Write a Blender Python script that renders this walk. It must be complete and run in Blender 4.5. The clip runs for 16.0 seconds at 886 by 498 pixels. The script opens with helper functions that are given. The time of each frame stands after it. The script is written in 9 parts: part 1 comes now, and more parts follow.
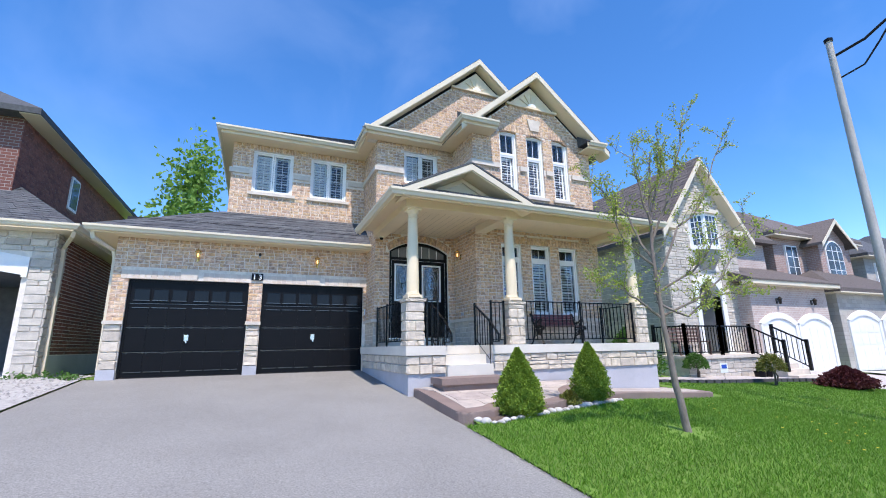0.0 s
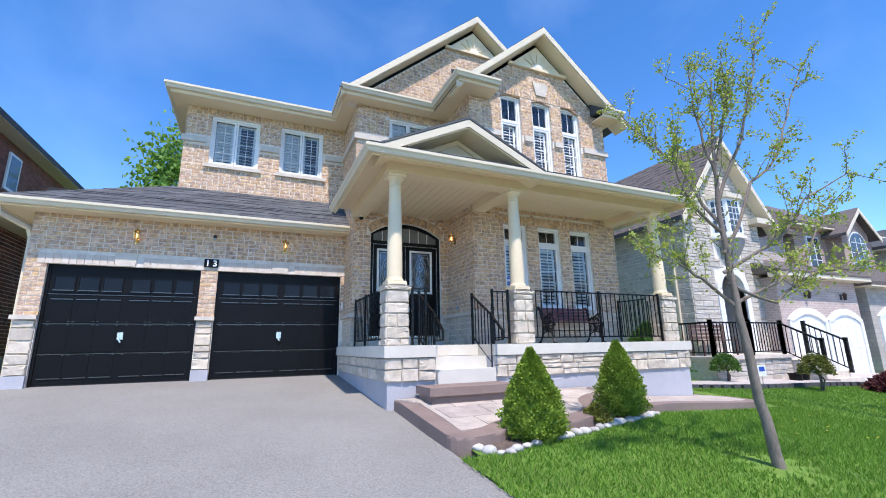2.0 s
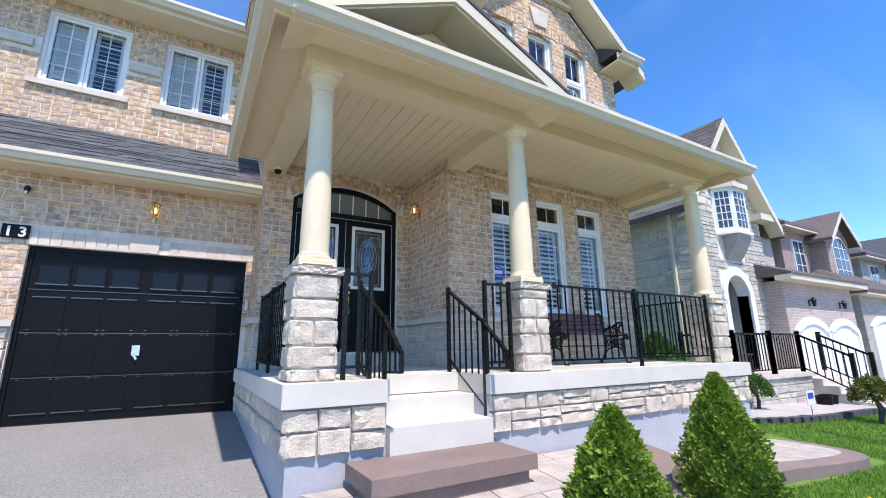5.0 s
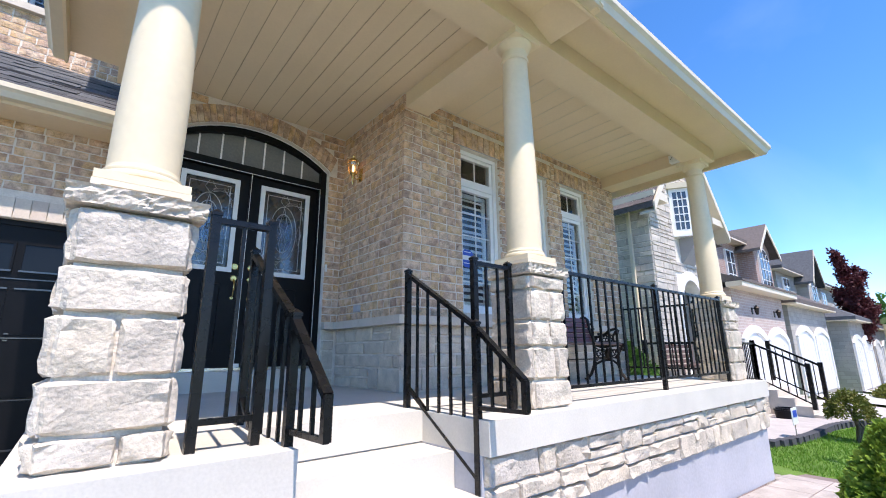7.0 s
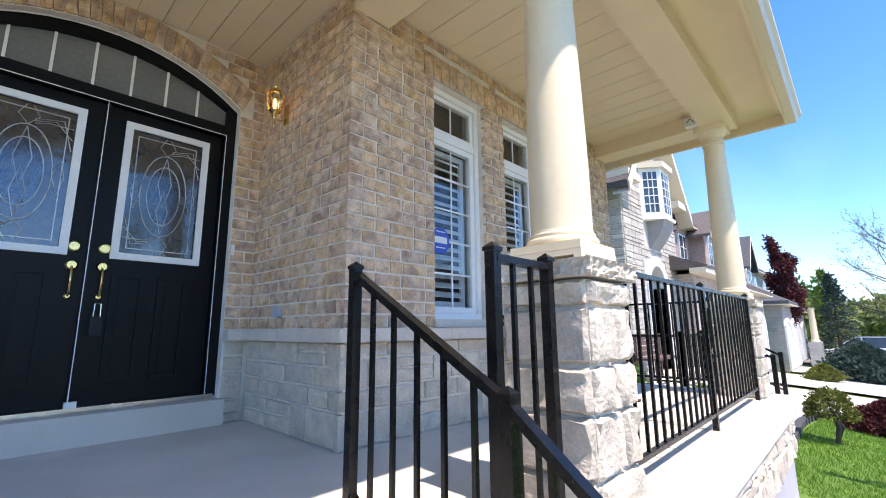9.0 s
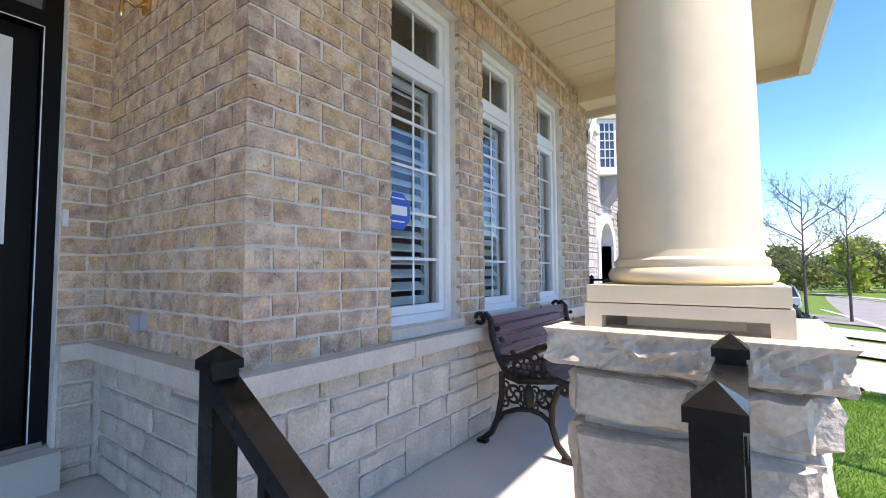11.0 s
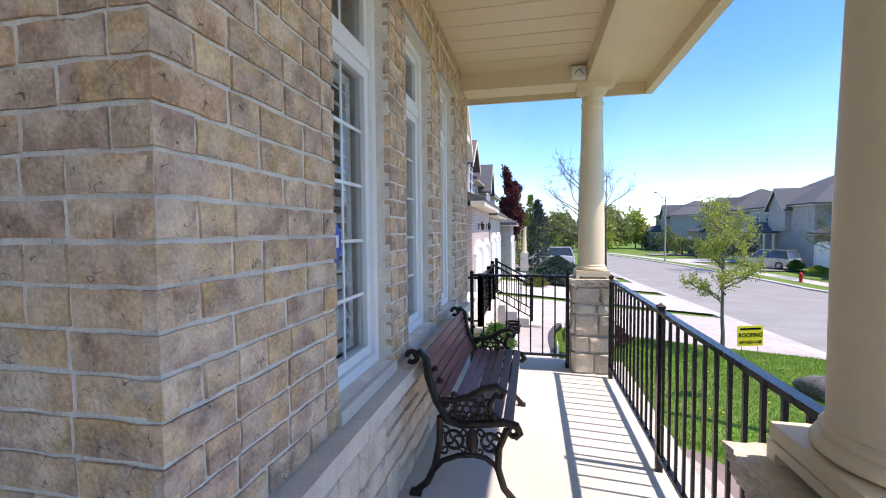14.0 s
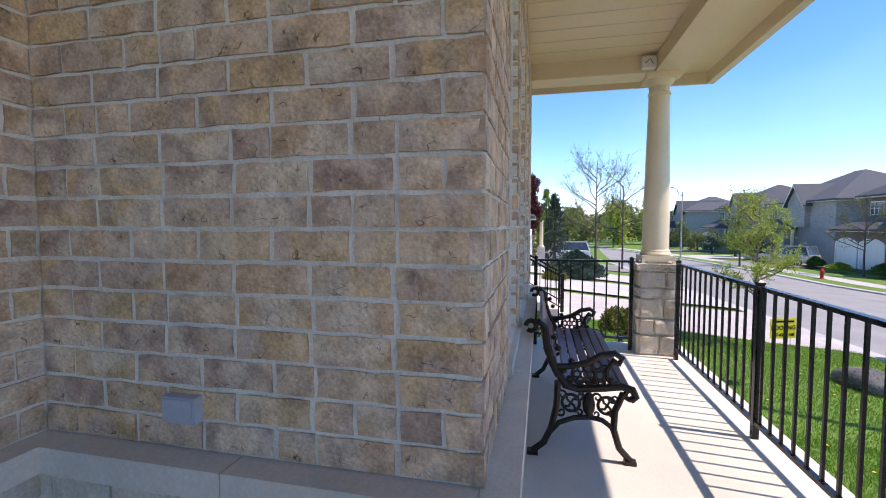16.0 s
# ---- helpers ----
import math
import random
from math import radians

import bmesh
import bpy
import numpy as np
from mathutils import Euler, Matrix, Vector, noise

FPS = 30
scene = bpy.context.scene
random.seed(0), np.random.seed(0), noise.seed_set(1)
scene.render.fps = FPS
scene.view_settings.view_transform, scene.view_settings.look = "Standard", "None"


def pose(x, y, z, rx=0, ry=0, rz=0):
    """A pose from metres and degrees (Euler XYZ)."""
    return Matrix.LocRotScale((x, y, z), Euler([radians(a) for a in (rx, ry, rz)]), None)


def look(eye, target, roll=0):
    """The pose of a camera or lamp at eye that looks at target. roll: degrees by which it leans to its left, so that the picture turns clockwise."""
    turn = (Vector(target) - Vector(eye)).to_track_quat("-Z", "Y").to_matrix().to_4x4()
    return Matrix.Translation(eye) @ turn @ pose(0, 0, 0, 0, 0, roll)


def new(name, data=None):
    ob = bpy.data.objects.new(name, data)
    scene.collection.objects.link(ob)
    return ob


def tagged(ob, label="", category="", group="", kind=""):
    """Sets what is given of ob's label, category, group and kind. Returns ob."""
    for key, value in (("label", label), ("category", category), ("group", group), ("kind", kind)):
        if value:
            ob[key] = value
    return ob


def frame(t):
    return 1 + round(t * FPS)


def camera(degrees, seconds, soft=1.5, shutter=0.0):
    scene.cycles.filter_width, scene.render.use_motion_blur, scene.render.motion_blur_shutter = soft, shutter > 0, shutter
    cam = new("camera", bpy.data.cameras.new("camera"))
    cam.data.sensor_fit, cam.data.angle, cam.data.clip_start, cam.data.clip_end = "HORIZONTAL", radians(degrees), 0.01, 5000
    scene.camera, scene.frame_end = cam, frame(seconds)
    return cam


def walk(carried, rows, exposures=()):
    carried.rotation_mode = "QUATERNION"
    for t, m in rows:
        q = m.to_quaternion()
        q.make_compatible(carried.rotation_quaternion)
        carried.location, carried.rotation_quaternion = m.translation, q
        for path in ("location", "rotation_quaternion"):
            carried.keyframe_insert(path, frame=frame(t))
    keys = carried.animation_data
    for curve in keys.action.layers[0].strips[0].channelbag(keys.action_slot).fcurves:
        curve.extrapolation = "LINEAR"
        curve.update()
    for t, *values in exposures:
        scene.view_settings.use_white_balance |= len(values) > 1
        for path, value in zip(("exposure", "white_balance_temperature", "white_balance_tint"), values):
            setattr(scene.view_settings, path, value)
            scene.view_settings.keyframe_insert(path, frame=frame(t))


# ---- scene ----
cam = camera(91.38, 16.0, soft=1.0)
PATH = [
    (0, (-0.068, -0.14, 1.361), (0.702, 1.653, 1.799), -0.9),
    (0.5, (0.11, 0.239, 1.36), (0.881, 2.032, 1.797), -0.9),
    (1, (0.275, 0.631, 1.365), (1.053, 2.422, 1.8), -1.0),
    (1.5, (0.467, 1.036, 1.373), (1.243, 2.826, 1.81), -1.0),
    (2, (0.707, 1.438, 1.355), (1.495, 3.223, 1.792), -1.0),
    (2.5, (0.898, 1.888, 1.347), (1.699, 3.667, 1.786), -0.9),
    (3, (1.079, 2.325, 1.398), (1.903, 4.093, 1.839), -0.8),
    (3.5, (1.287, 2.777, 1.468), (2.134, 4.534, 1.91), -0.8),
    (6, (2.224, 5.096, 1.641), (3.318, 6.707, 2.094), -0.6),
    (6.5, (2.413, 5.491, 1.662), (3.572, 7.056, 2.115), -0.5),
    (7, (2.601, 5.867, 1.715), (3.836, 7.371, 2.176), -0.4),
    (7.5, (2.824, 6.205, 1.752), (4.139, 7.641, 2.212), -0.5),
    (8, (3.038, 6.51, 1.786), (4.407, 7.896, 2.236), -0.4),
    (8.5, (3.193, 6.747, 1.914), (4.594, 8.114, 2.326), -0.5),
    (11, (3.965, 7.695, 2.364), (5.594, 8.85, 2.467), -0.3),
    (11.5, (4.033, 7.83, 2.475), (5.759, 8.839, 2.535), -0.4),
    (12, (4.08, 7.984, 2.527), (5.883, 8.851, 2.541), -0.3),
    (12.5, (4.083, 8.123, 2.63), (5.954, 8.83, 2.612), -0.2),
    (13, (4.108, 8.245, 2.647), (6.022, 8.824, 2.596), -0.1),
    (13.5, (4.128, 8.35, 2.711), (6.07, 8.823, 2.637), -0.3),
    (14, (4.1, 8.414, 2.727), (6.056, 8.82, 2.641), -0.4),
    (14.5, (4.013, 8.501, 2.721), (5.977, 8.868, 2.631), -0.3),
    (15, (3.928, 8.595, 2.701), (5.894, 8.948, 2.602), -0.2),
    (15.5, (3.877, 8.735, 2.676), (5.842, 9.087, 2.567), -0.2),
    (16, (3.812, 8.964, 2.634), (5.759, 9.409, 2.524), -0.0),
]
EXPOSURES = [(0.0, 1.12, 6450, 18), (3.5, 1.18, 6450, 18), (6.5, 1.25, 6600, 19), (8.5, 1.55, 6850, 20), (11.0, 1.52, 7100, 24), (13.0, 1.4, 7050, 24), (16.0, 1.15, 6950, 24)]
walk(cam, [(t, look(eye, target, roll)) for t, eye, target, roll in PATH], EXPOSURES)

# ---- world and sun ----
SUN_DIR = Vector((0.05, 0.47, -0.90)).normalized()
world = bpy.data.worlds.new("sky")
scene.world = world
world.use_nodes = True
_nt = world.node_tree
_sky = _nt.nodes.new("ShaderNodeTexSky")
_sky.sky_type = "NISHITA"
_sky.sun_disc = False
_sky.sun_elevation = math.asin(-SUN_DIR.z)
_sky.sun_rotation = math.atan2(-SUN_DIR.x, -SUN_DIR.y)
_sky.air_density, _sky.dust_density, _sky.ozone_density = 0.72, 0.0, 3.2
_deep = _nt.nodes.new("ShaderNodeHueSaturation")
_deep.inputs["Saturation"].default_value = 1.24
_nt.links.new(_sky.outputs[0], _deep.inputs["Color"])
# faint wisps of high cloud
_wisp = _nt.nodes.new("ShaderNodeTexNoise")
_wisp.inputs["Scale"].default_value, _wisp.inputs["Detail"].default_value, _wisp.inputs["Distortion"].default_value = 2.6, 6, 0.6
_thin = _nt.nodes.new("ShaderNodeMapRange")
_thin.inputs[1].default_value, _thin.inputs[2].default_value, _thin.inputs[4].default_value = 0.48, 0.85, 0.11
_nt.links.new(_wisp.outputs["Fac"], _thin.inputs[0])
_veil = _nt.nodes.new("ShaderNodeMix")
_veil.data_type = "RGBA"
_veil.inputs[7].default_value = (4.5, 5.4, 6.6, 1)
_nt.links.new(_thin.outputs[0], _veil.inputs[0])
_nt.links.new(_deep.outputs[0], _veil.inputs[6])
_nt.links.new(_veil.outputs[2], _nt.nodes["Background"].inputs[0])
_nt.nodes["Background"].inputs[1].default_value = 0.15
_l = bpy.data.lights.new("sun", "SUN")
_l.energy, _l.angle, _l.color = 2.55, radians(0.6), (1.0, 0.95, 0.87)
_s = new("sun", _l)
_s.matrix_world = look((0, 0, 30), Vector((0, 0, 30)) + SUN_DIR)
# ---- materials ----
def ramp_stops(node, stops):
    els = node.color_ramp.elements
    while len(els) < len(stops):
        els.new(0.5)
    for e, (p, c) in zip(els, stops):
        e.position, e.color = p, (*c, 1)


def material(name, base, rough=0.7, metal=0.0, var=0.12, scale=6.0, fine=60.0, bump=0.15, bump_scale=None, palette=None, streak=None, spec=0.4, coat=0.0, stain=0.0, crack=0.0, wash=0.0):
    """Base colour varied at two scales, with fine relief. palette: colours picked piece by piece."""
    m = bpy.data.materials.new(name)
    m.use_nodes = True
    nt = m.node_tree
    L, N = nt.links.new, nt.nodes.new
    b = nt.nodes["Principled BSDF"]
    b.inputs["Roughness"].default_value, b.inputs["Metallic"].default_value = rough, metal
    b.inputs["Specular IOR Level"].default_value = spec
    b.inputs["Coat Weight"].default_value = coat
    tc = N("ShaderNodeTexCoord")
    vec = tc.outputs["Object"]
    if streak:
        mp = N("ShaderNodeMapping")
        mp.inputs["Scale"].default_value = streak
        L(vec, mp.inputs[0])
        vec = mp.outputs[0]
    oi = N("ShaderNodeObjectInfo")
    ge = N("ShaderNodeNewGeometry")
    add = N("ShaderNodeMath")
    add.operation = "ADD"
    L(oi.outputs["Random"], add.inputs[0])
    L(ge.outputs["Random Per Island"], add.inputs[1])
    fr = N("ShaderNodeMath")
    fr.operation = "FRACT"
    L(add.outputs[0], fr.inputs[0])
    n1 = N("ShaderNodeTexNoise")
    n1.noise_dimensions = "4D"
    n1.inputs["Scale"].default_value, n1.inputs["Detail"].default_value = scale, 4
    n2 = N("ShaderNodeTexNoise")
    n2.inputs["Scale"].default_value, n2.inputs["Detail"].default_value = fine, 3
    L(vec, n1.inputs["Vector"])
    L(vec, n2.inputs["Vector"])
    w = N("ShaderNodeMath")
    w.operation = "MULTIPLY"
    w.inputs[1].default_value = 37.0 if palette else 0.0
    L(fr.outputs[0], w.inputs[0])
    L(w.outputs[0], n1.inputs["W"])
    if palette:
        r = N("ShaderNodeValToRGB")
        r.color_ramp.interpolation = "LINEAR"
        ramp_stops(r, [(i / max(1, len(palette) - 1), c) for i, c in enumerate(palette)])
        tone = fr.outputs[0]
        if crack:
            # the colour drifts along each brick
            n6 = N("ShaderNodeTexNoise")
            n6.noise_dimensions = "4D"
            n6.inputs["Scale"].default_value, n6.inputs["Detail"].default_value = 5.0, 2
            L(vec, n6.inputs["Vector"])
            L(w.outputs[0], n6.inputs["W"])
            dr = N("ShaderNodeMapRange")
            dr.inputs[1].default_value, dr.inputs[2].default_value, dr.inputs[3].default_value, dr.inputs[4].default_value = 0.35, 0.65, -0.14, 0.14
            L(n6.outputs["Fac"], dr.inputs[0])
            dt = N("ShaderNodeMath")
            dt.operation = "ADD"
            L(tone, dt.inputs[0])
            L(dr.outputs[0], dt.inputs[1])
            tone = dt.outputs[0]
        L(tone, r.inputs[0])
        col = r.outputs[0]
    else:
        rgb = N("ShaderNodeRGB")
        rgb.outputs[0].default_value = (*base, 1)
        col = rgb.outputs[0]
    mixn = N("ShaderNodeMix")
    mixn.data_type = "FLOAT"
    mixn.inputs[0].default_value = 0.4
    L(n1.outputs["Fac"], mixn.inputs[2])
    L(n2.outputs["Fac"], mixn.inputs[3])
    mr = N("ShaderNodeMapRange")
    mr.inputs[1].default_value, mr.inputs[2].default_value = 0.3, 0.7
    mr.inputs[3].default_value, mr.inputs[4].default_value = 1 - var * 1.5, 1 + var * 1.5
    mr.clamp = False
    L(mixn.outputs[0], mr.inputs[0])
    mul = N("ShaderNodeVectorMath")
    mul.operation = "SCALE"
    L(col, mul.inputs[0])
    L(mr.outputs[0], mul.inputs["Scale"])
    out = mul.outputs[0]
    if stain:
        n3 = N("ShaderNodeTexNoise")
        n3.inputs["Scale"].default_value, n3.inputs["Detail"].default_value = 0.9, 6
        L(tc.outputs["Object"], n3.inputs["Vector"])
        m3 = N("ShaderNodeMapRange")
        m3.inputs[1].default_value, m3.inputs[2].default_value = 0.35, 0.68
        m3.inputs[3].default_value, m3.inputs[4].default_value = 1.0, 1.0 - stain
        L(n3.outputs["Fac"], m3.inputs[0])
        mu = N("ShaderNodeVectorMath")
        mu.operation = "SCALE"
        L(out, mu.inputs[0])
        L(m3.outputs[0], mu.inputs["Scale"])
        out = mu.outputs[0]
    if crack:
        # thin curved scratches in the clay face
        n5 = N("ShaderNodeTexNoise")
        n5.noise_dimensions = "4D"
        n5.inputs["Scale"].default_value, n5.inputs["Detail"].default_value, n5.inputs["Roughness"].default_value = 15.0, 3, 0.4
        L(vec, n5.inputs["Vector"])
        L(w.outputs[0], n5.inputs["W"])
        df = N("ShaderNodeMath")
        df.operation = "SUBTRACT"
        df.inputs[1].default_value = 0.53
        L(n5.outputs["Fac"], df.inputs[0])
        ab = N("ShaderNodeMath")
        ab.operation = "ABSOLUTE"
        L(df.outputs[0], ab.inputs[0])
        ln = N("ShaderNodeMapRange")
        ln.inputs[1].default_value, ln.inputs[2].default_value, ln.inputs[3].default_value, ln.inputs[4].default_value = 0.002, 0.010, 1.0 - crack, 1.0
        L(ab.outputs[0], ln.inputs[0])
        # only here and there
        gate = N("ShaderNodeMapRange")
        gate.inputs[1].default_value, gate.inputs[2].default_value = 0.54, 0.6
        n7 = N("ShaderNodeTexNoise")
        n7.inputs["Scale"].default_value, n7.inputs["Detail"].default_value = 26.0, 1
        L(vec, n7.inputs["Vector"])
        L(n7.outputs["Fac"], gate.inputs[0])
        lm = N("ShaderNodeMix")
        lm.data_type = "FLOAT"
        lm.inputs[2].default_value = 1.0
        L(gate.outputs[0], lm.inputs[0])
        L(ln.outputs[0], lm.inputs[3])
        mk = N("ShaderNodeVectorMath")
        mk.operation = "SCALE"
        L(out, mk.inputs[0])
        L(lm.outputs[0], mk.inputs["Scale"])
        out = mk.outputs[0]
    if wash:
        # pale mortar smeared thinly over the faces
        n8 = N("ShaderNodeTexNoise")
        n8.noise_dimensions = "4D"
        n8.inputs["Scale"].default_value, n8.inputs["Detail"].default_value, n8.inputs["Roughness"].default_value = 7.0, 6, 0.7
        L(vec, n8.inputs["Vector"])
        L(w.outputs[0], n8.inputs["W"])
        wm = N("ShaderNodeMapRange")
        wm.inputs[1].default_value, wm.inputs[2].default_value, wm.inputs[3].default_value, wm.inputs[4].default_value = 0.47, 0.72, 0.0, wash
        L(n8.outputs["Fac"], wm.inputs[0])
        wx = N("ShaderNodeMix")
        wx.data_type = "RGBA"
        wx.inputs[7].default_value = (0.73, 0.67, 0.57, 1)
        L(wm.outputs[0], wx.inputs[0])
        L(out, wx.inputs[6])
        out = wx.outputs[2]
    L(out, b.inputs["Base Color"])
    rr = N("ShaderNodeMapRange")
    rr.inputs[3].default_value, rr.inputs[4].default_value = max(0.03, rough - 0.1), min(1, rough + 0.1)
    L(n1.outputs["Fac"], rr.inputs[0])
    L(rr.outputs[0], b.inputs["Roughness"])
    if bump:
        bu = N("ShaderNodeBump")
        bu.inputs["Strength"].default_value, bu.inputs["Distance"].default_value = bump, 0.01
        if bump_scale:
            n4 = N("ShaderNodeTexNoise")
            n4.inputs["Scale"].default_value, n4.inputs["Detail"].default_value = bump_scale, 5
            L(vec, n4.inputs["Vector"])
            L(n4.outputs["Fac"], bu.inputs["Height"])
        else:
            L(mixn.outputs[0], bu.inputs["Height"])
        L(bu.outputs[0], b.inputs["Normal"])
    return m


def glass_material(name, tint=(0.9, 0.95, 0.95), rough=0.02):
    m = bpy.data.materials.new(name)
    m.use_nodes = True
    nt = m.node_tree
    b = nt.nodes["Principled BSDF"]
    b.inputs["Base Color"].default_value = (*tint, 1)
    b.inputs["Roughness"].default_value = rough
    b.inputs["Transmission Weight"].default_value = 1.0
    b.inputs["IOR"].default_value = 1.45
    return m


BRICK = material("clay_brick", None, 0.92, var=0.34, scale=14, fine=120, bump=1.0, bump_scale=48, crack=0.72, wash=0.4,
                 palette=[(0.537, 0.375, 0.262), (0.650, 0.427, 0.223), (0.463, 0.297, 0.215), (0.682, 0.505, 0.354), (0.618, 0.396, 0.199), (0.495, 0.335, 0.246), (0.670, 0.448, 0.270), (0.428, 0.279, 0.205), (0.692, 0.515, 0.358), (0.593, 0.366, 0.217)])
MORTAR = material("mortar", (0.74, 0.675, 0.59), 0.95, var=0.16, scale=9, fine=120, bump=0.7, bump_scale=60)
STONE = material("split_limestone", None, 0.9, var=0.2, scale=9, fine=80, bump=1.0, bump_scale=46,
                 palette=[(0.57, 0.50, 0.405), (0.64, 0.56, 0.45), (0.50, 0.435, 0.355), (0.65, 0.56, 0.435), (0.55, 0.49, 0.415)])
CUTSTONE = material("cut_limestone", (0.62, 0.55, 0.465), 0.85, var=0.12, scale=5, fine=90, bump=0.25)
CONCRETE = material("porch_concrete", (0.66, 0.62, 0.54), 0.85, var=0.07, scale=2.5, fine=90, bump=0.12, stain=0.12)
PARGE = material("grey_parging", (0.46, 0.46, 0.49), 0.9, var=0.09, scale=2.0, fine=40, bump=0.35, stain=0.12)
CREAM = material("cream_aluminium", (0.77, 0.635, 0.43), 0.5, var=0.03, scale=3, fine=40, bump=0.03, spec=0.35)
COLUMN = material("cream_column_paint", (0.80, 0.675, 0.46), 0.5, var=0.04, scale=3, fine=30, bump=0.03, stain=0.06)
GUTTER = material("pale_gutter_aluminium", (0.69, 0.605, 0.45), 0.4, var=0.04, scale=2, fine=30, bump=0.02)
WHITE = material("white_vinyl", (0.82, 0.82, 0.80), 0.4, var=0.03, scale=4, fine=30, bump=0.0)
BLACK = material("black_door_paint", (0.005, 0.005, 0.006), 0.42, var=0.15, scale=3, fine=40, bump=0.03, spec=0.16)
IRON = material("black_rail_metal", (0.006, 0.006, 0.0065), 0.28, metal=0.0, var=0.3, scale=14, fine=90, bump=0.12, spec=0.3)
SHINGLE = material("grey_asphalt_shingle", None, 0.95, var=0.25, scale=14, fine=160, bump=0.6,
                   palette=[(0.075, 0.08, 0.088), (0.11, 0.115, 0.12), (0.06, 0.064, 0.07), (0.095, 0.095, 0.1)])
ASPHALT = material("driveway_asphalt", (0.272, 0.262, 0.24), 0.92, var=0.34, scale=60, fine=170, bump=0.7, bump_scale=150, stain=0.12)
ROADWAY = material("road_asphalt", (0.30, 0.293, 0.272), 0.92, var=0.1, scale=0.6, fine=120, bump=0.3, stain=0.1)
LAWNSOIL = material("lawn_turf", (0.12, 0.21, 0.03), 0.95, var=0.3, scale=2.5, fine=80, bump=0.8, bump_scale=60)
GLASS = glass_material("window_glass")
DARK = material("painted_dark_interior", (0.03, 0.03, 0.033), 0.9, var=0.2)
PANEGLASS = material("dark_window_pane", (0.05, 0.065, 0.08), 0.06, var=0.3, scale=0.7, fine=2, bump=0.0, spec=0.9)
# ---- building tools ----
def group_thing(name, label="", category="", group="", kind="", loc=(0, 0, 0)):
    e = new(name)
    e.empty_display_size = 0.1
    e.location = loc
    return tagged(e, label, category, group, kind)


def part(name, bm, mat, parent=None, label="", smooth=False, bevel=0.0):
    """Links a bmesh as one mesh object under a thing or a part."""
    if bevel:
        bmesh.ops.bevel(bm, geom=[e for e in bm.edges if len(e.link_faces) == 2 and e.calc_face_angle(0) > 0.6], offset=bevel, segments=2, affect="EDGES", profile=0.5)
    bmesh.ops.recalc_face_normals(bm, faces=bm.faces)
    me = bpy.data.meshes.new(name)
    bm.to_mesh(me)
    bm.free()
    me.materials.append(mat)
    if smooth:
        me.shade_smooth()
        me.set_sharp_from_angle(angle=radians(40))
    ob = new(name, me)
    if parent is not None:
        ob.parent = parent
        if parent.type == "EMPTY":
            ob.matrix_parent_inverse = Matrix.Translation(-parent.location)
    if label:
        ob["label"] = label
    return ob


def box(bm, x0, x1, y0, y1, z0, z1):
    v = [bm.verts.new(p) for p in ((x0, y0, z0), (x1, y0, z0), (x1, y1, z0), (x0, y1, z0), (x0, y0, z1), (x1, y0, z1), (x1, y1, z1), (x0, y1, z1))]
    for f in ((3, 2, 1, 0), (4, 5, 6, 7), (0, 1, 5, 4), (1, 2, 6, 5), (2, 3, 7, 6), (3, 0, 4, 7)):
        bm.faces.new([v[i] for i in f])
    return bm


def prism(bm, pts, axis, a, b):
    """Extrudes a polygon of (u, w) between a and b along axis: x takes (y, z), y takes (x, z), z takes (x, y)."""
    def at(u, w, s):
        return (s, u, w) if axis == "x" else (u, s, w) if axis == "y" else (u, w, s)
    lo = [bm.verts.new(at(u, w, a)) for u, w in pts]
    hi = [bm.verts.new(at(u, w, b)) for u, w in pts]
    bm.faces.new(lo)
    bm.faces.new(hi[::-1])
    for i in range(len(pts)):
        j = (i + 1) % len(pts)
        bm.faces.new((lo[i], hi[i], hi[j], lo[j]))
    return bm


def lathe(bm, prof, cx=0.0, cy=0.0, n=24):
    rings = [[bm.verts.new((cx + r * math.cos(2 * math.pi * k / n), cy + r * math.sin(2 * math.pi * k / n), z)) for k in range(n)] for r, z in prof]
    for a, b in zip(rings, rings[1:]):
        for k in range(n):
            bm.faces.new((a[k], a[(k + 1) % n], b[(k + 1) % n], b[k]))
    bm.faces.new(rings[0][::-1])
    bm.faces.new(rings[-1])
    return bm


def bar(bm, p, q, w, h=None):
    """A square bar from p to q."""
    h = h or w
    p, q = Vector(p), Vector(q)
    d = (q - p).normalized()
    up = Vector((0, 0, 1)) if abs(d.z) < 0.95 else Vector((0, 1, 0))
    s = d.cross(up).normalized() * w / 2
    u = s.cross(d).normalized() * h / 2
    a = [bm.verts.new(p + i * s + j * u) for i, j in ((-1, -1), (1, -1), (1, 1), (-1, 1))]
    b = [bm.verts.new(q + i * s + j * u) for i, j in ((-1, -1), (1, -1), (1, 1), (-1, 1))]
    bm.faces.new(a)
    bm.faces.new(b[::-1])
    for i in range(4):
        bm.faces.new((a[i], b[i], b[(i + 1) % 4], a[(i + 1) % 4]))
    return bm


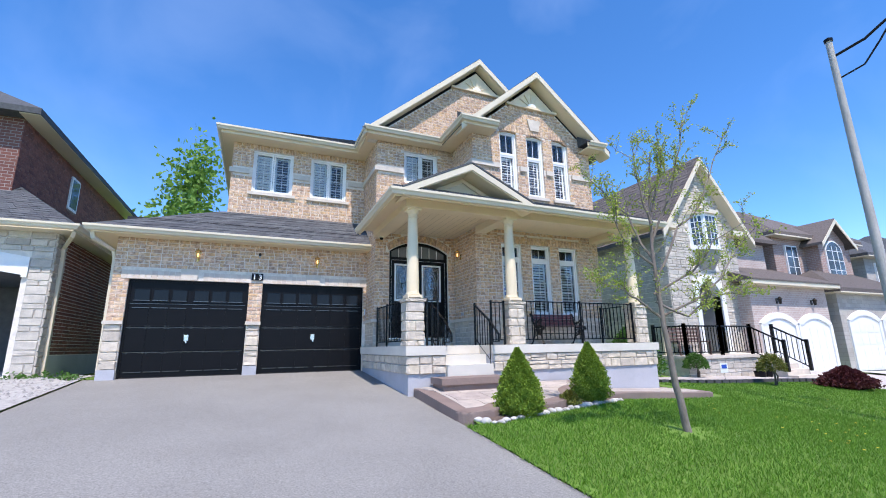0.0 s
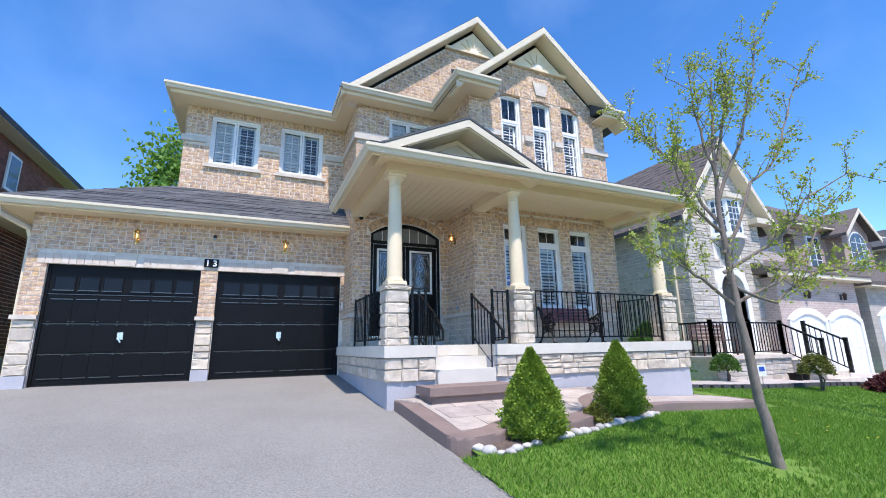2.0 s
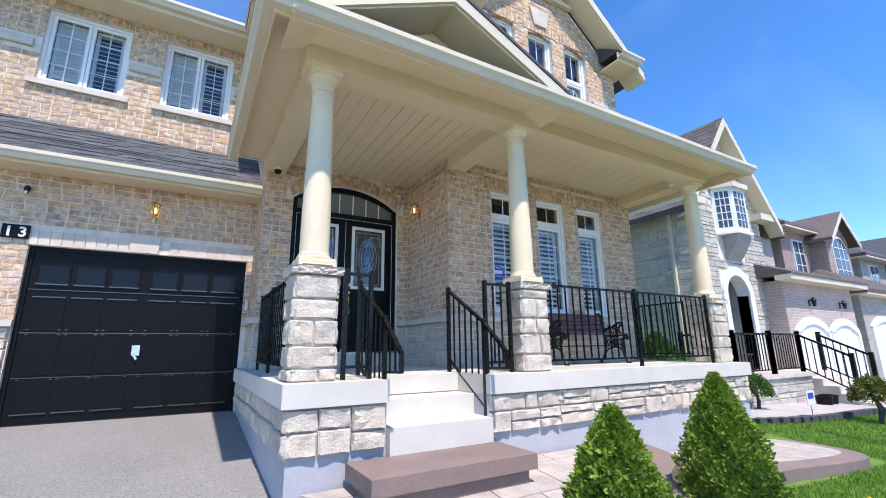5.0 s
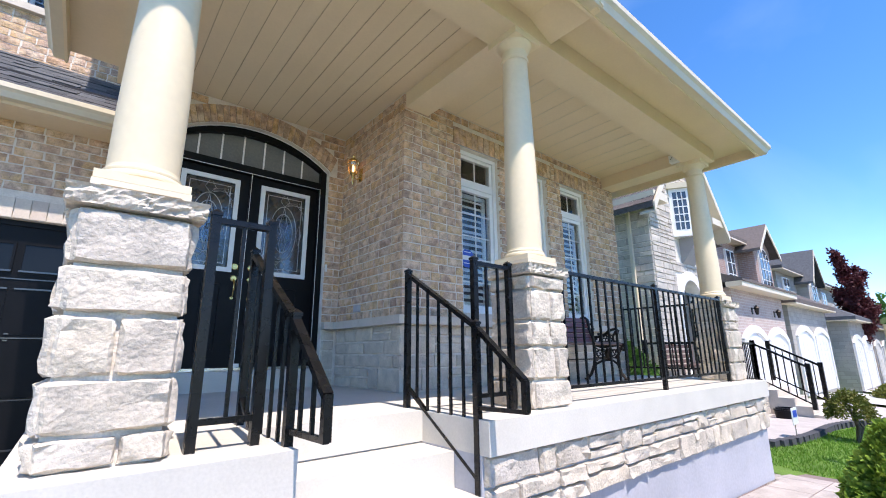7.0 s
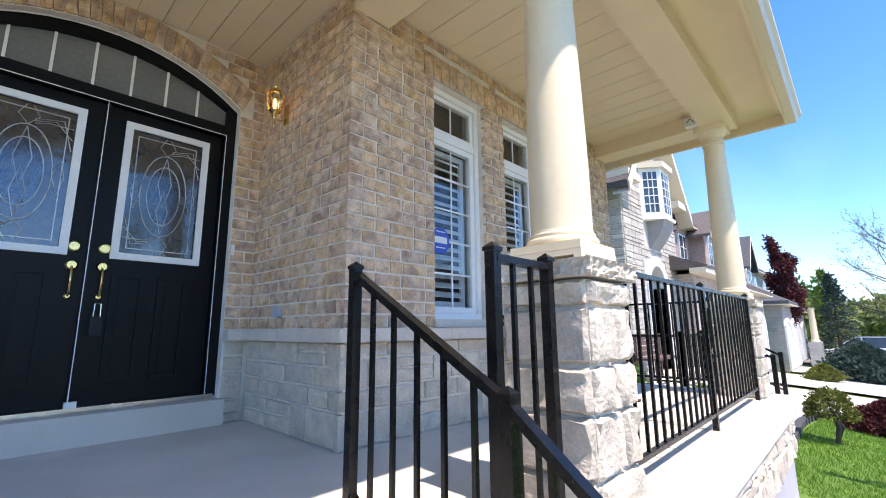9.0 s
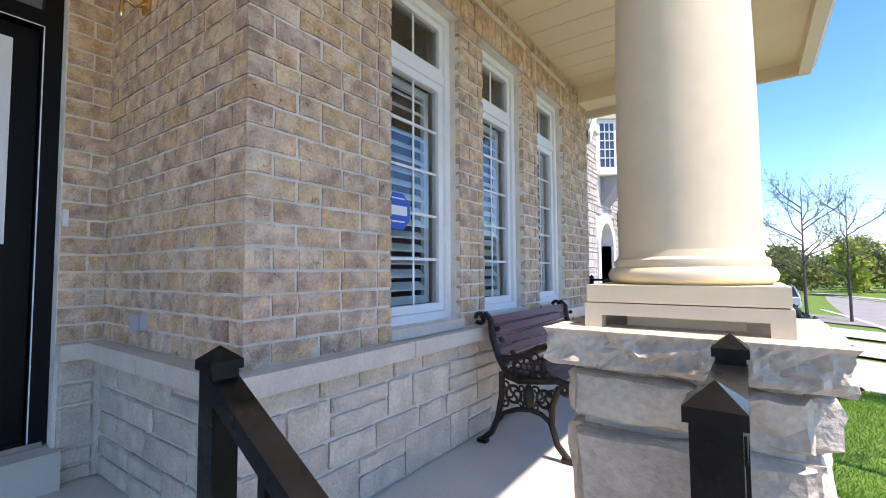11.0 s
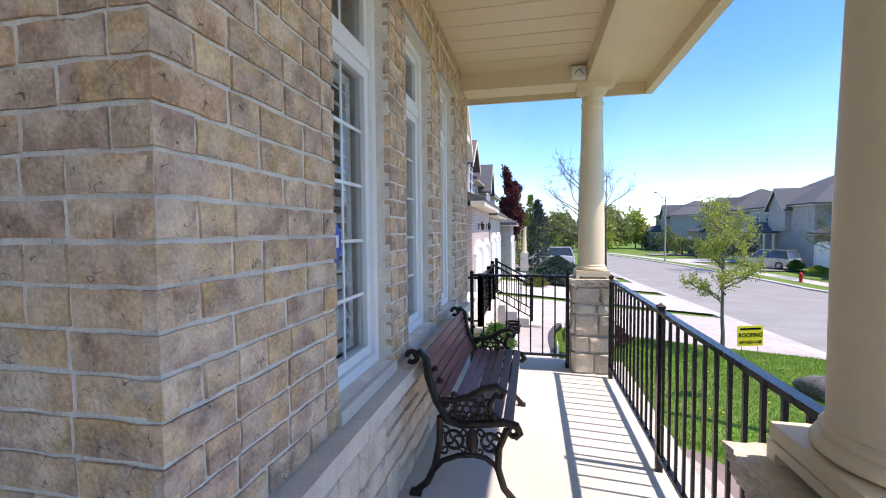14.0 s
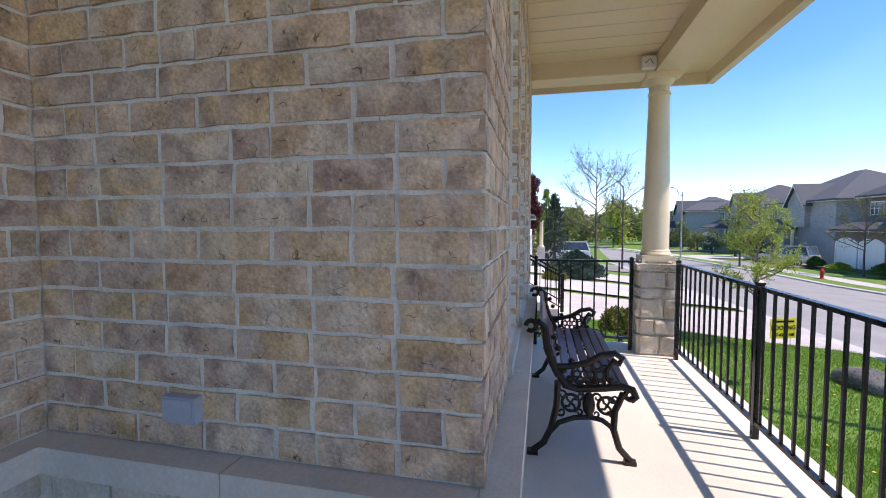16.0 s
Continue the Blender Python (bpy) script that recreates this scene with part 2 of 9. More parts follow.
def tube(bm, pts, r, n=8, taper=None):
    """A round tube along points; taper: the radius at the far end."""
    pts = [Vector(p) for p in pts]
    rings, side = [], None
    for i, p in enumerate(pts):
        d = (pts[min(i + 1, len(pts) - 1)] - pts[max(i - 1, 0)]).normalized()
        if side is None:
            side = d.orthogonal().normalized()
        side = (side - d * side.dot(d)).normalized()
        up = d.cross(side)
        rad = r if taper is None else r + (taper - r) * i / (len(pts) - 1)
        rings.append([bm.verts.new(p + rad * (math.cos(2 * math.pi * k / n) * side + math.sin(2 * math.pi * k / n) * up)) for k in range(n)])
    for a, b in zip(rings, rings[1:]):
        for k in range(n):
            bm.faces.new((a[k], a[(k + 1) % n], b[(k + 1) % n], b[k]))
    bm.faces.new(rings[0][::-1])
    bm.faces.new(rings[-1])
    return bm


def bmn():
    return bmesh.new()


def wall_cells(bm, axis, at, thick, u0, u1, z0, z1, holes):
    """A slab wall with rectangular openings (u0, u1, z0, z1) that go right through."""
    us = sorted({u0, u1, *[h[0] for h in holes], *[h[1] for h in holes]})
    zs = sorted({z0, z1, *[h[2] for h in holes], *[h[3] for h in holes]})
    for z_a, z_b in zip(zs, zs[1:]):
        run = None
        for u_a, u_b in zip(us, us[1:]):
            if u_a < u0 - 1e-6 or u_b > u1 + 1e-6 or z_a < z0 - 1e-6 or z_b > z1 + 1e-6:
                continue
            um, zm = (u_a + u_b) / 2, (z_a + z_b) / 2
            gap = any(h[0] < um < h[1] and h[2] < zm < h[3] for h in holes)
            if gap:
                if run:
                    wall_box(bm, axis, at, thick, run[0], run[1], z_a, z_b)
                run = None
            else:
                run = (run[0] if run else u_a, u_b)
        if run:
            wall_box(bm, axis, at, thick, run[0], run[1], z_a, z_b)
    return bm


def wall_box(bm, axis, at, thick, a, b, z0, z1):
    lo, hi = min(at, at + thick), max(at, at + thick)
    if axis == "y":
        box(bm, a, b, lo, hi, z0, z1)
    else:
        box(bm, lo, hi, a, b, z0, z1)


def ground_z(x, y):
    """The lie of the land: it rises to the houses and falls away along the street."""
    z = float(np.interp(y, (-1.0, 2.0, 3.6, 5.7, 7.6, 11.6), (-0.09, 0.01, 0.12, 0.31, 0.49, 0.80))) - 0.030 * min(max(x - 2.6, 0.0), 32.0)
    z += 0.15 * math.exp(-((x - 5.6) / 2.0) ** 2 - ((y - 4.2) / 1.9) ** 2)
    return z
# ---- brick, stone and shingle laying ----
COURSE, BRICK_L, JOINT = 0.085, 0.2045, 0.012
_brick_meshes = {}
_brng = random.Random(4)


def block_data(w, h, proud=0.0055, back=0.03, rng=None):
    """A brick with an uneven face and ragged edges, standing on z = 0 from x = 0, facing -y."""
    rng = rng or _brng
    nx, nz = (4, 2) if w > 0.13 else (2, 2)
    v, f = [], []
    for j in range(nz + 1):
        for i in range(nx + 1):
            rim = i in (0, nx) or j in (0, nz)
            u = w * i / nx + rng.uniform(-0.0025, 0.0025)
            z = h * j / nz + rng.uniform(-0.0025, 0.0025)
            if not rim:
                u += rng.uniform(-0.01, 0.01)
                z += rng.uniform(-0.008, 0.008)
            v.append((u, -proud + (rng.uniform(0.0015, 0.004) if rim else rng.uniform(-0.002, 0.0015)), z))
    s = nx + 1
    for j in range(nz):
        for i in range(nx):
            a = j * s + i
            f.append((a, a + 1, a + s + 1, a + s))
    rim = list(range(s)) + [s - 1 + s * j for j in range(1, nz + 1)] + [s * nz + i for i in range(nx - 1, -1, -1)] + [s * j for j in range(nz - 1, 0, -1)]
    k = len(v)
    v += [(v[i][0], back, v[i][2]) for i in rim]
    for i in range(len(rim)):
        j = (i + 1) % len(rim)
        f.append((rim[j], rim[i], k + i, k + j))
    return v, f


def split_runs(runs, cuts):
    for a, b in cuts:
        runs = [r for x, y in runs for r in ((x, min(y, a)), (max(x, b), y)) if r[1] - r[0] > 0.03]
    return runs


def course_runs(z, u0, u1, holes, span=None):
    """The stretches of wall that a course at height z fills."""
    if span:
        a, b = span(z)
        u0, u1 = max(u0, a), min(u1, b)
    if u1 - u0 < 0.05:
        return []
    return split_runs([(u0, u1)], [(h[0], h[1]) for h in holes if h[2] - 0.03 < z < h[3] + 0.03])


def lay_bricks(parent, m, u0, u1, z0, z1, holes=(), span=None, singles=None, mat=None, course=COURSE, length=BRICK_L, rest_name="brickwork"):
    """Running-bond brickwork on the plane of m (u along x, facing -y). singles(u, z): whether a brick is an object of its own."""
    verts, faces = [], []
    mat = mat or BRICK
    n = 0
    z = z0
    single_count = 0
    while z + course * 0.7 < z1:
        h = min(course - JOINT, z1 - z)
        for a, b in course_runs(z + h / 2, u0, u1, holes, span):
            u = a
            first = True
            while u < b - 0.02:
                w = _brng.choice((length, length, length, length * 0.48)) if not first else (length if n % 2 else length * 0.48)
                first = False
                if b - (u + w) < 0.06:
                    w = b - u
                w = min(w, b - u)
                w = round(w, 2 if w < 0.19 else 3)
                if singles and single_count < 300 and singles(u + w / 2, z):
                    key = (round(w, 2), round(h, 3), single_count % 7)
                    if key not in _brick_meshes:
                        me = bpy.data.meshes.new("brick")
                        bv, bf = block_data(*key[:2])
                        me.from_pydata(bv, [], bf)
                        me.materials.append(mat)
                        _brick_meshes[key] = me
                    ob = new("brick", _brick_meshes[key])
                    ob.parent = parent
                    ob.matrix_basis = m @ pose(u, _brng.uniform(-0.002, 0.002), z, 0, 0, _brng.uniform(-0.4, 0.4))
                    single_count += 1
                else:
                    v, f = block_data(w, h)
                    k = len(verts)
                    off = _brng.uniform(-0.002, 0.002)
                    verts += [tuple(m @ Vector((p[0] + u, p[1] + off, p[2] + z))) for p in v]
                    faces += [tuple(i + k for i in q) for q in f]
                u += w + JOINT
        z += course
        n += 1
    if verts:
        me = bpy.data.meshes.new(rest_name)
        me.from_pydata(verts, [], faces)
        me.materials.append(mat)
        ob = new(rest_name, me)
        ob.parent = parent
        tagged(ob, kind="stuff")


def stone_data(w, h, rng, proud=0.035, back=0.03, nx=4, nz=3, rough=0.014):
    """A split-faced stone: a broken, nearly flat face with crisp uneven edges, facing -y."""
    v, f = [], []
    ph = Vector((rng.uniform(0, 90), rng.uniform(0, 90), 0))
    e = min(0.014, w * 0.1, h * 0.12)
    us = [0.0] + [e + (w - 2 * e) * i / nx for i in range(nx + 1)] + [w]
    zs = [0.0] + [e + (h - 2 * e) * j / nz for j in range(nz + 1)] + [h]
    tilt, lean = rng.uniform(-0.3, 0.3), rng.uniform(-0.3, 0.3)
    mx, mz = len(us) - 1, len(zs) - 1
    for j, z in enumerate(zs):
        for i, u in enumerate(us):
            edge = i in (0, mx) or j in (0, mz)
            q = Vector((u * 11, z * 15, 0)) + ph
            d = proud + rough * (1.3 * noise.noise(q) + 0.8 * abs(noise.noise(q * 2.6)) - 0.3 + tilt * (u / w - 0.5) + lean * (z / h - 0.5))
            if edge:
                d = proud * rng.uniform(0.35, 0.6)
                jit = min(0.004, proud * 0.16)
                if i in (0, mx) and j in (0, mz):
                    u += 0.004 if i == 0 else -0.004
                    z += 0.004 if j == 0 else -0.004
            else:
                jit = e * 0.28 if (i in (1, mx - 1) or j in (1, mz - 1)) else min(w / nx, h / nz) * 0.22
            v.append((min(max(u + rng.uniform(-jit, jit), 0.0), w), -d, min(max(z + rng.uniform(-jit, jit), 0.0), h)))
    s = mx + 1
    for j in range(mz):
        for i in range(mx):
            a = j * s + i
            if (i + j) % 2:
                f += [(a, a + 1, a + s + 1), (a, a + s + 1, a + s)]
            else:
                f += [(a, a + 1, a + s), (a + 1, a + s + 1, a + s)]
    ring = [i for i in range(s)] + [s - 1 + s * j for j in range(1, mz + 1)] + [s * mz + i for i in range(mx - 1, -1, -1)] + [s * j for j in range(mz - 1, 0, -1)]
    k = len(v)
    v += [(v[i][0], back, v[i][2]) for i in ring]
    for i in range(len(ring)):
        j = (i + 1) % len(ring)
        f.append((ring[j], ring[i], k + i, k + j))
    return v, f


def lay_stones(parent, m, u0, u1, z0, z1, holes=(), heights=(0.11, 0.16, 0.2), lengths=(0.2, 0.42), proud=0.03, rough=0.012, seed=1, single=True, mat=None, joint=0.008, course_list=None, grid=(4, 3), stacked=0.0):
    """Coursed split-faced stone; each one an object of its own unless single is off. stacked: how often two thin stones share a course."""
    rng = random.Random(seed)
    z = z0
    verts, faces = [], []
    k = 0
    while z < z1 - 0.02:
        h = course_list[k % len(course_list)] if course_list else rng.choice(heights)
        k += 1
        if z1 - (z + h) < 0.06:
            h = z1 - z
        for a, b in course_runs(z + h / 2, u0, u1, holes):
            u = a
            while u < b - 0.01:
                w = rng.uniform(*lengths)
                if b - (u + w) < 0.09:
                    w = b - u
                s = h * rng.uniform(0.4, 0.62)
                for zz, hh in ((z, s), (z + s, h - s)) if h > 0.14 and rng.random() < stacked else ((z, h),):
                    v, f = stone_data(w - joint, hh - joint, rng, proud * rng.uniform(0.85, 1.12), nx=grid[0], nz=grid[1], rough=rough)
                    if single:
                        me = bpy.data.meshes.new("stone")
                        me.from_pydata(v, [], f)
                        me.shade_smooth()
                        me.set_sharp_from_angle(angle=radians(33))
                        me.materials.append(mat or STONE)
                        ob = new("stone", me)
                        ob.parent = parent
                        ob.matrix_basis = m @ pose(u + joint / 2, 0, zz + joint / 2)
                    else:
                        n0 = len(verts)
                        verts += [tuple(m @ Vector((p[0] + u + joint / 2, p[1], p[2] + zz + joint / 2))) for p in v]
                        faces += [tuple(i + n0 for i in q) for q in f]
                u += w
        z += h
    if verts:
        me = bpy.data.meshes.new("stonework")
        me.from_pydata(verts, [], faces)
        me.materials.append(mat or STONE)
        ob = new("stonework", me)
        ob.parent = parent
        tagged(ob, kind="stuff")


def lay_shingles(parent, a, b, c, d, mat=None, exposure=0.14, tab=0.30, seed=3, singles=False):
    """Shingle tabs over the slope a, b (eave) to c, d (top)."""
    a, b, c, d = map(Vector, (a, b, c, d))
    up = ((d + c) / 2 - (a + b) / 2)
    along = (b - a).normalized()
    rise = up - along * up.dot(along)
    length, rise = rise.length, rise.normalized()
    nrm = along.cross(rise).normalized()
    if nrm.z < 0:
        nrm = -nrm
    rng = random.Random(seed)
    verts, faces = [], []
    rows = max(1, int(length / exposure))
    for r in range(rows):
        s0, s1 = r / rows, (r + 1.25) / rows
        left, right = a.lerp(d, s0), b.lerp(c, s0)
        left2, right2 = a.lerp(d, min(s1, 1)), b.lerp(c, min(s1, 1))
        w = (right - left).length
        if w < 0.05:
            continue
        edges = [0.0]
        u = rng.uniform(0.08, tab)
        while u < w - 0.05:
            edges.append(u / w)
            u += tab * rng.choice((0.45, 0.7, 1.0))
        edges.append(1.0)
        for e0, e1 in zip(edges, edges[1:]):
            t = rng.choice((0.006, 0.010, 0.015))
            g = 0.003 / w
            p = [left.lerp(right, e0 + g) + nrm * t, left.lerp(right, e1 - g) + nrm * t, left2.lerp(right2, e1 - g) + nrm * 0.002, left2.lerp(right2, e0 + g) + nrm * 0.002]
            k = len(verts)
            verts += [tuple(q) for q in p] + [tuple(p[0] - nrm * (t + 0.004)), tuple(p[1] - nrm * (t + 0.004))]
            faces += [(k, k + 1, k + 2, k + 3), (k + 4, k + 5, k + 1, k), (k + 4, k, k + 3), (k + 5, k + 2, k + 1)]
    me = bpy.data.meshes.new("shingles")
    me.from_pydata(verts, [], faces)
    me.materials.append(mat or SHINGLE)
    ob = new("shingles", me)
    ob.parent = parent
    tagged(ob, kind="stuff")


def roof_slab(bm, pts, thick=0.03):
    """A sloping slab under the shingles."""
    top = [bm.verts.new(p) for p in pts]
    low = [bm.verts.new((p[0], p[1], p[2] - thick)) for p in pts]
    bm.faces.new(top)
    bm.faces.new(low[::-1])
    for i in range(len(pts)):
        j = (i + 1) % len(pts)
        bm.faces.new((top[j], top[i], low[i], low[j]))
    return bm


def roof(name, slopes, mat=None, label="", shingled=True):
    bm = bmn()
    for s in slopes:
        roof_slab(bm, s)
    ob = part(name, bm, mat or SHINGLE)
    tagged(ob, label or "grey asphalt shingle roof with worn laminated tabs", "roof", kind="structure")
    if shingled:
        for i, s in enumerate(slopes):
            q = s if len(s) == 4 else (s[0], s[1], s[2], s[2])
            lay_shingles(ob, *q, mat=mat, seed=i + 3)
    return ob


def gutter(name, pts, parent, mat=None):
    """A K-profile gutter along a level path of (x, y, z), open side inwards to the left of the path."""
    bm = bmn()
    prof = [(0.0, 0.0), (0.075, 0.0), (0.095, 0.05), (0.12, 0.075), (0.12, 0.12), (0.11, 0.12), (0.11, 0.08), (0.085, 0.058), (0.068, 0.01), (0.0, 0.01)]
    pts = [Vector(p) for p in pts]
    rings = []
    for i, p in enumerate(pts):
        d0 = (pts[i] - pts[i - 1]).normalized() if i else (pts[1] - pts[0]).normalized()
        d1 = (pts[i + 1] - pts[i]).normalized() if i < len(pts) - 1 else d0
        o0, o1 = Vector((d0.y, -d0.x, 0)), Vector((d1.y, -d1.x, 0))
        o = (o0 + o1)
        o = o / max(0.3, o.dot(o0))
        rings.append([bm.verts.new(p + o * u + Vector((0, 0, w))) for u, w in prof])
    for a, b in zip(rings, rings[1:]):
        for k in range(len(prof)):
            j = (k + 1) % len(prof)
            bm.faces.new((a[k], b[k], b[j], a[j]))
    bm.faces.new(rings[0])
    bm.faces.new(rings[-1][::-1])
    return part(name, bm, mat or GUTTER, parent)


# ---- the brick house: plan ----
GAR_Y, DOOR_Y, BAY_Y, UP_Y = 11.28, 10.38, 9.09, 11.85
GAR_X0, PROJ_X, CORNER_X, BAY_X1, UP_X0 = -3.03, 2.58, 4.77, 8.62, -0.96
FLOOR_Z, LEDGE_Z, CEIL_Z, UPSOF_Z = 1.37, 2.03, 4.25, 6.80
GARAGE_DOORS = ((-2.73, -0.29), (0.01, 2.50))
GAR_BASE, GAR_TOP = 0.78, 2.93
BEAM_Z = 4.09
WIN_LOW = ((5.50, 6.11), (6.39, 7.00), (7.28, 7.89))
WIN_LOW_Z = (2.09, 3.90)
WIN_UPL = ((-0.45, 0.58), (1.05, 2.05))
WIN_UPL_Z = (5.45, 6.65)
WIN_MID = (3.34, 4.32, 5.70, 6.62)
WIN_UPR = ((5.59, 6.14), (6.45, 7.00), (7.31, 7.86))
WIN_UPR_Z = (5.25, 7.06)
DOOR_X, DOOR_SPRING, DOOR_CROWN = (2.955, 4.585), 3.78, 4.06


def facing(axis, at):
    """A plane for bricks: 'y' faces -y; 'x' faces -x, with u running along y towards -y."""
    return Matrix.Translation((0, at, 0)) if axis == "y" else Matrix.Translation((at, 0, 0)) @ pose(0, 0, 0, 0, 0, -90)


def structure(name, bm, mat, label, category="wall"):
    return tagged(part(name, bm, mat), label, category, kind="structure")


def arch_pts(x0, x1, spring, crown, n=14):
    """Points on a flat arch from x0 to x1."""
    w, r = (x1 - x0) / 2, crown - spring
    rad = (w * w + r * r) / (2 * r)
    cx, cz = (x0 + x1) / 2, crown - rad
    a = math.asin(w / rad)
    return [(cx + rad * math.sin(-a + 2 * a * i / n), cz + rad * math.cos(-a + 2 * a * i / n)) for i in range(n + 1)]


# walls
garage_holes = [(a, b, 0.0, GAR_TOP) for a, b in GARAGE_DOORS]
wall_garage = structure("wall_garage", wall_cells(bmn(), "y", GAR_Y + 0.004, 0.24, GAR_X0, PROJ_X, 0.5, 3.95, garage_holes), MORTAR, "tan and grey clay brick garage wall above split stone piers")
wall_side_left = structure("wall_garage_side", wall_cells(bmn(), "x", GAR_X0, 0.24, GAR_Y + 0.25, 18.0, 0.5, 3.95, []), MORTAR, "brick side wall of the garage")
wall_return_left = structure("wall_return_left", wall_cells(bmn(), "x", PROJ_X + 0.004, 0.24, DOOR_Y + 0.25, UP_Y, 0.5, 7.3, []), MORTAR, "tan brick side of the projecting entrance bay")
door_hole = (DOOR_X[0], DOOR_X[1], 1.37, DOOR_CROWN)
wall_door = structure("wall_door", wall_cells(bmn(), "y", DOOR_Y + 0.004, 0.24, PROJ_X, CORNER_X + 0.2, 0.5, UPSOF_Z, [door_hole, WIN_MID]), MORTAR, "tan clay brick entrance wall with an arched doorway")
_b = bmn()
_ap = arch_pts(DOOR_X[0], DOOR_X[1], DOOR_SPRING, DOOR_CROWN)
for (xa, za), (xb, zb) in zip(_ap, _ap[1:]):
    prism(_b, [(xa, za), (xb, zb), (xb, DOOR_CROWN + 0.002), (xa, DOOR_CROWN + 0.002)], "y", DOOR_Y + 0.004, DOOR_Y + 0.244)
structure("wall_door_arch", _b, MORTAR, "brick spandrels over the arched doorway")
wall_return = structure("wall_return", wall_cells(bmn(), "x", CORNER_X + 0.004, 0.24, BAY_Y + 0.246, DOOR_Y + 0.002, 0.5, 7.1, []), MORTAR, "tan and mauve clay brick side wall of the porch recess")
bay_holes = [(a, b, *WIN_LOW_Z) for a, b in WIN_LOW] + [(a, b, *WIN_UPR_Z) for a, b in WIN_UPR]
wall_bay = structure("wall_bay", wall_cells(bmn(), "y", BAY_Y + 0.004, 0.24, CORNER_X + 0.004, BAY_X1, 0.5, UPSOF_Z + 0.45, bay_holes), MORTAR, "tan clay brick bay wall with tall windows")
wall_bay_side = structure("wall_bay_side", wall_cells(bmn(), "x", BAY_X1, -0.24, BAY_Y + 0.25, 18.0, 0.3, 7.3, []), MORTAR, "brick side wall of the house")
up_holes = [(a, b, *WIN_UPL_Z) for a, b in WIN_UPL]
wall_upper = structure("wall_upper", wall_cells(bmn(), "y", UP_Y + 0.004, 0.24, UP_X0, PROJ_X, 4.6, UPSOF_Z, up_holes), MORTAR, "tan clay brick upper wall over the garage")
wall_upper_side = structure("wall_upper_side", wall_cells(bmn(), "x", UP_X0, 0.24, UP_Y + 0.25, 18.0, 4.4, UPSOF_Z, []), MORTAR, "brick upper side wall of the house")
structure("wall_back", wall_cells(bmn(), "y", 18.0, 0.24, UP_X0 + 0.02, BAY_X1, 0.5, 6.9, []), MORTAR, "brick rear wall of the house")
structure("wall_back_garage", wall_cells(bmn(), "y", 18.0, 0.24, GAR_X0, UP_X0, 0.5, 3.95, []), MORTAR, "brick rear wall of the garage")
_b = bmn()
G2_X, G2_Z, G2_Y, G2_S = 6.68, 8.87, 8.72, 0.85
G1_X, G1_Z, G1_Y, G1_S = 5.64, 9.92, 10.08, 0.85
g2_top = G2_Z - 0.32
prism(_b, [(G2_X - (g2_top - 7.19) / G2_S, 7.19), (G2_X + (g2_top - 7.19) / G2_S, 7.19), (G2_X, g2_top)], "y", BAY_Y + 0.004, BAY_Y + 0.2)
wall_gable_front = structure("wall_gable_front", _b, MORTAR, "tan brick gable over the tall bay windows")
_b = bmn()
g1_top = G1_Z - 0.32
prism(_b, [(G1_X - (g1_top - 6.8) / G1_S, 6.8), (G1_X + (g1_top - 6.8) / G1_S, 6.8), (G1_X, g1_top)], "y", DOOR_Y + 0.004, DOOR_Y + 0.2)
wall_gable_rear = structure("wall_gable_rear", _b, MORTAR, "tan brick main gable wall")
# unseen near-black slab, added so the rooms behind the windows stay dark
room = structure("interior_floor", box(bmn(), -2.9, 8.2, 11.2, 17.9, 4.25, 4.33), DARK, "near-black slab added between storeys to keep the rooms dark", "floor")

# roofs
roof("roof_garage", [((-3.5, 10.83, 4.0), (2.58, 10.83, 4.0), (2.58, UP_Y, 4.83), (-1.05, UP_Y, 4.83)),
                     ((-3.5, 18, 4.0), (-3.5, 10.83, 4.0), (-1.05, UP_Y, 4.83), (-1.05, 18, 4.83))])
roof("roof_main", [((-1.3, 11.3, 6.95), (2.6, 11.3, 6.95), (5.2, 16.2, 9.6), (3.2, 16.2, 9.6)), ((-1.3, 20, 6.95), (-1.3, 11.3, 6.95), (3.2, 16.2, 9.6), (3.2, 20, 9.6))])
roof("roof_gable_rear", [((2.15, 18, G1_Z - 3.53 * G1_S), (2.15, G1_Y, G1_Z - 3.53 * G1_S), (G1_X, G1_Y, G1_Z), (G1_X, 18, G1_Z)),
                         ((9.21, G1_Y, G1_Z - 3.53 * G1_S), (9.21, 18, G1_Z - 3.53 * G1_S), (G1_X, 18, G1_Z), (G1_X, G1_Y, G1_Z))], shingled=False)
roof("roof_gable_front", [((4.33, 12, G2_Z - 2.4 * G2_S), (4.33, G2_Y, G2_Z - 2.4 * G2_S), (G2_X, G2_Y, G2_Z), (G2_X, 12, G2_Z)),
                          ((9.13, G2_Y, G2_Z - 2.4 * G2_S), (9.13, 12, G2_Z - 2.4 * G2_S), (G2_X, 12, G2_Z), (G2_X, G2_Y, G2_Z))], shingled=False)
roof("roof_pent", [((2.08, 9.98, 6.90), (4.3, 9.98, 6.90), (4.77, DOOR_Y, 7.24), (2.58, DOOR_Y, 7.24))])
roof("roof_porch", [((2.10, 7.2, 4.31), (9.06, 7.2, 4.31), (7.2, BAY_Y, 5.1), (3.83, BAY_Y, 5.1)), ((2.10, DOOR_Y, 4.31), (2.10, 7.2, 4.31), (3.83, BAY_Y, 5.1), (3.83, DOOR_Y, 5.1)),
                    ((3.83, BAY_Y, 5.1), (4.77, BAY_Y, 5.1), (4.77, DOOR_Y, 5.6), (3.83, DOOR_Y, 5.1)),
                    ((9.06, 7.2, 4.31), (9.06, 9.5, 4.31), (7.2, 9.5, 5.1), (7.2, BAY_Y, 5.1))])
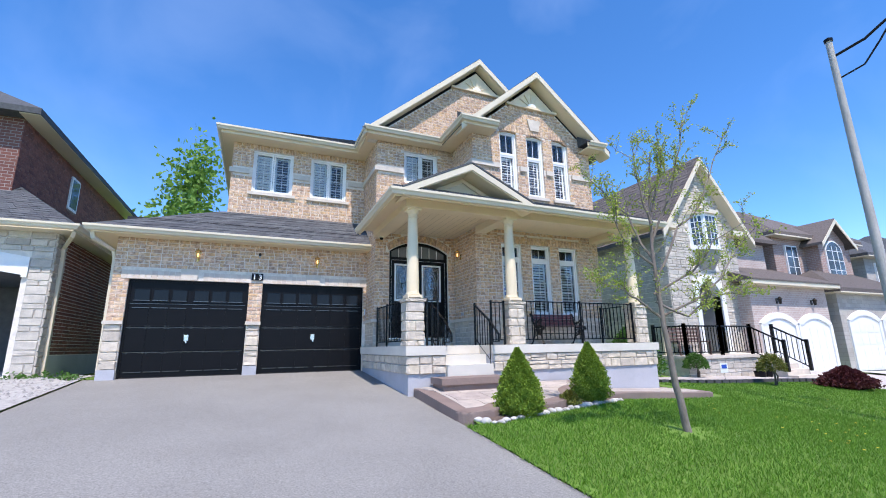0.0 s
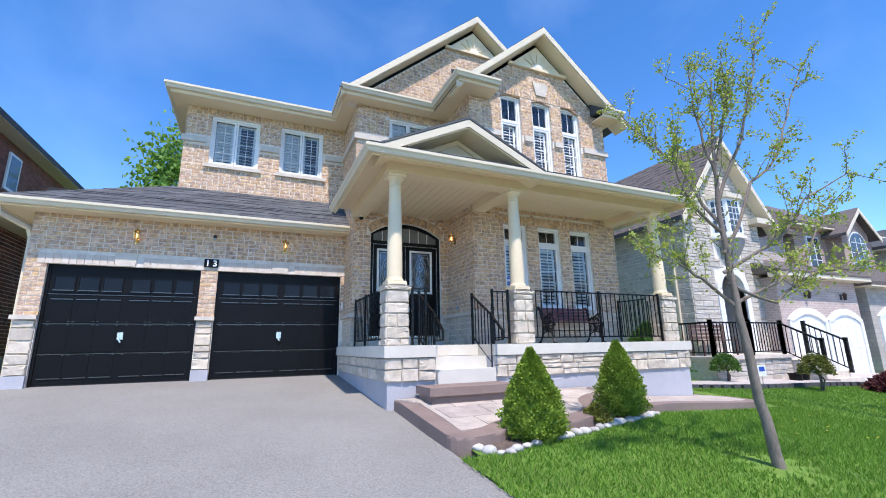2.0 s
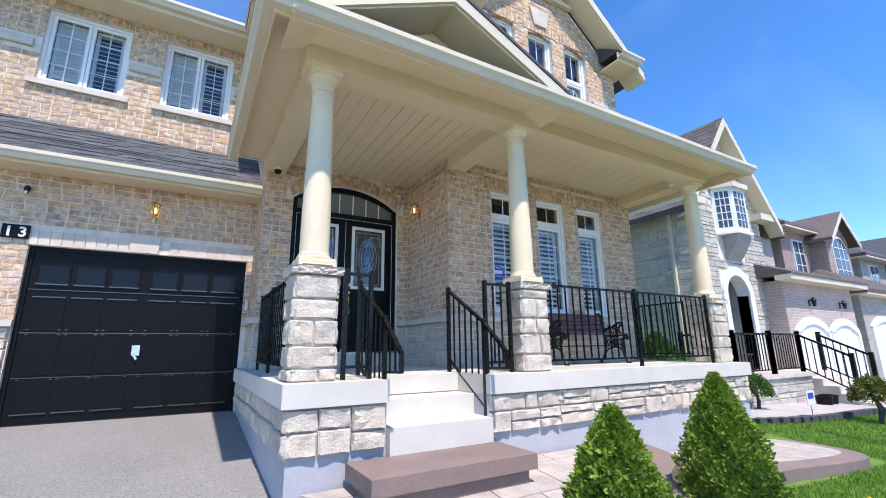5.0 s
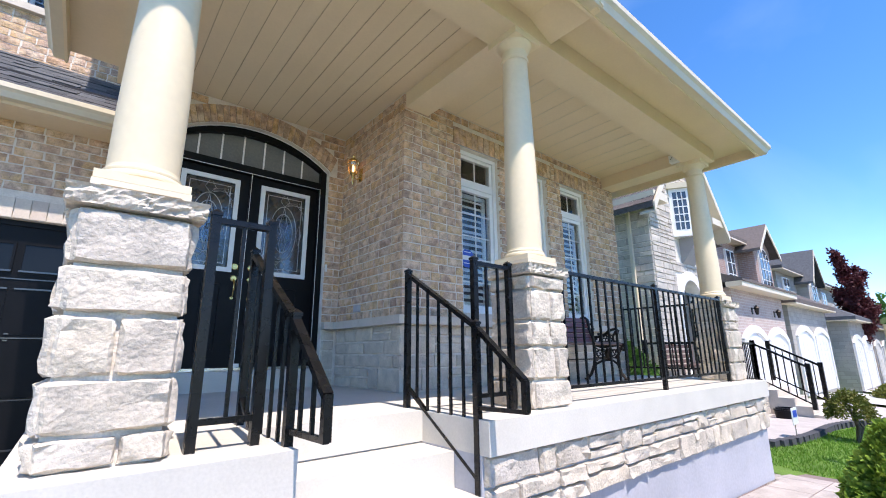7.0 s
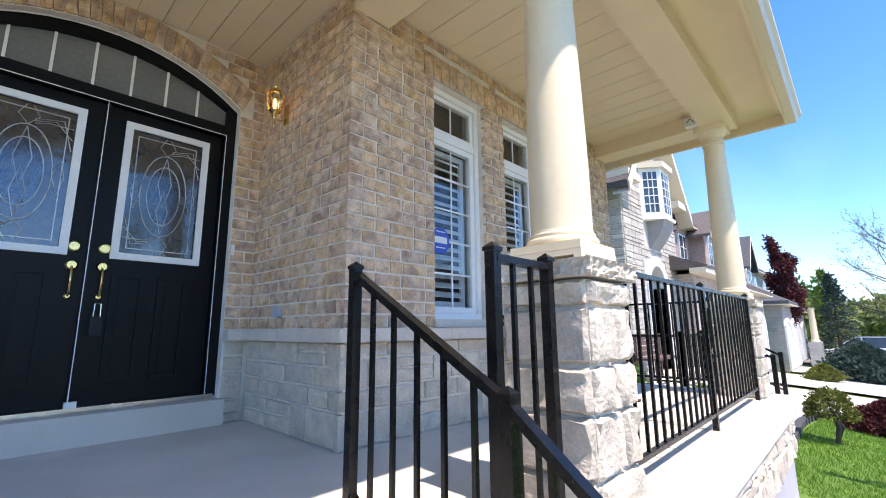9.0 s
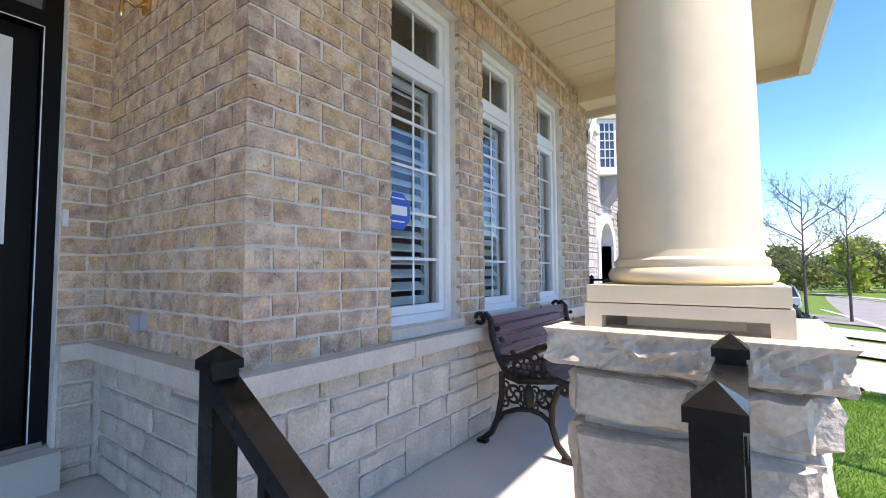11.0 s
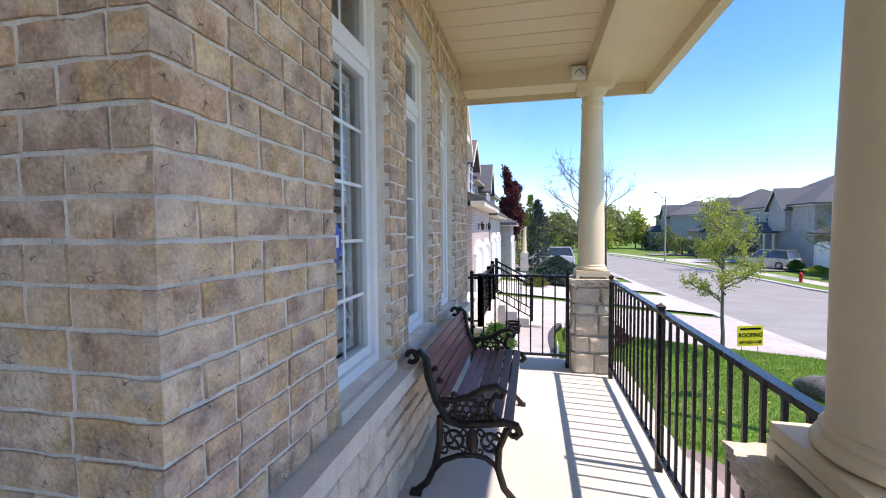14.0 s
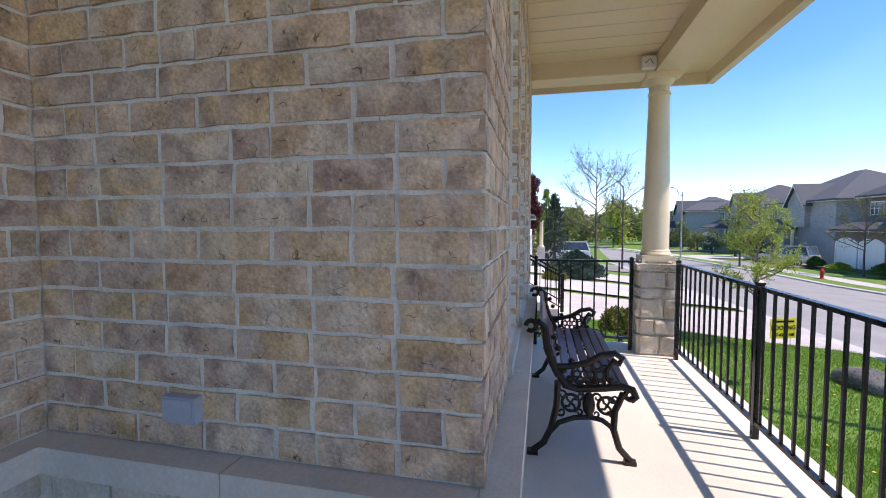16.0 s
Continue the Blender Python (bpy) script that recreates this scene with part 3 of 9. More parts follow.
roof("roof_porch_gable", [((2.27, 9.0, 4.31), (2.27, 7.16, 4.31), (3.745, 7.16, 5.02), (3.745, 9.0, 5.02)), ((5.22, 7.16, 4.31), (5.22, 9.0, 4.31), (3.745, 9.0, 5.02), (3.745, 7.16, 5.02))])


def rake(name, x, z, y, slope, half, width, depth, parent=None):
    """A pair of rake boards under a gable's edge, with the soffit behind."""
    th = group_thing(name, "pale cream rake boards along the gable edge", "rake board", kind="structure", loc=(x, y, z - half * slope))
    for s in (-1, 1):
        b = bmn()
        prism(b, [(x, z - 0.03), (x + s * half, z - 0.03 - half * slope), (x + s * half, z - 0.03 - width - half * slope), (x, z - 0.03 - width)], "y", y - 0.02, y + 0.012)
        part("board", b, GUTTER, th)
        b = bmn()
        prism(b, [(x, z - 0.02 - width), (x + s * half, z - 0.02 - width - half * slope), (x + s * half, z - 0.05 - width - half * slope), (x, z - 0.05 - width)], "y", y + 0.012, y + depth)
        part("soffit", b, CREAM, th)
    return th


rake("gable_trim_front", G2_X, G2_Z, G2_Y, G2_S, 2.38, 0.17, BAY_Y - G2_Y + 0.02)
rake("gable_trim_rear", G1_X, G1_Z, G1_Y, G1_S, 3.5, 0.17, DOOR_Y - G1_Y + 0.02)
rake("gable_trim_porch", 3.745, 5.01, 7.19, 0.48, 1.46, 0.13, 0.5)


def gable_panel(x, top, y, w, slope):
    """The fan-like wooden panel in the tip of a gable."""
    th = group_thing("gable_panel", "cream painted gable panel with radiating fan slats", "gable panel", loc=(x, y, top - w * slope))
    z0 = top - w * slope
    part("panel", prism(bmn(), [(x - w, z0), (x + w, z0), (x, top)], "y", y - 0.03, y), COLUMN, th)
    part("bottom_trim", box(bmn(), x - w - 0.12, x + w + 0.12, y - 0.075, y, z0 - 0.07, z0), CREAM, th)
    for k in range(5):
        a = radians(30 + 30 * k)
        part("slat", bar(bmn(), (x + 0.14 * math.cos(a), y - 0.045, z0 + 0.1 * math.sin(a)), (x + 0.55 * w * math.cos(a) * 1.1, y - 0.045, z0 + 0.45 * w * slope * 2 * math.sin(a) * 0.72), 0.035, 0.03), COLUMN, th)
    part("boss", prism(bmn(), [(x + 0.14 * math.cos(radians(180 * i / 8)), z0 + 0.11 * math.sin(radians(180 * i / 8))) for i in range(9)], "y", y - 0.06, y - 0.03), WHITE, th)


gable_panel(G2_X, g2_top - 0.02, BAY_Y - 0.01, 0.72, G2_S)
gable_panel(G1_X, g1_top - 0.02, DOOR_Y - 0.01, 0.72, G1_S)
part_p = group_thing("porch_gable_panel", "pale stucco panel framed in the porch gable", "gable panel", loc=(3.745, 7.6, 4.3))
part("panel", prism(bmn(), [(2.42, 4.3), (5.07, 4.3), (3.745, 4.93)], "y", 7.66, 7.7), GUTTER, part_p)
part("frame", prism(bmn(), [(2.86, 4.36), (3.745, 4.82), (4.63, 4.36), (4.45, 4.36), (3.745, 4.73), (3.04, 4.36)], "y", 7.62, 7.66), CREAM, part_p)

# eaves: soffits, fascias and gutters
eaves = group_thing("eaves", "cream aluminium soffits with pale gutters along the roof edges", "eaves", kind="structure", loc=(0, 11, 3.9))


def soffit_part(x0, x1, y0, y1, z):
    return part("soffit", box(bmn(), x0, x1, y0, y1, z, z + 0.03), CREAM, eaves)


soffit_part(-3.42, 2.575, 10.92, GAR_Y, 3.86)
soffit_part(-3.42, GAR_X0, GAR_Y, 18, 3.86)
soffit_part(-1.22, 2.575, 11.38, UP_Y, UPSOF_Z)
soffit_part(-1.22, UP_X0, UP_Y, 18, UPSOF_Z)
soffit_part(2.27, 4.765, 10.06, DOOR_Y, UPSOF_Z + 0.002)
soffit_part(2.27, PROJ_X, DOOR_Y, 11.376, UPSOF_Z + 0.002)
soffit_part(4.36, 5.3, 8.68, BAY_Y, UPSOF_Z + 0.004)
soffit_part(4.36, CORNER_X, BAY_Y, 10.056, UPSOF_Z + 0.004)
soffit_part(8.25, 8.75, 8.68, BAY_Y, UPSOF_Z + 0.004)
soffit_part(BAY_X1, 8.75, BAY_Y, 18, UPSOF_Z + 0.004)
for x0, x1, y0, y1, z in ((-3.42, 2.575, 10.90, 10.92, 3.86), (-1.22, 2.27, 11.36, 11.38, UPSOF_Z), (2.27, 4.36, 10.04, 10.06, UPSOF_Z), (4.36, 5.3, 8.66, 8.68, UPSOF_Z), (8.25, 8.75, 8.66, 8.68, UPSOF_Z),
                          (-3.44, -3.42, 10.90, 18, 3.86), (-1.24, -1.22, 11.36, 18, UPSOF_Z), (2.25, 2.27, 10.04, 11.36, UPSOF_Z), (4.34, 4.36, 8.66, 10.04, UPSOF_Z), (8.75, 8.77, 8.66, 18, UPSOF_Z)):
    part("fascia", box(bmn(), x0, x1, y0, y1, z - 0.01, z + 0.18), CREAM, eaves)
part("return_top", prism(bmn(), [(8.62, 6.99), (9.09, 6.99), (9.09, 7.34)], "x", 4.36, 5.3), SHINGLE, eaves)
part("return_top", prism(bmn(), [(8.62, 6.99), (9.09, 6.99), (9.09, 7.34)], "x", 8.25, 8.87), SHINGLE, eaves)
gutter("gutter", [(-3.44, 18, 3.88), (-3.44, 10.9, 3.88), (2.575, 10.9, 3.88)], eaves)
gutter("gutter", [(-1.24, 18, 6.86), (-1.24, 11.36, 6.86), (2.25, 11.36, 6.86), (2.25, 10.04, 6.86), (4.34, 10.04, 6.86), (4.34, 8.66, 6.86), (5.3, 8.66, 6.86)], eaves)
gutter("gutter", [(8.25, 8.66, 6.86), (8.77, 8.66, 6.86), (8.77, 18, 6.86)], eaves)

# porch ceiling, eave and beams
ceiling_porch = structure("ceiling_porch", box(box(bmn(), 2.18, CORNER_X, 7.28, DOOR_Y, CEIL_Z, CEIL_Z + 0.03), CORNER_X, 8.98, 7.28, BAY_Y, CEIL_Z, CEIL_Z + 0.03), CREAM, "cream grooved aluminium porch ceiling", "ceiling")
peave = group_thing("porch_eave", "cream porch fascia with a pale gutter", "eaves", kind="structure", loc=(5, 7.2, 4.1))
part("fascia", box(bmn(), 2.16, 9.0, 7.26, 7.28, 4.13, 4.32), CREAM, peave)
part("fascia", box(bmn(), 2.16, 2.18, 7.28, DOOR_Y, 4.13, 4.32), CREAM, peave)
part("fascia", box(bmn(), 8.98, 9.0, 7.28, 9.5, 4.13, 4.32), CREAM, peave)
gutter("gutter", [(2.16, DOOR_Y, 4.15), (2.16, 7.26, 4.15), (9.0, 7.26, 4.15), (9.0, 9.5, 4.15)], peave)
beams = group_thing("porch_beams", "cream clad beams over the porch columns", "beam", kind="structure", loc=(5, 7.78, 3.97))
part("beam", box(bmn(), 2.50, 8.64, 7.65, 7.93, BEAM_Z, CEIL_Z), CREAM, beams)
part("beam", box(bmn(), 2.52, 2.82, 7.93, DOOR_Y, BEAM_Z, CEIL_Z), CREAM, beams)
part("beam", box(bmn(), 4.78, 5.06, 7.93, BAY_Y, BEAM_Z, CEIL_Z), CREAM, beams)
part("beam", box(bmn(), 8.35, 8.63, 7.93, BAY_Y, BEAM_Z, CEIL_Z), CREAM, beams)

# porch platform and steps
porch_floor = structure("floor_porch", prism(bmn(), [(2.46, 7.52), (3.27, 7.52), (3.27, 8.08), (4.25, 8.08), (4.25, 7.52), (8.75, 7.52), (8.75, 9.09), (4.77, 9.09), (4.77, DOOR_Y), (2.46, DOOR_Y)], "z", 1.2, FLOOR_Z), CONCRETE, "smooth pale concrete porch slab", "floor")
box_b = box(bmn(), 2.46, 2.58, DOOR_Y + 0.002, GAR_Y, 1.2, FLOOR_Z)
structure("floor_porch_inner", box_b, CONCRETE, "smooth pale concrete porch slab by the door", "floor")
_b = bmn()
box(_b, 2.52, 3.27, 7.58, 11.27, 0.0, 1.2)
box(_b, 3.27, 4.25, 8.1, 9.0, 0.0, 1.2)
box(_b, 4.25, 8.68, 7.58, 9.0, -0.2, 1.2)
porch_base = structure("porch_foundation", _b, PARGE, "blue-grey parged porch foundation with a split stone band", "foundation")
steps = group_thing("porch_steps", "pale cast concrete entrance steps", "steps", loc=(3.76, 7.5, 0.8))
part("step", box(bmn(), 3.272, 4.248, 7.50, 8.1, 0.6, 1.01), CONCRETE, steps, bevel=0.012)
part("step", box(bmn(), 3.272, 4.248, 7.79, 8.1, 1.01, 1.19), CONCRETE, steps, bevel=0.012)


def rough_cap(x, y, z0, z1, c, seed):
    """A flat square stone whose four edges are split rough."""
    b = bmn()
    n, rows = 34, 8
    loop = [(-c + 2 * c * i / n, -c) for i in range(n)] + [(c, -c + 2 * c * i / n) for i in range(n)] + [(c - 2 * c * i / n, c) for i in range(n)] + [(-c, c - 2 * c * i / n) for i in range(n)]
    rings = []
    for j in range(rows):
        s = j / (rows - 1)
        ring = []
        for px, py in loop:
            q = Vector((px * 19, py * 19, s * 2.2 + seed))
            d = 0.004 + 0.026 * abs(noise.noise(q)) + 0.014 * abs(noise.noise(q * 2.3)) + (0.006 if j == 0 else 0.0)
            if j == rows - 1:
                d *= 0.45
            k = 1 - d / c
            ring.append(b.verts.new((x + px * k, y + py * k, z0 + (z1 - z0) * s)))
        rings.append(ring)
    for lo, hi in zip(rings, rings[1:]):
        for i in range(len(loop)):
            j = (i + 1) % len(loop)
            b.faces.new((lo[i], lo[j], hi[j], hi[i]))
    b.faces.new(rings[0][::-1])
    b.faces.new(rings[-1])
    return b


def masonry_pier(x, y, z0, z1, w, seed):
    th = group_thing("porch_pier", "square pier of pale split limestone with a rough cap", "pier", "porch piers", loc=(x, y, z0))
    h = w / 2
    part("core", box(bmn(), x - h + 0.02, x + h - 0.02, y - h + 0.02, y + h - 0.02, z0, z1 - 0.068), MORTAR, th)
    for k in range(4):
        m = Matrix.Translation((0, 0, 0)) @ Matrix.Translation((x, y, 0)) @ pose(0, 0, 0, 0, 0, 90 * k) @ Matrix.Translation((-h, -h + 0.02, 0))
        lay_stones(th, Matrix.Translation(-Vector((x, y, z0))) @ m, 0.004, w - 0.004, z0, z1 - 0.068, proud=0.034, rough=0.016, seed=seed + k, course_list=[(0.2, 0.1, 0.17, 0.2, 0.16)[(i + seed) % 5] for i in range(5)], lengths=(0.13, 0.3), grid=(5, 4))
    c = h + 0.042
    b = rough_cap(x, y, z1 - 0.064, z1, c, seed)
    part("cap", b, STONE, th, "rough-edged pale limestone cap")
    return th


def porch_column(x, y, z0, z1):
    th = group_thing("porch_column", "round cream-painted tapered column on a stepped base", "column", "porch columns", loc=(x, y, z0))
    p = 0.152
    b = box(bmn(), x - p, x + p, y - p, y + p, z0 + 0.022, z0 + 0.043)
    for sx in (-1, 1):
        for sy in (-1, 1):
            box(b, min(x + sx * p, x + sx * (p - 0.03)), max(x + sx * p, x + sx * (p - 0.03)), min(y + sy * p, y + sy * (p - 0.03)), max(y + sy * p, y + sy * (p - 0.03)), z0, z0 + 0.022)
    box(b, x - p + 0.06, x + p - 0.06, y - p + 0.06, y + p - 0.06, z0, z0 + 0.0215)
    part("plinth", b, GUTTER, th, "white-grey plinth raised on corner feet")
    part("base_block", box(bmn(), x - p + 0.003, x + p - 0.003, y - p + 0.003, y + p - 0.003, z0 + 0.045, z0 + 0.076), COLUMN, th, bevel=0.007)
    zb = z0 - 0.02
    prof = [(0.132, zb + 0.097), (0.141, zb + 0.104), (0.143, zb + 0.114), (0.138, zb + 0.124), (0.130, zb + 0.128), (0.132, zb + 0.134), (0.131, zb + 0.141), (0.124, zb + 0.146), (0.1215, zb + 0.158)]
    part("base_moulding", lathe(bmn(), prof, x, y, 48), COLUMN, th, smooth=True)
    sh = []
    for i in range(13):
        s = i / 12
        sh.append((0.1215 - 0.026 * max(0, s - 0.2) / 0.8, zb + 0.158 + (z1 - 0.20 - zb - 0.158) * s))
    part("shaft", lathe(bmn(), sh, x, y, 48), COLUMN, th, smooth=True)
    t = z1 - 0.2
    cap = [(0.092, t), (0.102, t + 0.005), (0.106, t + 0.016), (0.102, t + 0.028), (0.094, t + 0.034), (0.094, t + 0.09), (0.108, t + 0.105), (0.122, t + 0.12), (0.136, t + 0.15)]
    part("capital", lathe(bmn(), cap, x, y, 48), COLUMN, th, smooth=True)
    part("abacus", box(bmn(), x - 0.142, x + 0.142, y - 0.142, y + 0.142, t + 0.15, z1), COLUMN, th)
    return th


PIERS = ((2.70, 7.84), (4.925, 7.795), (8.483, 7.86))
for i, (px, py) in enumerate(PIERS):
    masonry_pier(px, py, FLOOR_Z, 2.262, 0.35, 11 * (i + 1))
    porch_column(px, py, 2.262, BEAM_Z)
# ---- ground ----
def ground_sheet(name, x0, x1, y0, y1, step, mat, lift, label, category, inside=None, skirt=0.0):
    bm = bmn()
    xs = np.linspace(x0, x1, max(2, int(round((x1 - x0) / step)) + 1))
    ys = np.linspace(y0, y1, max(2, int(round((y1 - y0) / step)) + 1))
    grid = {}
    for i, x in enumerate(xs):
        for j, y in enumerate(ys):
            grid[i, j] = bm.verts.new((x, y, ground_z(x, y) + lift))
    for i in range(len(xs) - 1):
        for j in range(len(ys) - 1):
            if inside is None or inside((xs[i] + xs[i + 1]) / 2, (ys[j] + ys[j + 1]) / 2):
                bm.faces.new((grid[i, j], grid[i + 1, j], grid[i + 1, j + 1], grid[i, j + 1]))
    loose = [v for v in bm.verts if not v.link_faces]
    bmesh.ops.delete(bm, geom=loose, context="VERTS")
    return structure(name, bm, mat, label, category)


bm = bmn()
_xs = [-600, -120, -40, -20, -10] + [-5 + 1.0 * i for i in range(46)] + [50, 70, 110, 200, 600]
_ys = [-600, -120, -50, -25, -10, -5, -2, -1] + [0.5 * i for i in range(24)] + [11.6, 14, 20, 40, 120, 600]
_g = [[bm.verts.new((x, y, ground_z(x, y) - 0.06)) for y in _ys] for x in _xs]
for i in range(len(_xs) - 1):
    for j in range(len(_ys) - 1):
        bm.faces.new((_g[i][j], _g[i + 1][j], _g[i + 1][j + 1], _g[i][j + 1]))
structure("ground", bm, LAWNSOIL, "grassy ground that reaches the horizon", "ground")
ground_sheet("driveway", -3.3, 2.64, 1.2, 11.4, 0.5, ASPHALT, 0.0, "weathered grey asphalt driveway", "driveway")
lawn = ground_sheet("lawn", 2.63, 9.0, 1.65, 7.6, 0.2, LAWNSOIL, 0.02, "fresh green spring lawn", "lawn", inside=lambda x, y: not (x < 2.85 and y > 5.4))
lawn2 = ground_sheet("lawn_side", 9.0, 15.95, 1.65, 8.6, 0.2, LAWNSOIL, 0.02, "green lawn by the neighbouring walk", "lawn")

# ---- windows and doors of the brick house ----
SHUTTER = material("white_shutter_slats", (0.78, 0.78, 0.76), 0.5, var=0.03, bump=0.0)
# dark grey that puts the shade of unlit interiors into the colour
INSIDESHADE = material("painted_indoor_shade", (0.12, 0.12, 0.13), 0.9, var=0.2)
BRASS = material("polished_brass", (0.72, 0.52, 0.20), 0.22, metal=1.0, var=0.1, bump=0.02)
CHROME = material("brushed_steel", (0.62, 0.62, 0.62), 0.25, metal=1.0, var=0.06, bump=0.02)
DECAL_BLUE = material("blue_decal", (0.03, 0.09, 0.45), 0.4, var=0.05, bump=0.0)
WHITEPAINT = material("white_panel_paint", (0.8, 0.8, 0.78), 0.45, var=0.03, bump=0.0)
LEADED = glass_material("leaded_glass", (0.75, 0.8, 0.85), 0.12)
LAMPGLASS = glass_material("lamp_glass", (1.0, 0.9, 0.7), 0.1)
BULB = bpy.data.materials.new("lamp_glow")
BULB.use_nodes = True
BULB.node_tree.nodes["Principled BSDF"].inputs["Emission Color"].default_value = (1.0, 0.55, 0.2, 1)
BULB.node_tree.nodes["Principled BSDF"].inputs["Emission Strength"].default_value = 1.8
RUBBER = material("black_seal", (0.02, 0.02, 0.02), 0.8, var=0.1, bump=0.0)


def frame_ring(bm, x0, x1, z0, z1, w, y0, y1):
    box(bm, x0, x1, y0, y1, z0, z0 + w)
    box(bm, x0, x1, y0, y1, z1 - w, z1)
    box(bm, x0, x0 + w, y0, y1, z0 + w, z1 - w)
    box(bm, x1 - w, x1, y0, y1, z0 + w, z1 - w)
    return bm


_wn = [0]


def sash(th, x0, x1, z0, z1, y, cols, rows, shutters=True, tilt=40, rail=0.045):
    """One glazed light: rails, pane, grille bars, and louvred shutters behind."""
    s = part("sash", frame_ring(bmn(), x0, x1, z0, z1, rail, y, y + 0.05), WHITE, th)
    gx0, gx1, gz0, gz1 = x0 + rail, x1 - rail, z0 + rail, z1 - rail
    g = part("pane", box(bmn(), gx0, gx1, y + 0.024, y + 0.030, gz0, gz1), GLASS, s, "clear window glass")
    g.visible_shadow = False
    for k in range(1, cols):
        x = gx0 + (gx1 - gx0) * k / cols
        part("grille_bar", box(bmn(), x - 0.007, x + 0.007, y + 0.017, y + 0.023, gz0, gz1), WHITE, s)
    for k in range(1, rows):
        z = gz0 + (gz1 - gz0) * k / rows
        part("grille_bar", box(bmn(), gx0, gx1, y + 0.016, y + 0.022, z - 0.007, z + 0.007), WHITE, s)
    if shutters:
        n = max(2, int((gz1 - gz0 - 0.1) / 0.072))
        b = frame_ring(bmn(), gx0 + 0.004, gx1 - 0.004, gz0, gz1, 0.045, y + 0.075, y + 0.1)
        ca, sa = math.cos(radians(tilt)) * 0.032, math.sin(radians(tilt)) * 0.032
        for k in range(n):
            z = gz0 + 0.06 + (gz1 - gz0 - 0.1) * (k + 0.5) / n
            prism(b, [(y + 0.088 - ca, z - sa), (y + 0.088 - ca, z - sa + 0.008), (y + 0.088 + ca, z + sa + 0.008), (y + 0.088 + ca, z + sa)], "x", gx0 + 0.05, gx1 - 0.05)
        part("shutter", b, SHUTTER, s, "white louvred interior shutter")
    return s


def window(x0, x1, z0, z1, wall_y, kind, sill=True, deep=0.09, label=""):
    """kind: 'tall' has a transom over a fixed light, 'pair' two casements."""
    _wn[0] += 1
    th = group_thing("window_%d" % _wn[0], label or "white vinyl window with a white grille and interior shutters", "window", "house windows", kind="structure", loc=((x0 + x1) / 2, wall_y, z0))
    y = wall_y + deep
    part("window_frame", frame_ring(bmn(), x0, x1, z0, z1, 0.045, y - 0.02, y + 0.07), WHITE, th)
    a, b, c, d = x0 + 0.047, x1 - 0.047, z0 + 0.047, z1 - 0.047
    if kind == "tall":
        t = d - (d - c) * 0.2
        sash(th, a, b, c, t - 0.03, y, 2, 5)
        part("transom_bar", box(bmn(), a, b, y - 0.012, y + 0.06, t - 0.029, t + 0.029), WHITE, th)
        sash(th, a, b, t + 0.03, d, y, 2, 1, shutters=False, rail=0.035)
    elif kind == "upper":
        t = d - (d - c) * 0.36
        sash(th, a, b, c, t - 0.022, y, 2, 4, tilt=20)
        part("transom_bar", box(bmn(), a, b, y - 0.012, y + 0.06, t - 0.021, t + 0.021), WHITE, th)
        sash(th, a, b, t + 0.022, d, y, 2, 1, shutters=False, rail=0.035)
    else:
        m = (a + b) / 2
        sash(th, a, m - 0.004, c, d, y, 2, 4, tilt=-35)
        sash(th, m + 0.004, b, c, d, y, 2, 4, tilt=25)
    # dark back and reveal stand in for the room's shade
    part("room_back", box(bmn(), x0, x1, wall_y + 0.55, wall_y + 0.56, z0 - 0.1, z1 + 0.1), INSIDESHADE, th, "dark panel standing in for the unlit room behind the shutters")
    part("reveal", frame_ring(bmn(), x0 - 0.02, x1 + 0.02, z0 - 0.02, z1 + 0.02, 0.02, wall_y + 0.246, wall_y + 0.55), INSIDESHADE, th)
    if sill:
        part("window_sill", box(bmn(), x0 - 0.08, x1 + 0.08, wall_y - 0.06, wall_y + 0.06, z0 - 0.085, z0 - 0.002), CUTSTONE, th, "cut stone sill", bevel=0.006)
    return th


for a, b in WIN_LOW:
    window(a, b, *WIN_LOW_Z, BAY_Y, "tall", sill=False, label="tall white vinyl window with transom and louvred shutters")
for a, b in WIN_UPR:
    window(a, b, *WIN_UPR_Z, BAY_Y, "upper", sill=True, label="tall white upper window with transom over the porch")
for a, b in WIN_UPL:
    window(a, b, *WIN_UPL_Z, UP_Y, "pair", label="white double casement window above the garage roof")
window(*WIN_MID, DOOR_Y, "pair", sill=False, label="white double casement window above the porch roof")
# the flat arch heads over the upper bay windows
for (a, b), (rise_l, rise_r) in zip(WIN_UPR, ((0.05, 0.02), (0.05, 0.05), (0.02, 0.10))):
    part("arch_infill", prism(bmn(), [(a, WIN_UPR_Z[1] - rise_l), (a, WIN_UPR_Z[1] + 0.01), (b, WIN_UPR_Z[1] + 0.01), (b, WIN_UPR_Z[1] - rise_r), ((a + b) / 2, WIN_UPR_Z[1])], "y", BAY_Y + 0.004, BAY_Y + 0.085), BRICK, wall_bay)


# lighter, glossier copy of the door black that draws highlights along the lips
LIPBLACK = material("lip_highlight_black", (0.03, 0.03, 0.032), 0.3, var=0.1, scale=3, fine=40, bump=0.0, spec=0.9, coat=0.5)
TINTED = material("tinted_garage_pane", (0.008, 0.009, 0.011), 0.12, var=0.2, scale=1.0, fine=4, bump=0.0, spec=0.2)


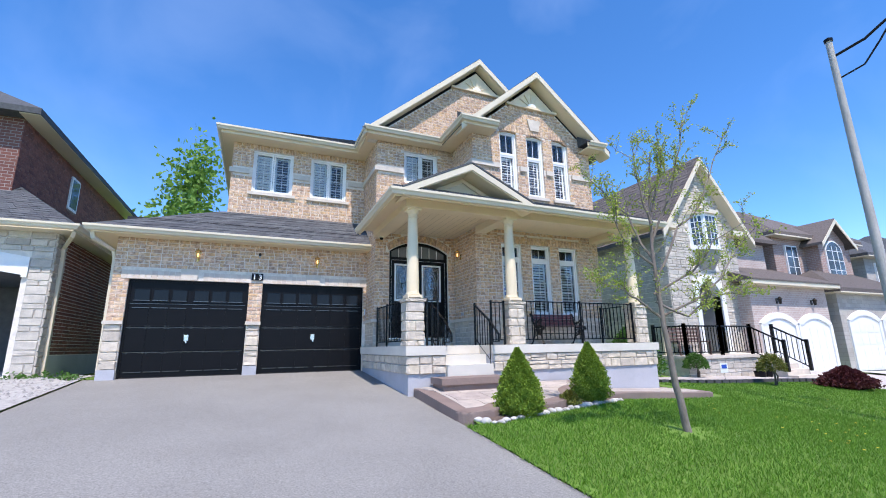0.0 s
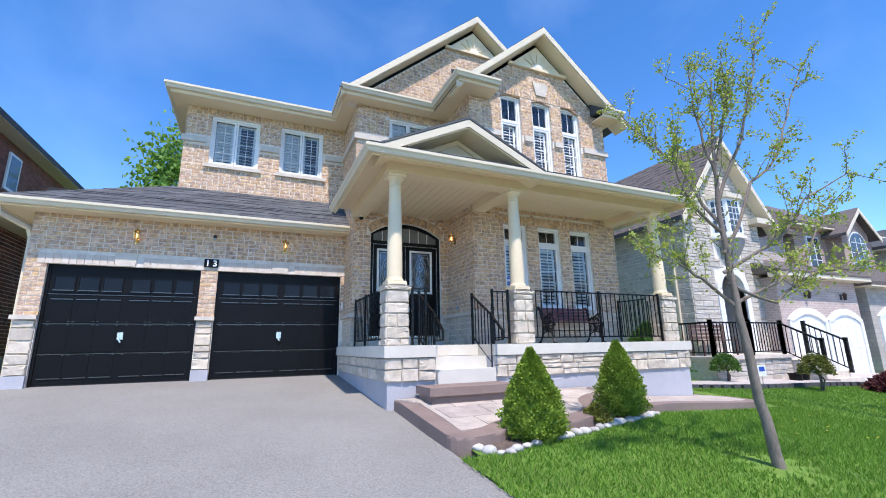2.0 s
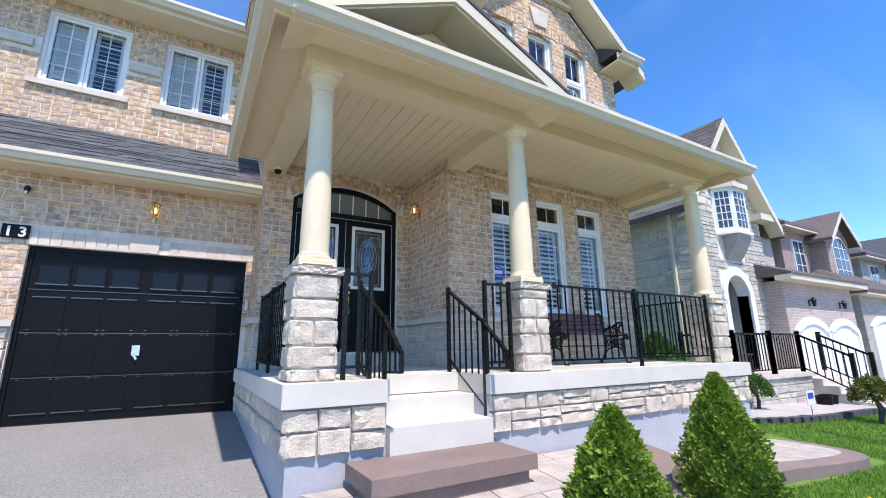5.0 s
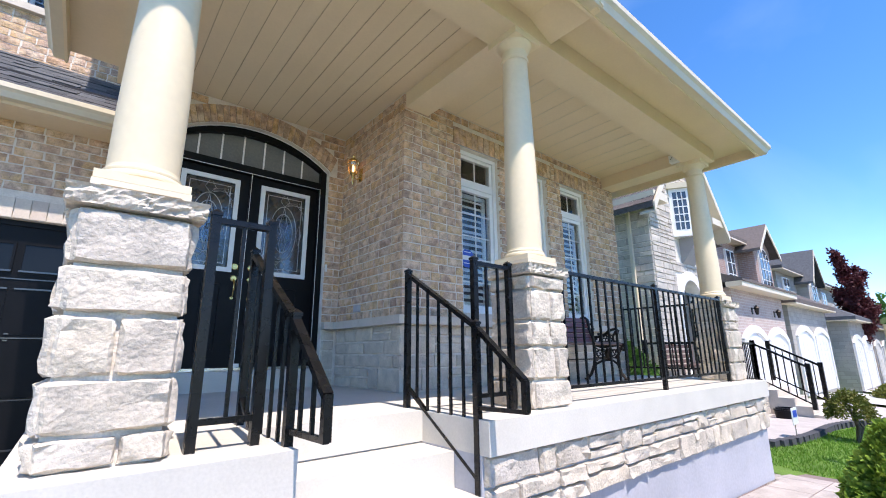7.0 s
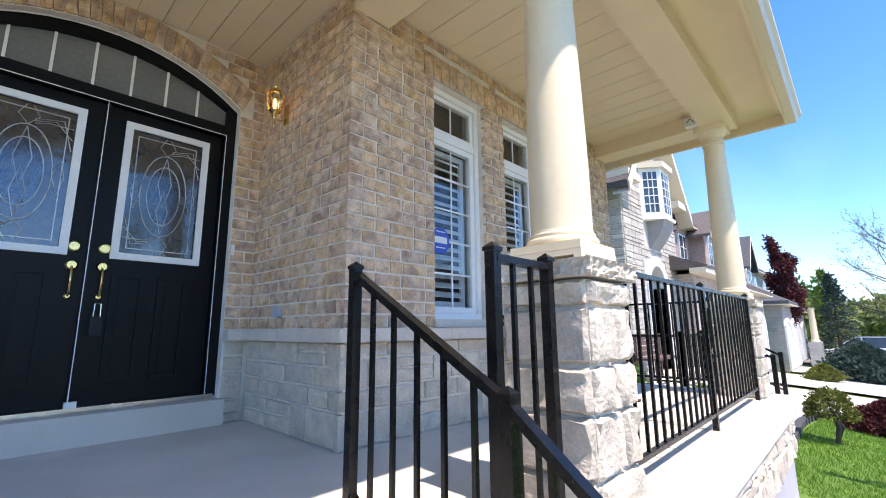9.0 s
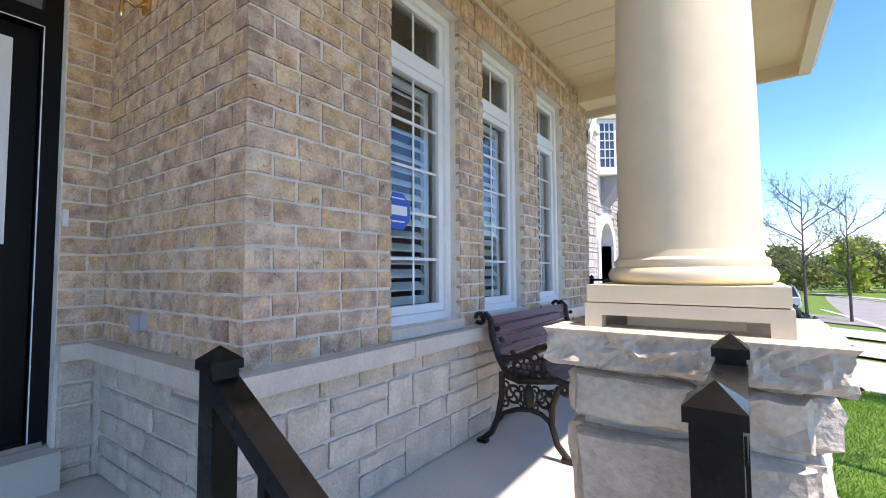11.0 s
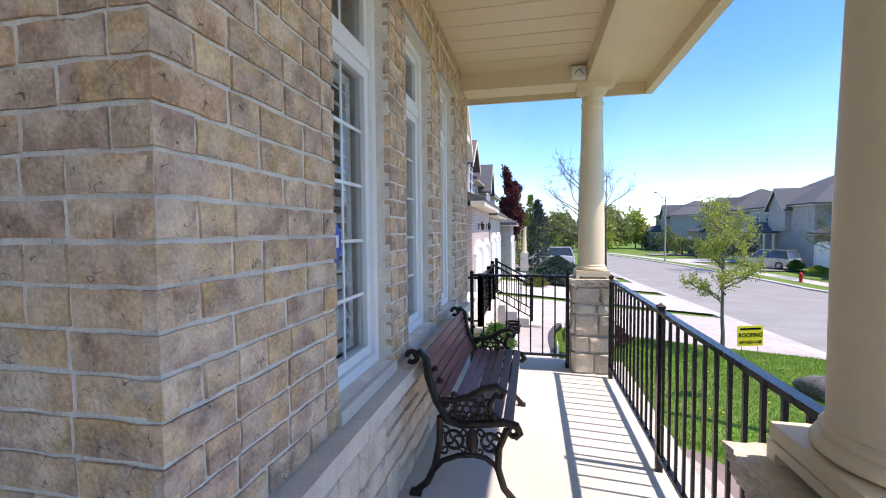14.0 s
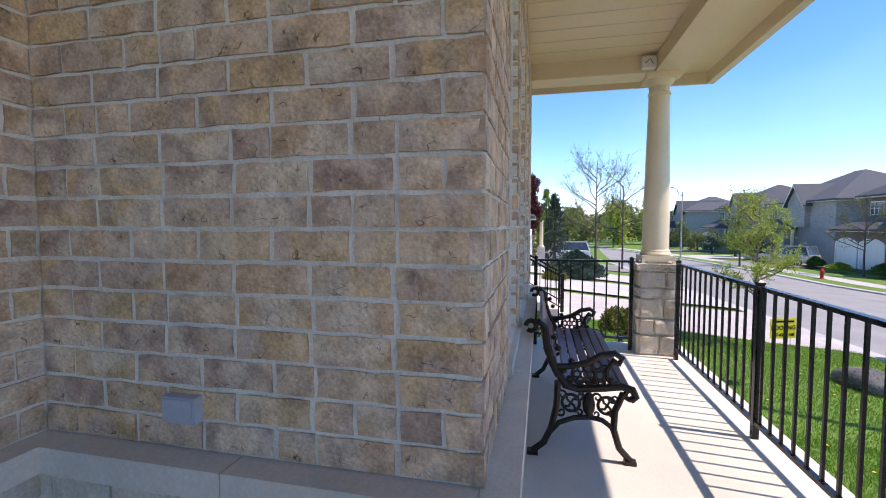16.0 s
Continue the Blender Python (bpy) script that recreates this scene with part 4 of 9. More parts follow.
def garage_door(x0, x1, z0, z1, y):
    th = group_thing("garage_door", "black sectional garage door with raised panels and small panes", "garage door", "garage doors", loc=((x0 + x1) / 2, y, z0))
    n = 4
    h = (z1 - z0) / n
    w = x1 - x0
    for k in range(n):
        a, b = z0 + k * h + 0.003, z0 + (k + 1) * h - 0.003
        sec = part("section", box(bmn(), x0, x1, y, y + 0.045, a, b), BLACK, th)
        if k < n - 1:
            # the rolled lips that meet at a section joint, in the brighter highlight black
            part("joint_lip", bar(bmn(), (x0 + 0.06, y - 0.003, b - 0.006), (x1 - 0.06, y - 0.003, b - 0.006), 0.012, 0.01), LIPBLACK, sec, bevel=0.003)
        for j in range(6):
            u0 = x0 + 0.09 + (w / 2 - 0.05) * (j // 3) + (w / 2 - 0.13) * (j % 3) / 3 + 0.02
            u1 = u0 + (w / 2 - 0.13) / 3 - 0.04
            if k == n - 1:
                part("pane_frame", frame_ring(bmn(), u0, u1, a + 0.05, b - 0.2, 0.02, y - 0.016, y), BLACK, sec, bevel=0.004)
                part("pane_lip", box(bmn(), u0 + 0.004, u1 - 0.004, y - 0.024, y - 0.0162, a + 0.05, a + 0.066), LIPBLACK, sec, bevel=0.004)
                part("pane", box(bmn(), u0 + 0.02, u1 - 0.02, y - 0.008, y - 0.004, a + 0.07, b - 0.22), TINTED, sec)
            else:
                lo, hi = a + (0.1 if k == 0 else 0.02), b - (0.09 if k == n - 2 else 0.02)
                part("raised_panel", box(bmn(), u0, u1, y - 0.007, y, lo, hi), BLACK, sec, bevel=0.006)
                for zz in ([lo] if k == 0 else []) + ([hi - 0.014] if k == n - 2 else []):
                    part("panel_lip", box(bmn(), u0 + 0.004, u1 - 0.004, y - 0.02, y - 0.0072, zz, zz + 0.014), LIPBLACK, sec, bevel=0.005)
                for uu in (u0, u1 - 0.03):
                    part("joint_tab", box(bmn(), uu, uu + 0.03, y - 0.014, y - 0.0072, hi - 0.012 if k < n - 2 else lo, hi if k < n - 2 else lo + 0.012), LIPBLACK, sec, bevel=0.003)
    part("seal", box(bmn(), x0, x1, y + 0.005, y + 0.04, z0 - 0.03, z0), RUBBER, th)
    part("sill_strip", box(bmn(), x0, x1, y - 0.12, y + 0.1, z0 - 0.06, z0 - 0.031), CONCRETE, th, "pale concrete threshold")
    xc, zc = (x0 + x1) / 2, z0 + 0.82
    hd = part("handle", box(bmn(), xc - 0.045, xc + 0.045, y - 0.018, y, zc - 0.05, zc + 0.08), CHROME, th, "bright steel lift handle", bevel=0.01)
    part("grip", bar(bmn(), (xc - 0.02, y - 0.04, zc - 0.03), (xc + 0.02, y - 0.04, zc - 0.1), 0.025), CHROME, hd)
    jt = frame_ring(bmn(), x0 - 0.001, x1 + 0.001, z0 - 0.2, z1 + 0.001, 0.05, y - 0.02, y - 0.002)
    part("frame", jt, BLACK, th)
    return th


for a, b in GARAGE_DOORS:
    garage_door(a, b, GAR_BASE + 0.02, GAR_TOP, GAR_Y + 0.09)


PRIVACY = material("textured_privacy_glass", (0.035, 0.038, 0.04), 0.06, var=0.5, scale=7, fine=30, bump=0.16, bump_scale=14, spec=1.0, coat=0.6)
LEADLINE = material("dull_lead_came", (0.42, 0.41, 0.39), 0.35, metal=0.7, var=0.1)
# opaque grey: the ceiling's reflection is put into the fanlight's colour
FANGLASS = material("fanlight_reflection_grey", (0.17, 0.18, 0.18), 0.08, var=0.15, scale=2, bump=0.0, spec=0.7)


def leaf_door(x0, x1, z0, z1, y, hinge_right):
    th = group_thing("door_leaf", "black panelled entrance door with an oval leaded light", "door", "double entrance doors", kind="structure", loc=((x0 + x1) / 2, y, z0))
    gx0, gx1, gz0, gz1 = x0 + 0.125, x1 - 0.125, z0 + 0.95, z1 - 0.11
    b = wall_cells(bmn(), "y", y, 0.045, x0, x1, z0, z1, [(gx0, gx1, gz0, gz1)])
    part("slab", b, BLACK, th)
    lite = part("glass_frame", frame_ring(bmn(), gx0 - 0.03, gx1 + 0.03, gz0 - 0.03, gz1 + 0.03, 0.045, y - 0.016, y), WHITEPAINT, th, "white moulded glass surround")
    part("pane", box(bmn(), gx0, gx1, y + 0.012, y + 0.02, gz0, gz1), PRIVACY, lite, "textured privacy glass")
    cx, cz, rx, rz = (gx0 + gx1) / 2, (gz0 + gz1) / 2, (gx1 - gx0) * 0.30, (gz1 - gz0) * 0.33
    for f in (1.0, 0.72):
        tb = bmn()
        tube(tb, [(cx + f * rx * math.cos(2 * math.pi * i / 28), y + 0.008, cz + f * rz * math.sin(2 * math.pi * i / 28)) for i in range(29)], 0.004, 6)
        part("oval_came", tb, LEADLINE, lite)
    part("oval_pane", prism(bmn(), [(cx + 0.72 * rx * math.cos(2 * math.pi * i / 24), cz + 0.72 * rz * math.sin(2 * math.pi * i / 24)) for i in range(24)], "y", y + 0.009, y + 0.0115), LEADED, lite, "bevelled oval glass")
    for s in (-1, 1):
        for q in (0.25, 0.5, 0.75):
            tb = bmn()
            tube(tb, [(cx + s * rx * 0.2, y + 0.008, cz + s * rz * (1 + 0.2 * q)), (cx + s * rx * (0.4 + q), y + 0.008, cz + s * rz * (1.05 + 0.25 * q)), (cx + s * rx * 1.5, y + 0.008, cz + s * rz * (1.35 - q))], 0.003, 5)
            part("came", tb, LEADLINE, lite)
    part("came_border", frame_ring(bmn(), gx0 + 0.05, gx1 - 0.05, gz0 + 0.05, gz1 - 0.05, 0.006, y + 0.005, y + 0.011), LEADLINE, lite)
    # a lozenge and scrolls in and round the oval
    for pts in ([(0, 0.95), (0.3, 0.3), (0, -0.3), (-0.3, 0.3), (0, 0.95)], [(0, -0.95), (0.25, -0.4), (0, 0.1), (-0.25, -0.4), (0, -0.95)], [(0, 1.0), (0.35, 1.2), (0.1, 1.42)], [(0, 1.0), (-0.35, 1.2), (-0.1, 1.42)], [(0, -1.0), (0.35, -1.2), (0.1, -1.42)], [(0, -1.0), (-0.35, -1.2), (-0.1, -1.42)], [(1.0, 0), (1.22, 0.4), (1.4, 0.0), (1.22, -0.4), (1.0, 0)], [(-1.0, 0), (-1.22, 0.4), (-1.4, 0.0), (-1.22, -0.4), (-1.0, 0)]):
        part("came", tube(bmn(), [(cx + rx * u, y + 0.007, cz + rz * w) for u, w in pts], 0.003, 5), LEADLINE, lite)
    for k in range(2):
        u0 = x0 + 0.12 + k * (x1 - x0 - 0.2) / 2
        u1 = u0 + (x1 - x0 - 0.36) / 2
        bb = frame_ring(bmn(), u0, u1, z0 + 0.12, gz0 - 0.13, 0.026, y - 0.014, y)
        part("raised_panel", box(bb, u0 + 0.05, u1 - 0.05, y - 0.006, y, z0 + 0.17, gz0 - 0.18), BLACK, th, bevel=0.004)
    xh = x0 + 0.065 if hinge_right else x1 - 0.065
    hs = part("handle", lathe(bmn(), [(0.03, 0), (0.034, 0.012), (0.026, 0.02)], 0, 0, 16), BRASS, th, "polished brass handle set", smooth=True)
    hs.data.transform(Matrix.Translation((xh, y, z0 + 0.98)) @ pose(0, 0, 0, 90))
    rs = part("rose", lathe(bmn(), [(0.03, 0), (0.033, 0.008), (0.024, 0.018)], 0, 0, 16), BRASS, hs, smooth=True)
    rs.data.transform(Matrix.Translation((xh, y, z0 + 0.86)) @ pose(0, 0, 0, 90))
    tp = part("tail_plate", lathe(bmn(), [(0.018, 0), (0.02, 0.006), (0.012, 0.014)], 0, 0, 14), BRASS, hs, smooth=True)
    tp.data.transform(Matrix.Translation((xh, y, z0 + 0.665)) @ pose(0, 0, 0, 90))
    part("grip", tube(bmn(), [(xh, y - 0.012, z0 + 0.85), (xh, y - 0.04, z0 + 0.82), (xh, y - 0.05, z0 + 0.76), (xh, y - 0.03, z0 + 0.69), (xh, y - 0.008, z0 + 0.665)], 0.008, 8), BRASS, hs, smooth=True)
    if hinge_right:
        lk = part("lock_box", box(bmn(), xh - 0.03, xh + 0.03, y - 0.055, y - 0.02, z0 + 0.42, z0 + 0.54), RUBBER, hs, "black key lock box with a yellow face", bevel=0.006)
        part("shackle", tube(bmn(), [(xh - 0.018, y - 0.035, z0 + 0.54), (xh - 0.015, y - 0.035, z0 + 0.62), (xh + 0.015, y - 0.035, z0 + 0.62), (xh + 0.018, y - 0.035, z0 + 0.54)], 0.005, 6), CHROME, hs)
    return th


DY = DOOR_Y + 0.10
SILL_Z = 1.58
xm = (DOOR_X[0] + DOOR_X[1]) / 2
leaf_door(DOOR_X[0] + 0.075, xm - 0.012, SILL_Z, 3.555, DY + 0.03, False)
leaf_door(xm + 0.012, DOOR_X[1] - 0.075, SILL_Z, 3.555, DY + 0.03, True)
door_1 = group_thing("door_1", "black arched door surround with a divided fanlight", "door frame", kind="structure", loc=(xm, DY, FLOOR_Z))
b = bmn()
box(b, DOOR_X[0], DOOR_X[0] + 0.07, DY - 0.03, DY + 0.09, SILL_Z - 0.02, DOOR_SPRING + 0.001)
box(b, DOOR_X[1] - 0.07, DOOR_X[1], DY - 0.03, DY + 0.09, SILL_Z - 0.02, DOOR_SPRING + 0.001)
box(b, DOOR_X[0] + 0.07, DOOR_X[1] - 0.07, DY - 0.03, DY + 0.09, 3.56, 3.64)
box(b, xm - 0.011, xm + 0.011, DY + 0.01, DY + 0.08, SILL_Z, 3.56)
inner = arch_pts(DOOR_X[0] + 0.07, DOOR_X[1] - 0.07, DOOR_SPRING, DOOR_CROWN - 0.08)
for (p, q), (r, s) in zip(zip(_ap, _ap[1:]), zip(inner, inner[1:])):
    prism(b, [p, q, s, r], "y", DY - 0.03, DY + 0.09)
part("frame", b, BLACK, door_1)
b = bmn()
prism(b, [(DOOR_X[0] + 0.07, 3.642)] + inner + [(DOOR_X[1] - 0.07, 3.642)], "y", DY + 0.03, DY + 0.036)
part("fanlight_pane", b, FANGLASS, door_1)
for k in range(1, 7):
    x = DOOR_X[0] + 0.07 + (DOOR_X[1] - DOOR_X[0] - 0.14) * k / 7
    top = np.interp(x, [p[0] for p in inner], [p[1] for p in inner])
    part("muntin", box(bmn(), x - 0.008, x + 0.008, DY + 0.02, DY + 0.028, 3.642, float(top)), WHITEPAINT, door_1)
part("threshold", box(bmn(), DOOR_X[0] + 0.02, DOOR_X[1] - 0.02, DY - 0.05, DY + 0.12, SILL_Z - 0.03, SILL_Z - 0.002), CHROME, door_1, "metal threshold strip")
for xw in (DOOR_X[0] + 0.068, DOOR_X[1] - 0.073, xm - 0.0135):
    part("weatherstrip", box(bmn(), xw, xw + 0.005, DY - 0.034, DY - 0.0305, SILL_Z, 3.56), WHITEPAINT, door_1)
part("weatherstrip", box(bmn(), DOOR_X[0] + 0.07, DOOR_X[1] - 0.07, DY - 0.034, DY - 0.0305, 3.557, 3.562), WHITEPAINT, door_1)
part("astragal_foot", box(bmn(), xm - 0.03, xm + 0.03, DY - 0.06, DY - 0.035, SILL_Z, SILL_Z + 0.035), WHITE, door_1, bevel=0.004)
for (pa, pb), (pc, pd) in zip(zip(_ap, _ap[1:]), zip(arch_pts(DOOR_X[0] + 0.006, DOOR_X[1] - 0.006, DOOR_SPRING, DOOR_CROWN - 0.007), arch_pts(DOOR_X[0] + 0.006, DOOR_X[1] - 0.006, DOOR_SPRING, DOOR_CROWN - 0.007)[1:])):
    part("arch_bead", prism(bmn(), [pa, pb, pd, pc], "y", DY - 0.036, DY - 0.0305), WHITEPAINT, door_1)
part("doorstep", box(bmn(), DOOR_X[0] - 0.02, DOOR_X[1] + 0.02, DOOR_Y - 0.07, DOOR_Y + 0.24, FLOOR_Z + 0.002, SILL_Z - 0.032), CONCRETE, door_1, "grey painted concrete doorstep", bevel=0.01)
# dark panels box in the hall; its shade is in their colour
part("hall_back", box(bmn(), DOOR_X[0], DOOR_X[1], DOOR_Y + 0.9, DOOR_Y + 0.92, FLOOR_Z, 4.1), INSIDESHADE, door_1, "dark panel standing in for the unlit hall behind the glass")
part("hall_side", box(bmn(), DOOR_X[0] - 0.03, DOOR_X[0] - 0.002, DOOR_Y + 0.246, DOOR_Y + 0.9, FLOOR_Z, 4.1), INSIDESHADE, door_1)
part("hall_side", box(bmn(), DOOR_X[1] + 0.002, DOOR_X[1] + 0.03, DOOR_Y + 0.246, DOOR_Y + 0.9, FLOOR_Z, 4.1), INSIDESHADE, door_1)
part("hall_top", box(bmn(), DOOR_X[0], DOOR_X[1], DOOR_Y + 0.246, DOOR_Y + 0.9, 4.1, 4.12), INSIDESHADE, door_1)
part("door_bell", box(bmn(), 4.592, 4.612, DOOR_Y - 0.02, DOOR_Y - 0.004, 2.59, 2.67), WHITE, door_1, "small white door bell button")
# ---- ledges, bands and stone facing ----
def ledge(name, pieces, label):
    th = group_thing(name, label, "stone ledge", kind="structure", loc=(pieces[0][0], pieces[0][2], pieces[0][4]))
    for p in pieces:
        part("ledge_stone", box(bmn(), *p), CUTSTONE, th, bevel=0.008)
    return th


ledge_pieces = []
x = CORNER_X - 0.085
for w in (0.9, 0.86, 0.95, 0.85):
    x1 = min(x + w, BAY_X1)
    ledge_pieces.append((x, x1 - 0.004, BAY_Y - 0.085, BAY_Y + 0.004, LEDGE_Z - 0.075, LEDGE_Z))
    x = x1
ledge_pieces += [(CORNER_X - 0.085, CORNER_X + 0.003, 9.096, 9.72, LEDGE_Z - 0.075, LEDGE_Z), (CORNER_X - 0.085, CORNER_X + 0.003, 9.724, DOOR_Y - 0.086, LEDGE_Z - 0.075, LEDGE_Z),
                 (DOOR_X[1] + 0.002, CORNER_X - 0.001, DOOR_Y - 0.085, DOOR_Y + 0.003, LEDGE_Z - 0.075, LEDGE_Z), (PROJ_X - 0.085, DOOR_X[0] - 0.002, DOOR_Y - 0.085, DOOR_Y + 0.003, LEDGE_Z - 0.075, LEDGE_Z),
                 (PROJ_X - 0.085, PROJ_X + 0.003, DOOR_Y + 0.004, GAR_Y - 0.09, LEDGE_Z - 0.075, LEDGE_Z)]
ledge("stone_ledge", ledge_pieces, "pale cut limestone ledge above the stone wainscot")
for a, b in WIN_LOW:
    part("window_sill", box(bmn(), a - 0.01, b + 0.01, BAY_Y - 0.02, BAY_Y + 0.09, WIN_LOW_Z[0] - 0.055, WIN_LOW_Z[0] - 0.001), CUTSTONE, wall_bay)

lay_stones(wall_bay, facing("y", BAY_Y), CORNER_X - 0.03, BAY_X1, FLOOR_Z, LEDGE_Z - 0.076, heights=(0.12, 0.17, 0.2), lengths=(0.18, 0.42), proud=0.016, rough=0.006, stacked=0.35, seed=5, grid=(4, 3))
lay_stones(wall_return, facing("x", CORNER_X), -DOOR_Y + 0.02, -BAY_Y + 0.005, FLOOR_Z, LEDGE_Z - 0.076, heights=(0.12, 0.17, 0.2), lengths=(0.18, 0.4), proud=0.016, rough=0.006, stacked=0.35, seed=6, grid=(4, 3))
lay_stones(wall_door, facing("y", DOOR_Y), DOOR_X[1] + 0.01, CORNER_X - 0.03, FLOOR_Z, LEDGE_Z - 0.076, lengths=(0.1, 0.2), proud=0.016, rough=0.006, stacked=0.35, seed=7, grid=(4, 3))
lay_stones(wall_door, facing("y", DOOR_Y), PROJ_X - 0.03, DOOR_X[0] - 0.01, FLOOR_Z, LEDGE_Z - 0.076, lengths=(0.18, 0.3), proud=0.016, rough=0.006, stacked=0.35, seed=8, grid=(4, 3))
lay_stones(wall_return_left, facing("x", PROJ_X), -GAR_Y + 0.0, -DOOR_Y, FLOOR_Z, LEDGE_Z - 0.076, lengths=(0.2, 0.35), proud=0.016, rough=0.006, stacked=0.35, seed=9, grid=(4, 3))
# split stone band under the slab
lay_stones(porch_base, facing("y", 7.58), 2.5, 3.26, 0.86, 1.195, heights=(0.33,), lengths=(0.2, 0.32), proud=0.04, rough=0.018, seed=12, stacked=0.5, joint=0.006)
lay_stones(porch_base, facing("y", 7.58), 4.26, 8.7, 0.86, 1.195, course_list=(0.185, 0.15), lengths=(0.14, 0.5), proud=0.04, rough=0.018, seed=13, grid=(5, 3), stacked=0.35, joint=0.006)
lay_stones(porch_base, facing("x", 2.52), -11.2, -7.55, 0.86, 1.195, course_list=(0.17, 0.165), lengths=(0.25, 0.5), proud=0.04, rough=0.014, seed=14)
lay_stones(porch_base, Matrix.Translation((8.68, 0, 0)) @ pose(0, 0, 0, 0, 0, 90), 7.55, 9.0, 0.86, 1.195, course_list=(0.17, 0.165), lengths=(0.25, 0.5), proud=0.04, rough=0.014, seed=15)

# garage piers of stone, with caps
for a, b in ((GAR_X0 - 0.02, GARAGE_DOORS[0][0] - 0.005), (GARAGE_DOORS[0][1] + 0.005, GARAGE_DOORS[1][0] - 0.005), (GARAGE_DOORS[1][1] + 0.005, PROJ_X - 0.04)):
    if b - a > 0.1:
        lay_stones(wall_garage, facing("y", GAR_Y), a, b, 0.98, 1.92, heights=(0.12, 0.18, 0.22), lengths=(0.2, 0.36), proud=0.05, rough=0.015, seed=int(31 + a * 7))
        part("pier_cap", box(bmn(), a - 0.03, b + 0.02, GAR_Y - 0.085, GAR_Y + 0.003, 1.925, 2.0), CUTSTONE, wall_garage, bevel=0.008)
        part("pier_base", box(bmn(), a - 0.01, b, GAR_Y - 0.05, GAR_Y + 0.003, 0.6, 0.98), PARGE, wall_garage)
lay_stones(wall_side_left, facing("x", GAR_X0), -12.2, -GAR_Y, 0.98, 1.92, heights=(0.12, 0.18, 0.22), lengths=(0.2, 0.36), proud=0.04, rough=0.012, seed=33)

# belt courses
belts = group_thing("belt_course", "projecting cut stone belt course on the brick", "belt course", kind="structure", loc=(2, 11, 5.9))
BZ = (5.93, 6.06)


def belt(x0, x1, y0, y1):
    part("belt_stone", box(bmn(), x0, x1, y0, y1, *BZ), CUTSTONE, belts, bevel=0.01)


belt(UP_X0 - 0.05, WIN_UPL[0][0] - 0.08, UP_Y - 0.06, UP_Y + 0.003)
belt(WIN_UPL[0][1] + 0.03, WIN_UPL[1][0] - 0.03, UP_Y - 0.06, UP_Y + 0.003)
belt(WIN_UPL[1][1] + 0.06, PROJ_X - 0.062, UP_Y - 0.06, UP_Y + 0.003)
belt(PROJ_X - 0.06, WIN_MID[0] - 0.03, DOOR_Y - 0.06, DOOR_Y + 0.003)
belt(WIN_MID[1] + 0.03, CORNER_X - 0.062, DOOR_Y - 0.06, DOOR_Y + 0.003)
belt(PROJ_X - 0.06, PROJ_X + 0.003, DOOR_Y + 0.004, UP_Y - 0.064)
belt(CORNER_X - 0.06, WIN_UPR[0][0] - 0.03, BAY_Y - 0.06, BAY_Y + 0.003)
belt(CORNER_X - 0.06, CORNER_X + 0.003, BAY_Y + 0.004, DOOR_Y - 0.064)
belt(WIN_UPR[0][1] + 0.04, WIN_UPR[1][0] - 0.04, BAY_Y - 0.06, BAY_Y + 0.003)
belt(WIN_UPR[1][1] + 0.04, WIN_UPR[2][0] - 0.04, BAY_Y - 0.06, BAY_Y + 0.003)
belt(WIN_UPR[2][1] + 0.05, BAY_X1 + 0.05, BAY_Y - 0.06, BAY_Y + 0.003)
part("keystone", prism(bmn(), [(6.585, 7.2), (6.865, 7.2), (6.945, 7.54), (6.505, 7.54)], "y", BAY_Y - 0.04, BAY_Y + 0.003), CUTSTONE, belts)
# pale stone heads over the garage doors
LINTEL = material("pale_sandstone_brick", None, 0.9, var=0.1, scale=6, fine=60, bump=0.3, palette=[(0.62, 0.53, 0.44), (0.68, 0.60, 0.51), (0.58, 0.48, 0.40), (0.66, 0.57, 0.47)])
for a, b in GARAGE_DOORS:
    n = 24
    for k in range(n):
        u = a - 0.15 + (b - a + 0.3) * k / n
        w = (b - a + 0.3) / n
        key = abs(k - n / 2 + 0.5) < 1.6
        if key and k != n // 2 - 1:
            continue
        if key:
            bb = prism(bmn(), [(u - 0.10, GAR_TOP + 0.004), (u + w + 0.10, GAR_TOP + 0.004), (u + w + 0.13, GAR_TOP + 0.26), (u - 0.13, GAR_TOP + 0.26)], "y", GAR_Y - 0.03, GAR_Y + 0.02)
        else:
            bb = box(bmn(), u + 0.004, u + w - 0.004, GAR_Y - 0.012, GAR_Y + 0.02, GAR_TOP + 0.004, GAR_TOP + 0.19)
        part("soldier_brick", bb, CUTSTONE if key else LINTEL, wall_garage)
# soldier arch over the entrance
outer = arch_pts(DOOR_X[0] - 0.09, DOOR_X[1] + 0.09, DOOR_SPRING + 0.17, DOOR_CROWN + 0.185, 30)
under = arch_pts(DOOR_X[0] - 0.02, DOOR_X[1] + 0.02, DOOR_SPRING + 0.0, DOOR_CROWN + 0.005, 30)
for k in range(30):
    p, q, r, s = under[k], under[k + 1], outer[k + 1], outer[k]
    z_top = CEIL_Z - 0.003
    pts = [(p[0] + 0.003, p[1]), (q[0] - 0.003, q[1]), (r[0] - 0.003, min(r[1], z_top)), (s[0] + 0.003, min(s[1], z_top))]
    part("soldier_brick", prism(bmn(), pts, "y", DOOR_Y - 0.012, DOOR_Y + 0.1), BRICK, wall_door)
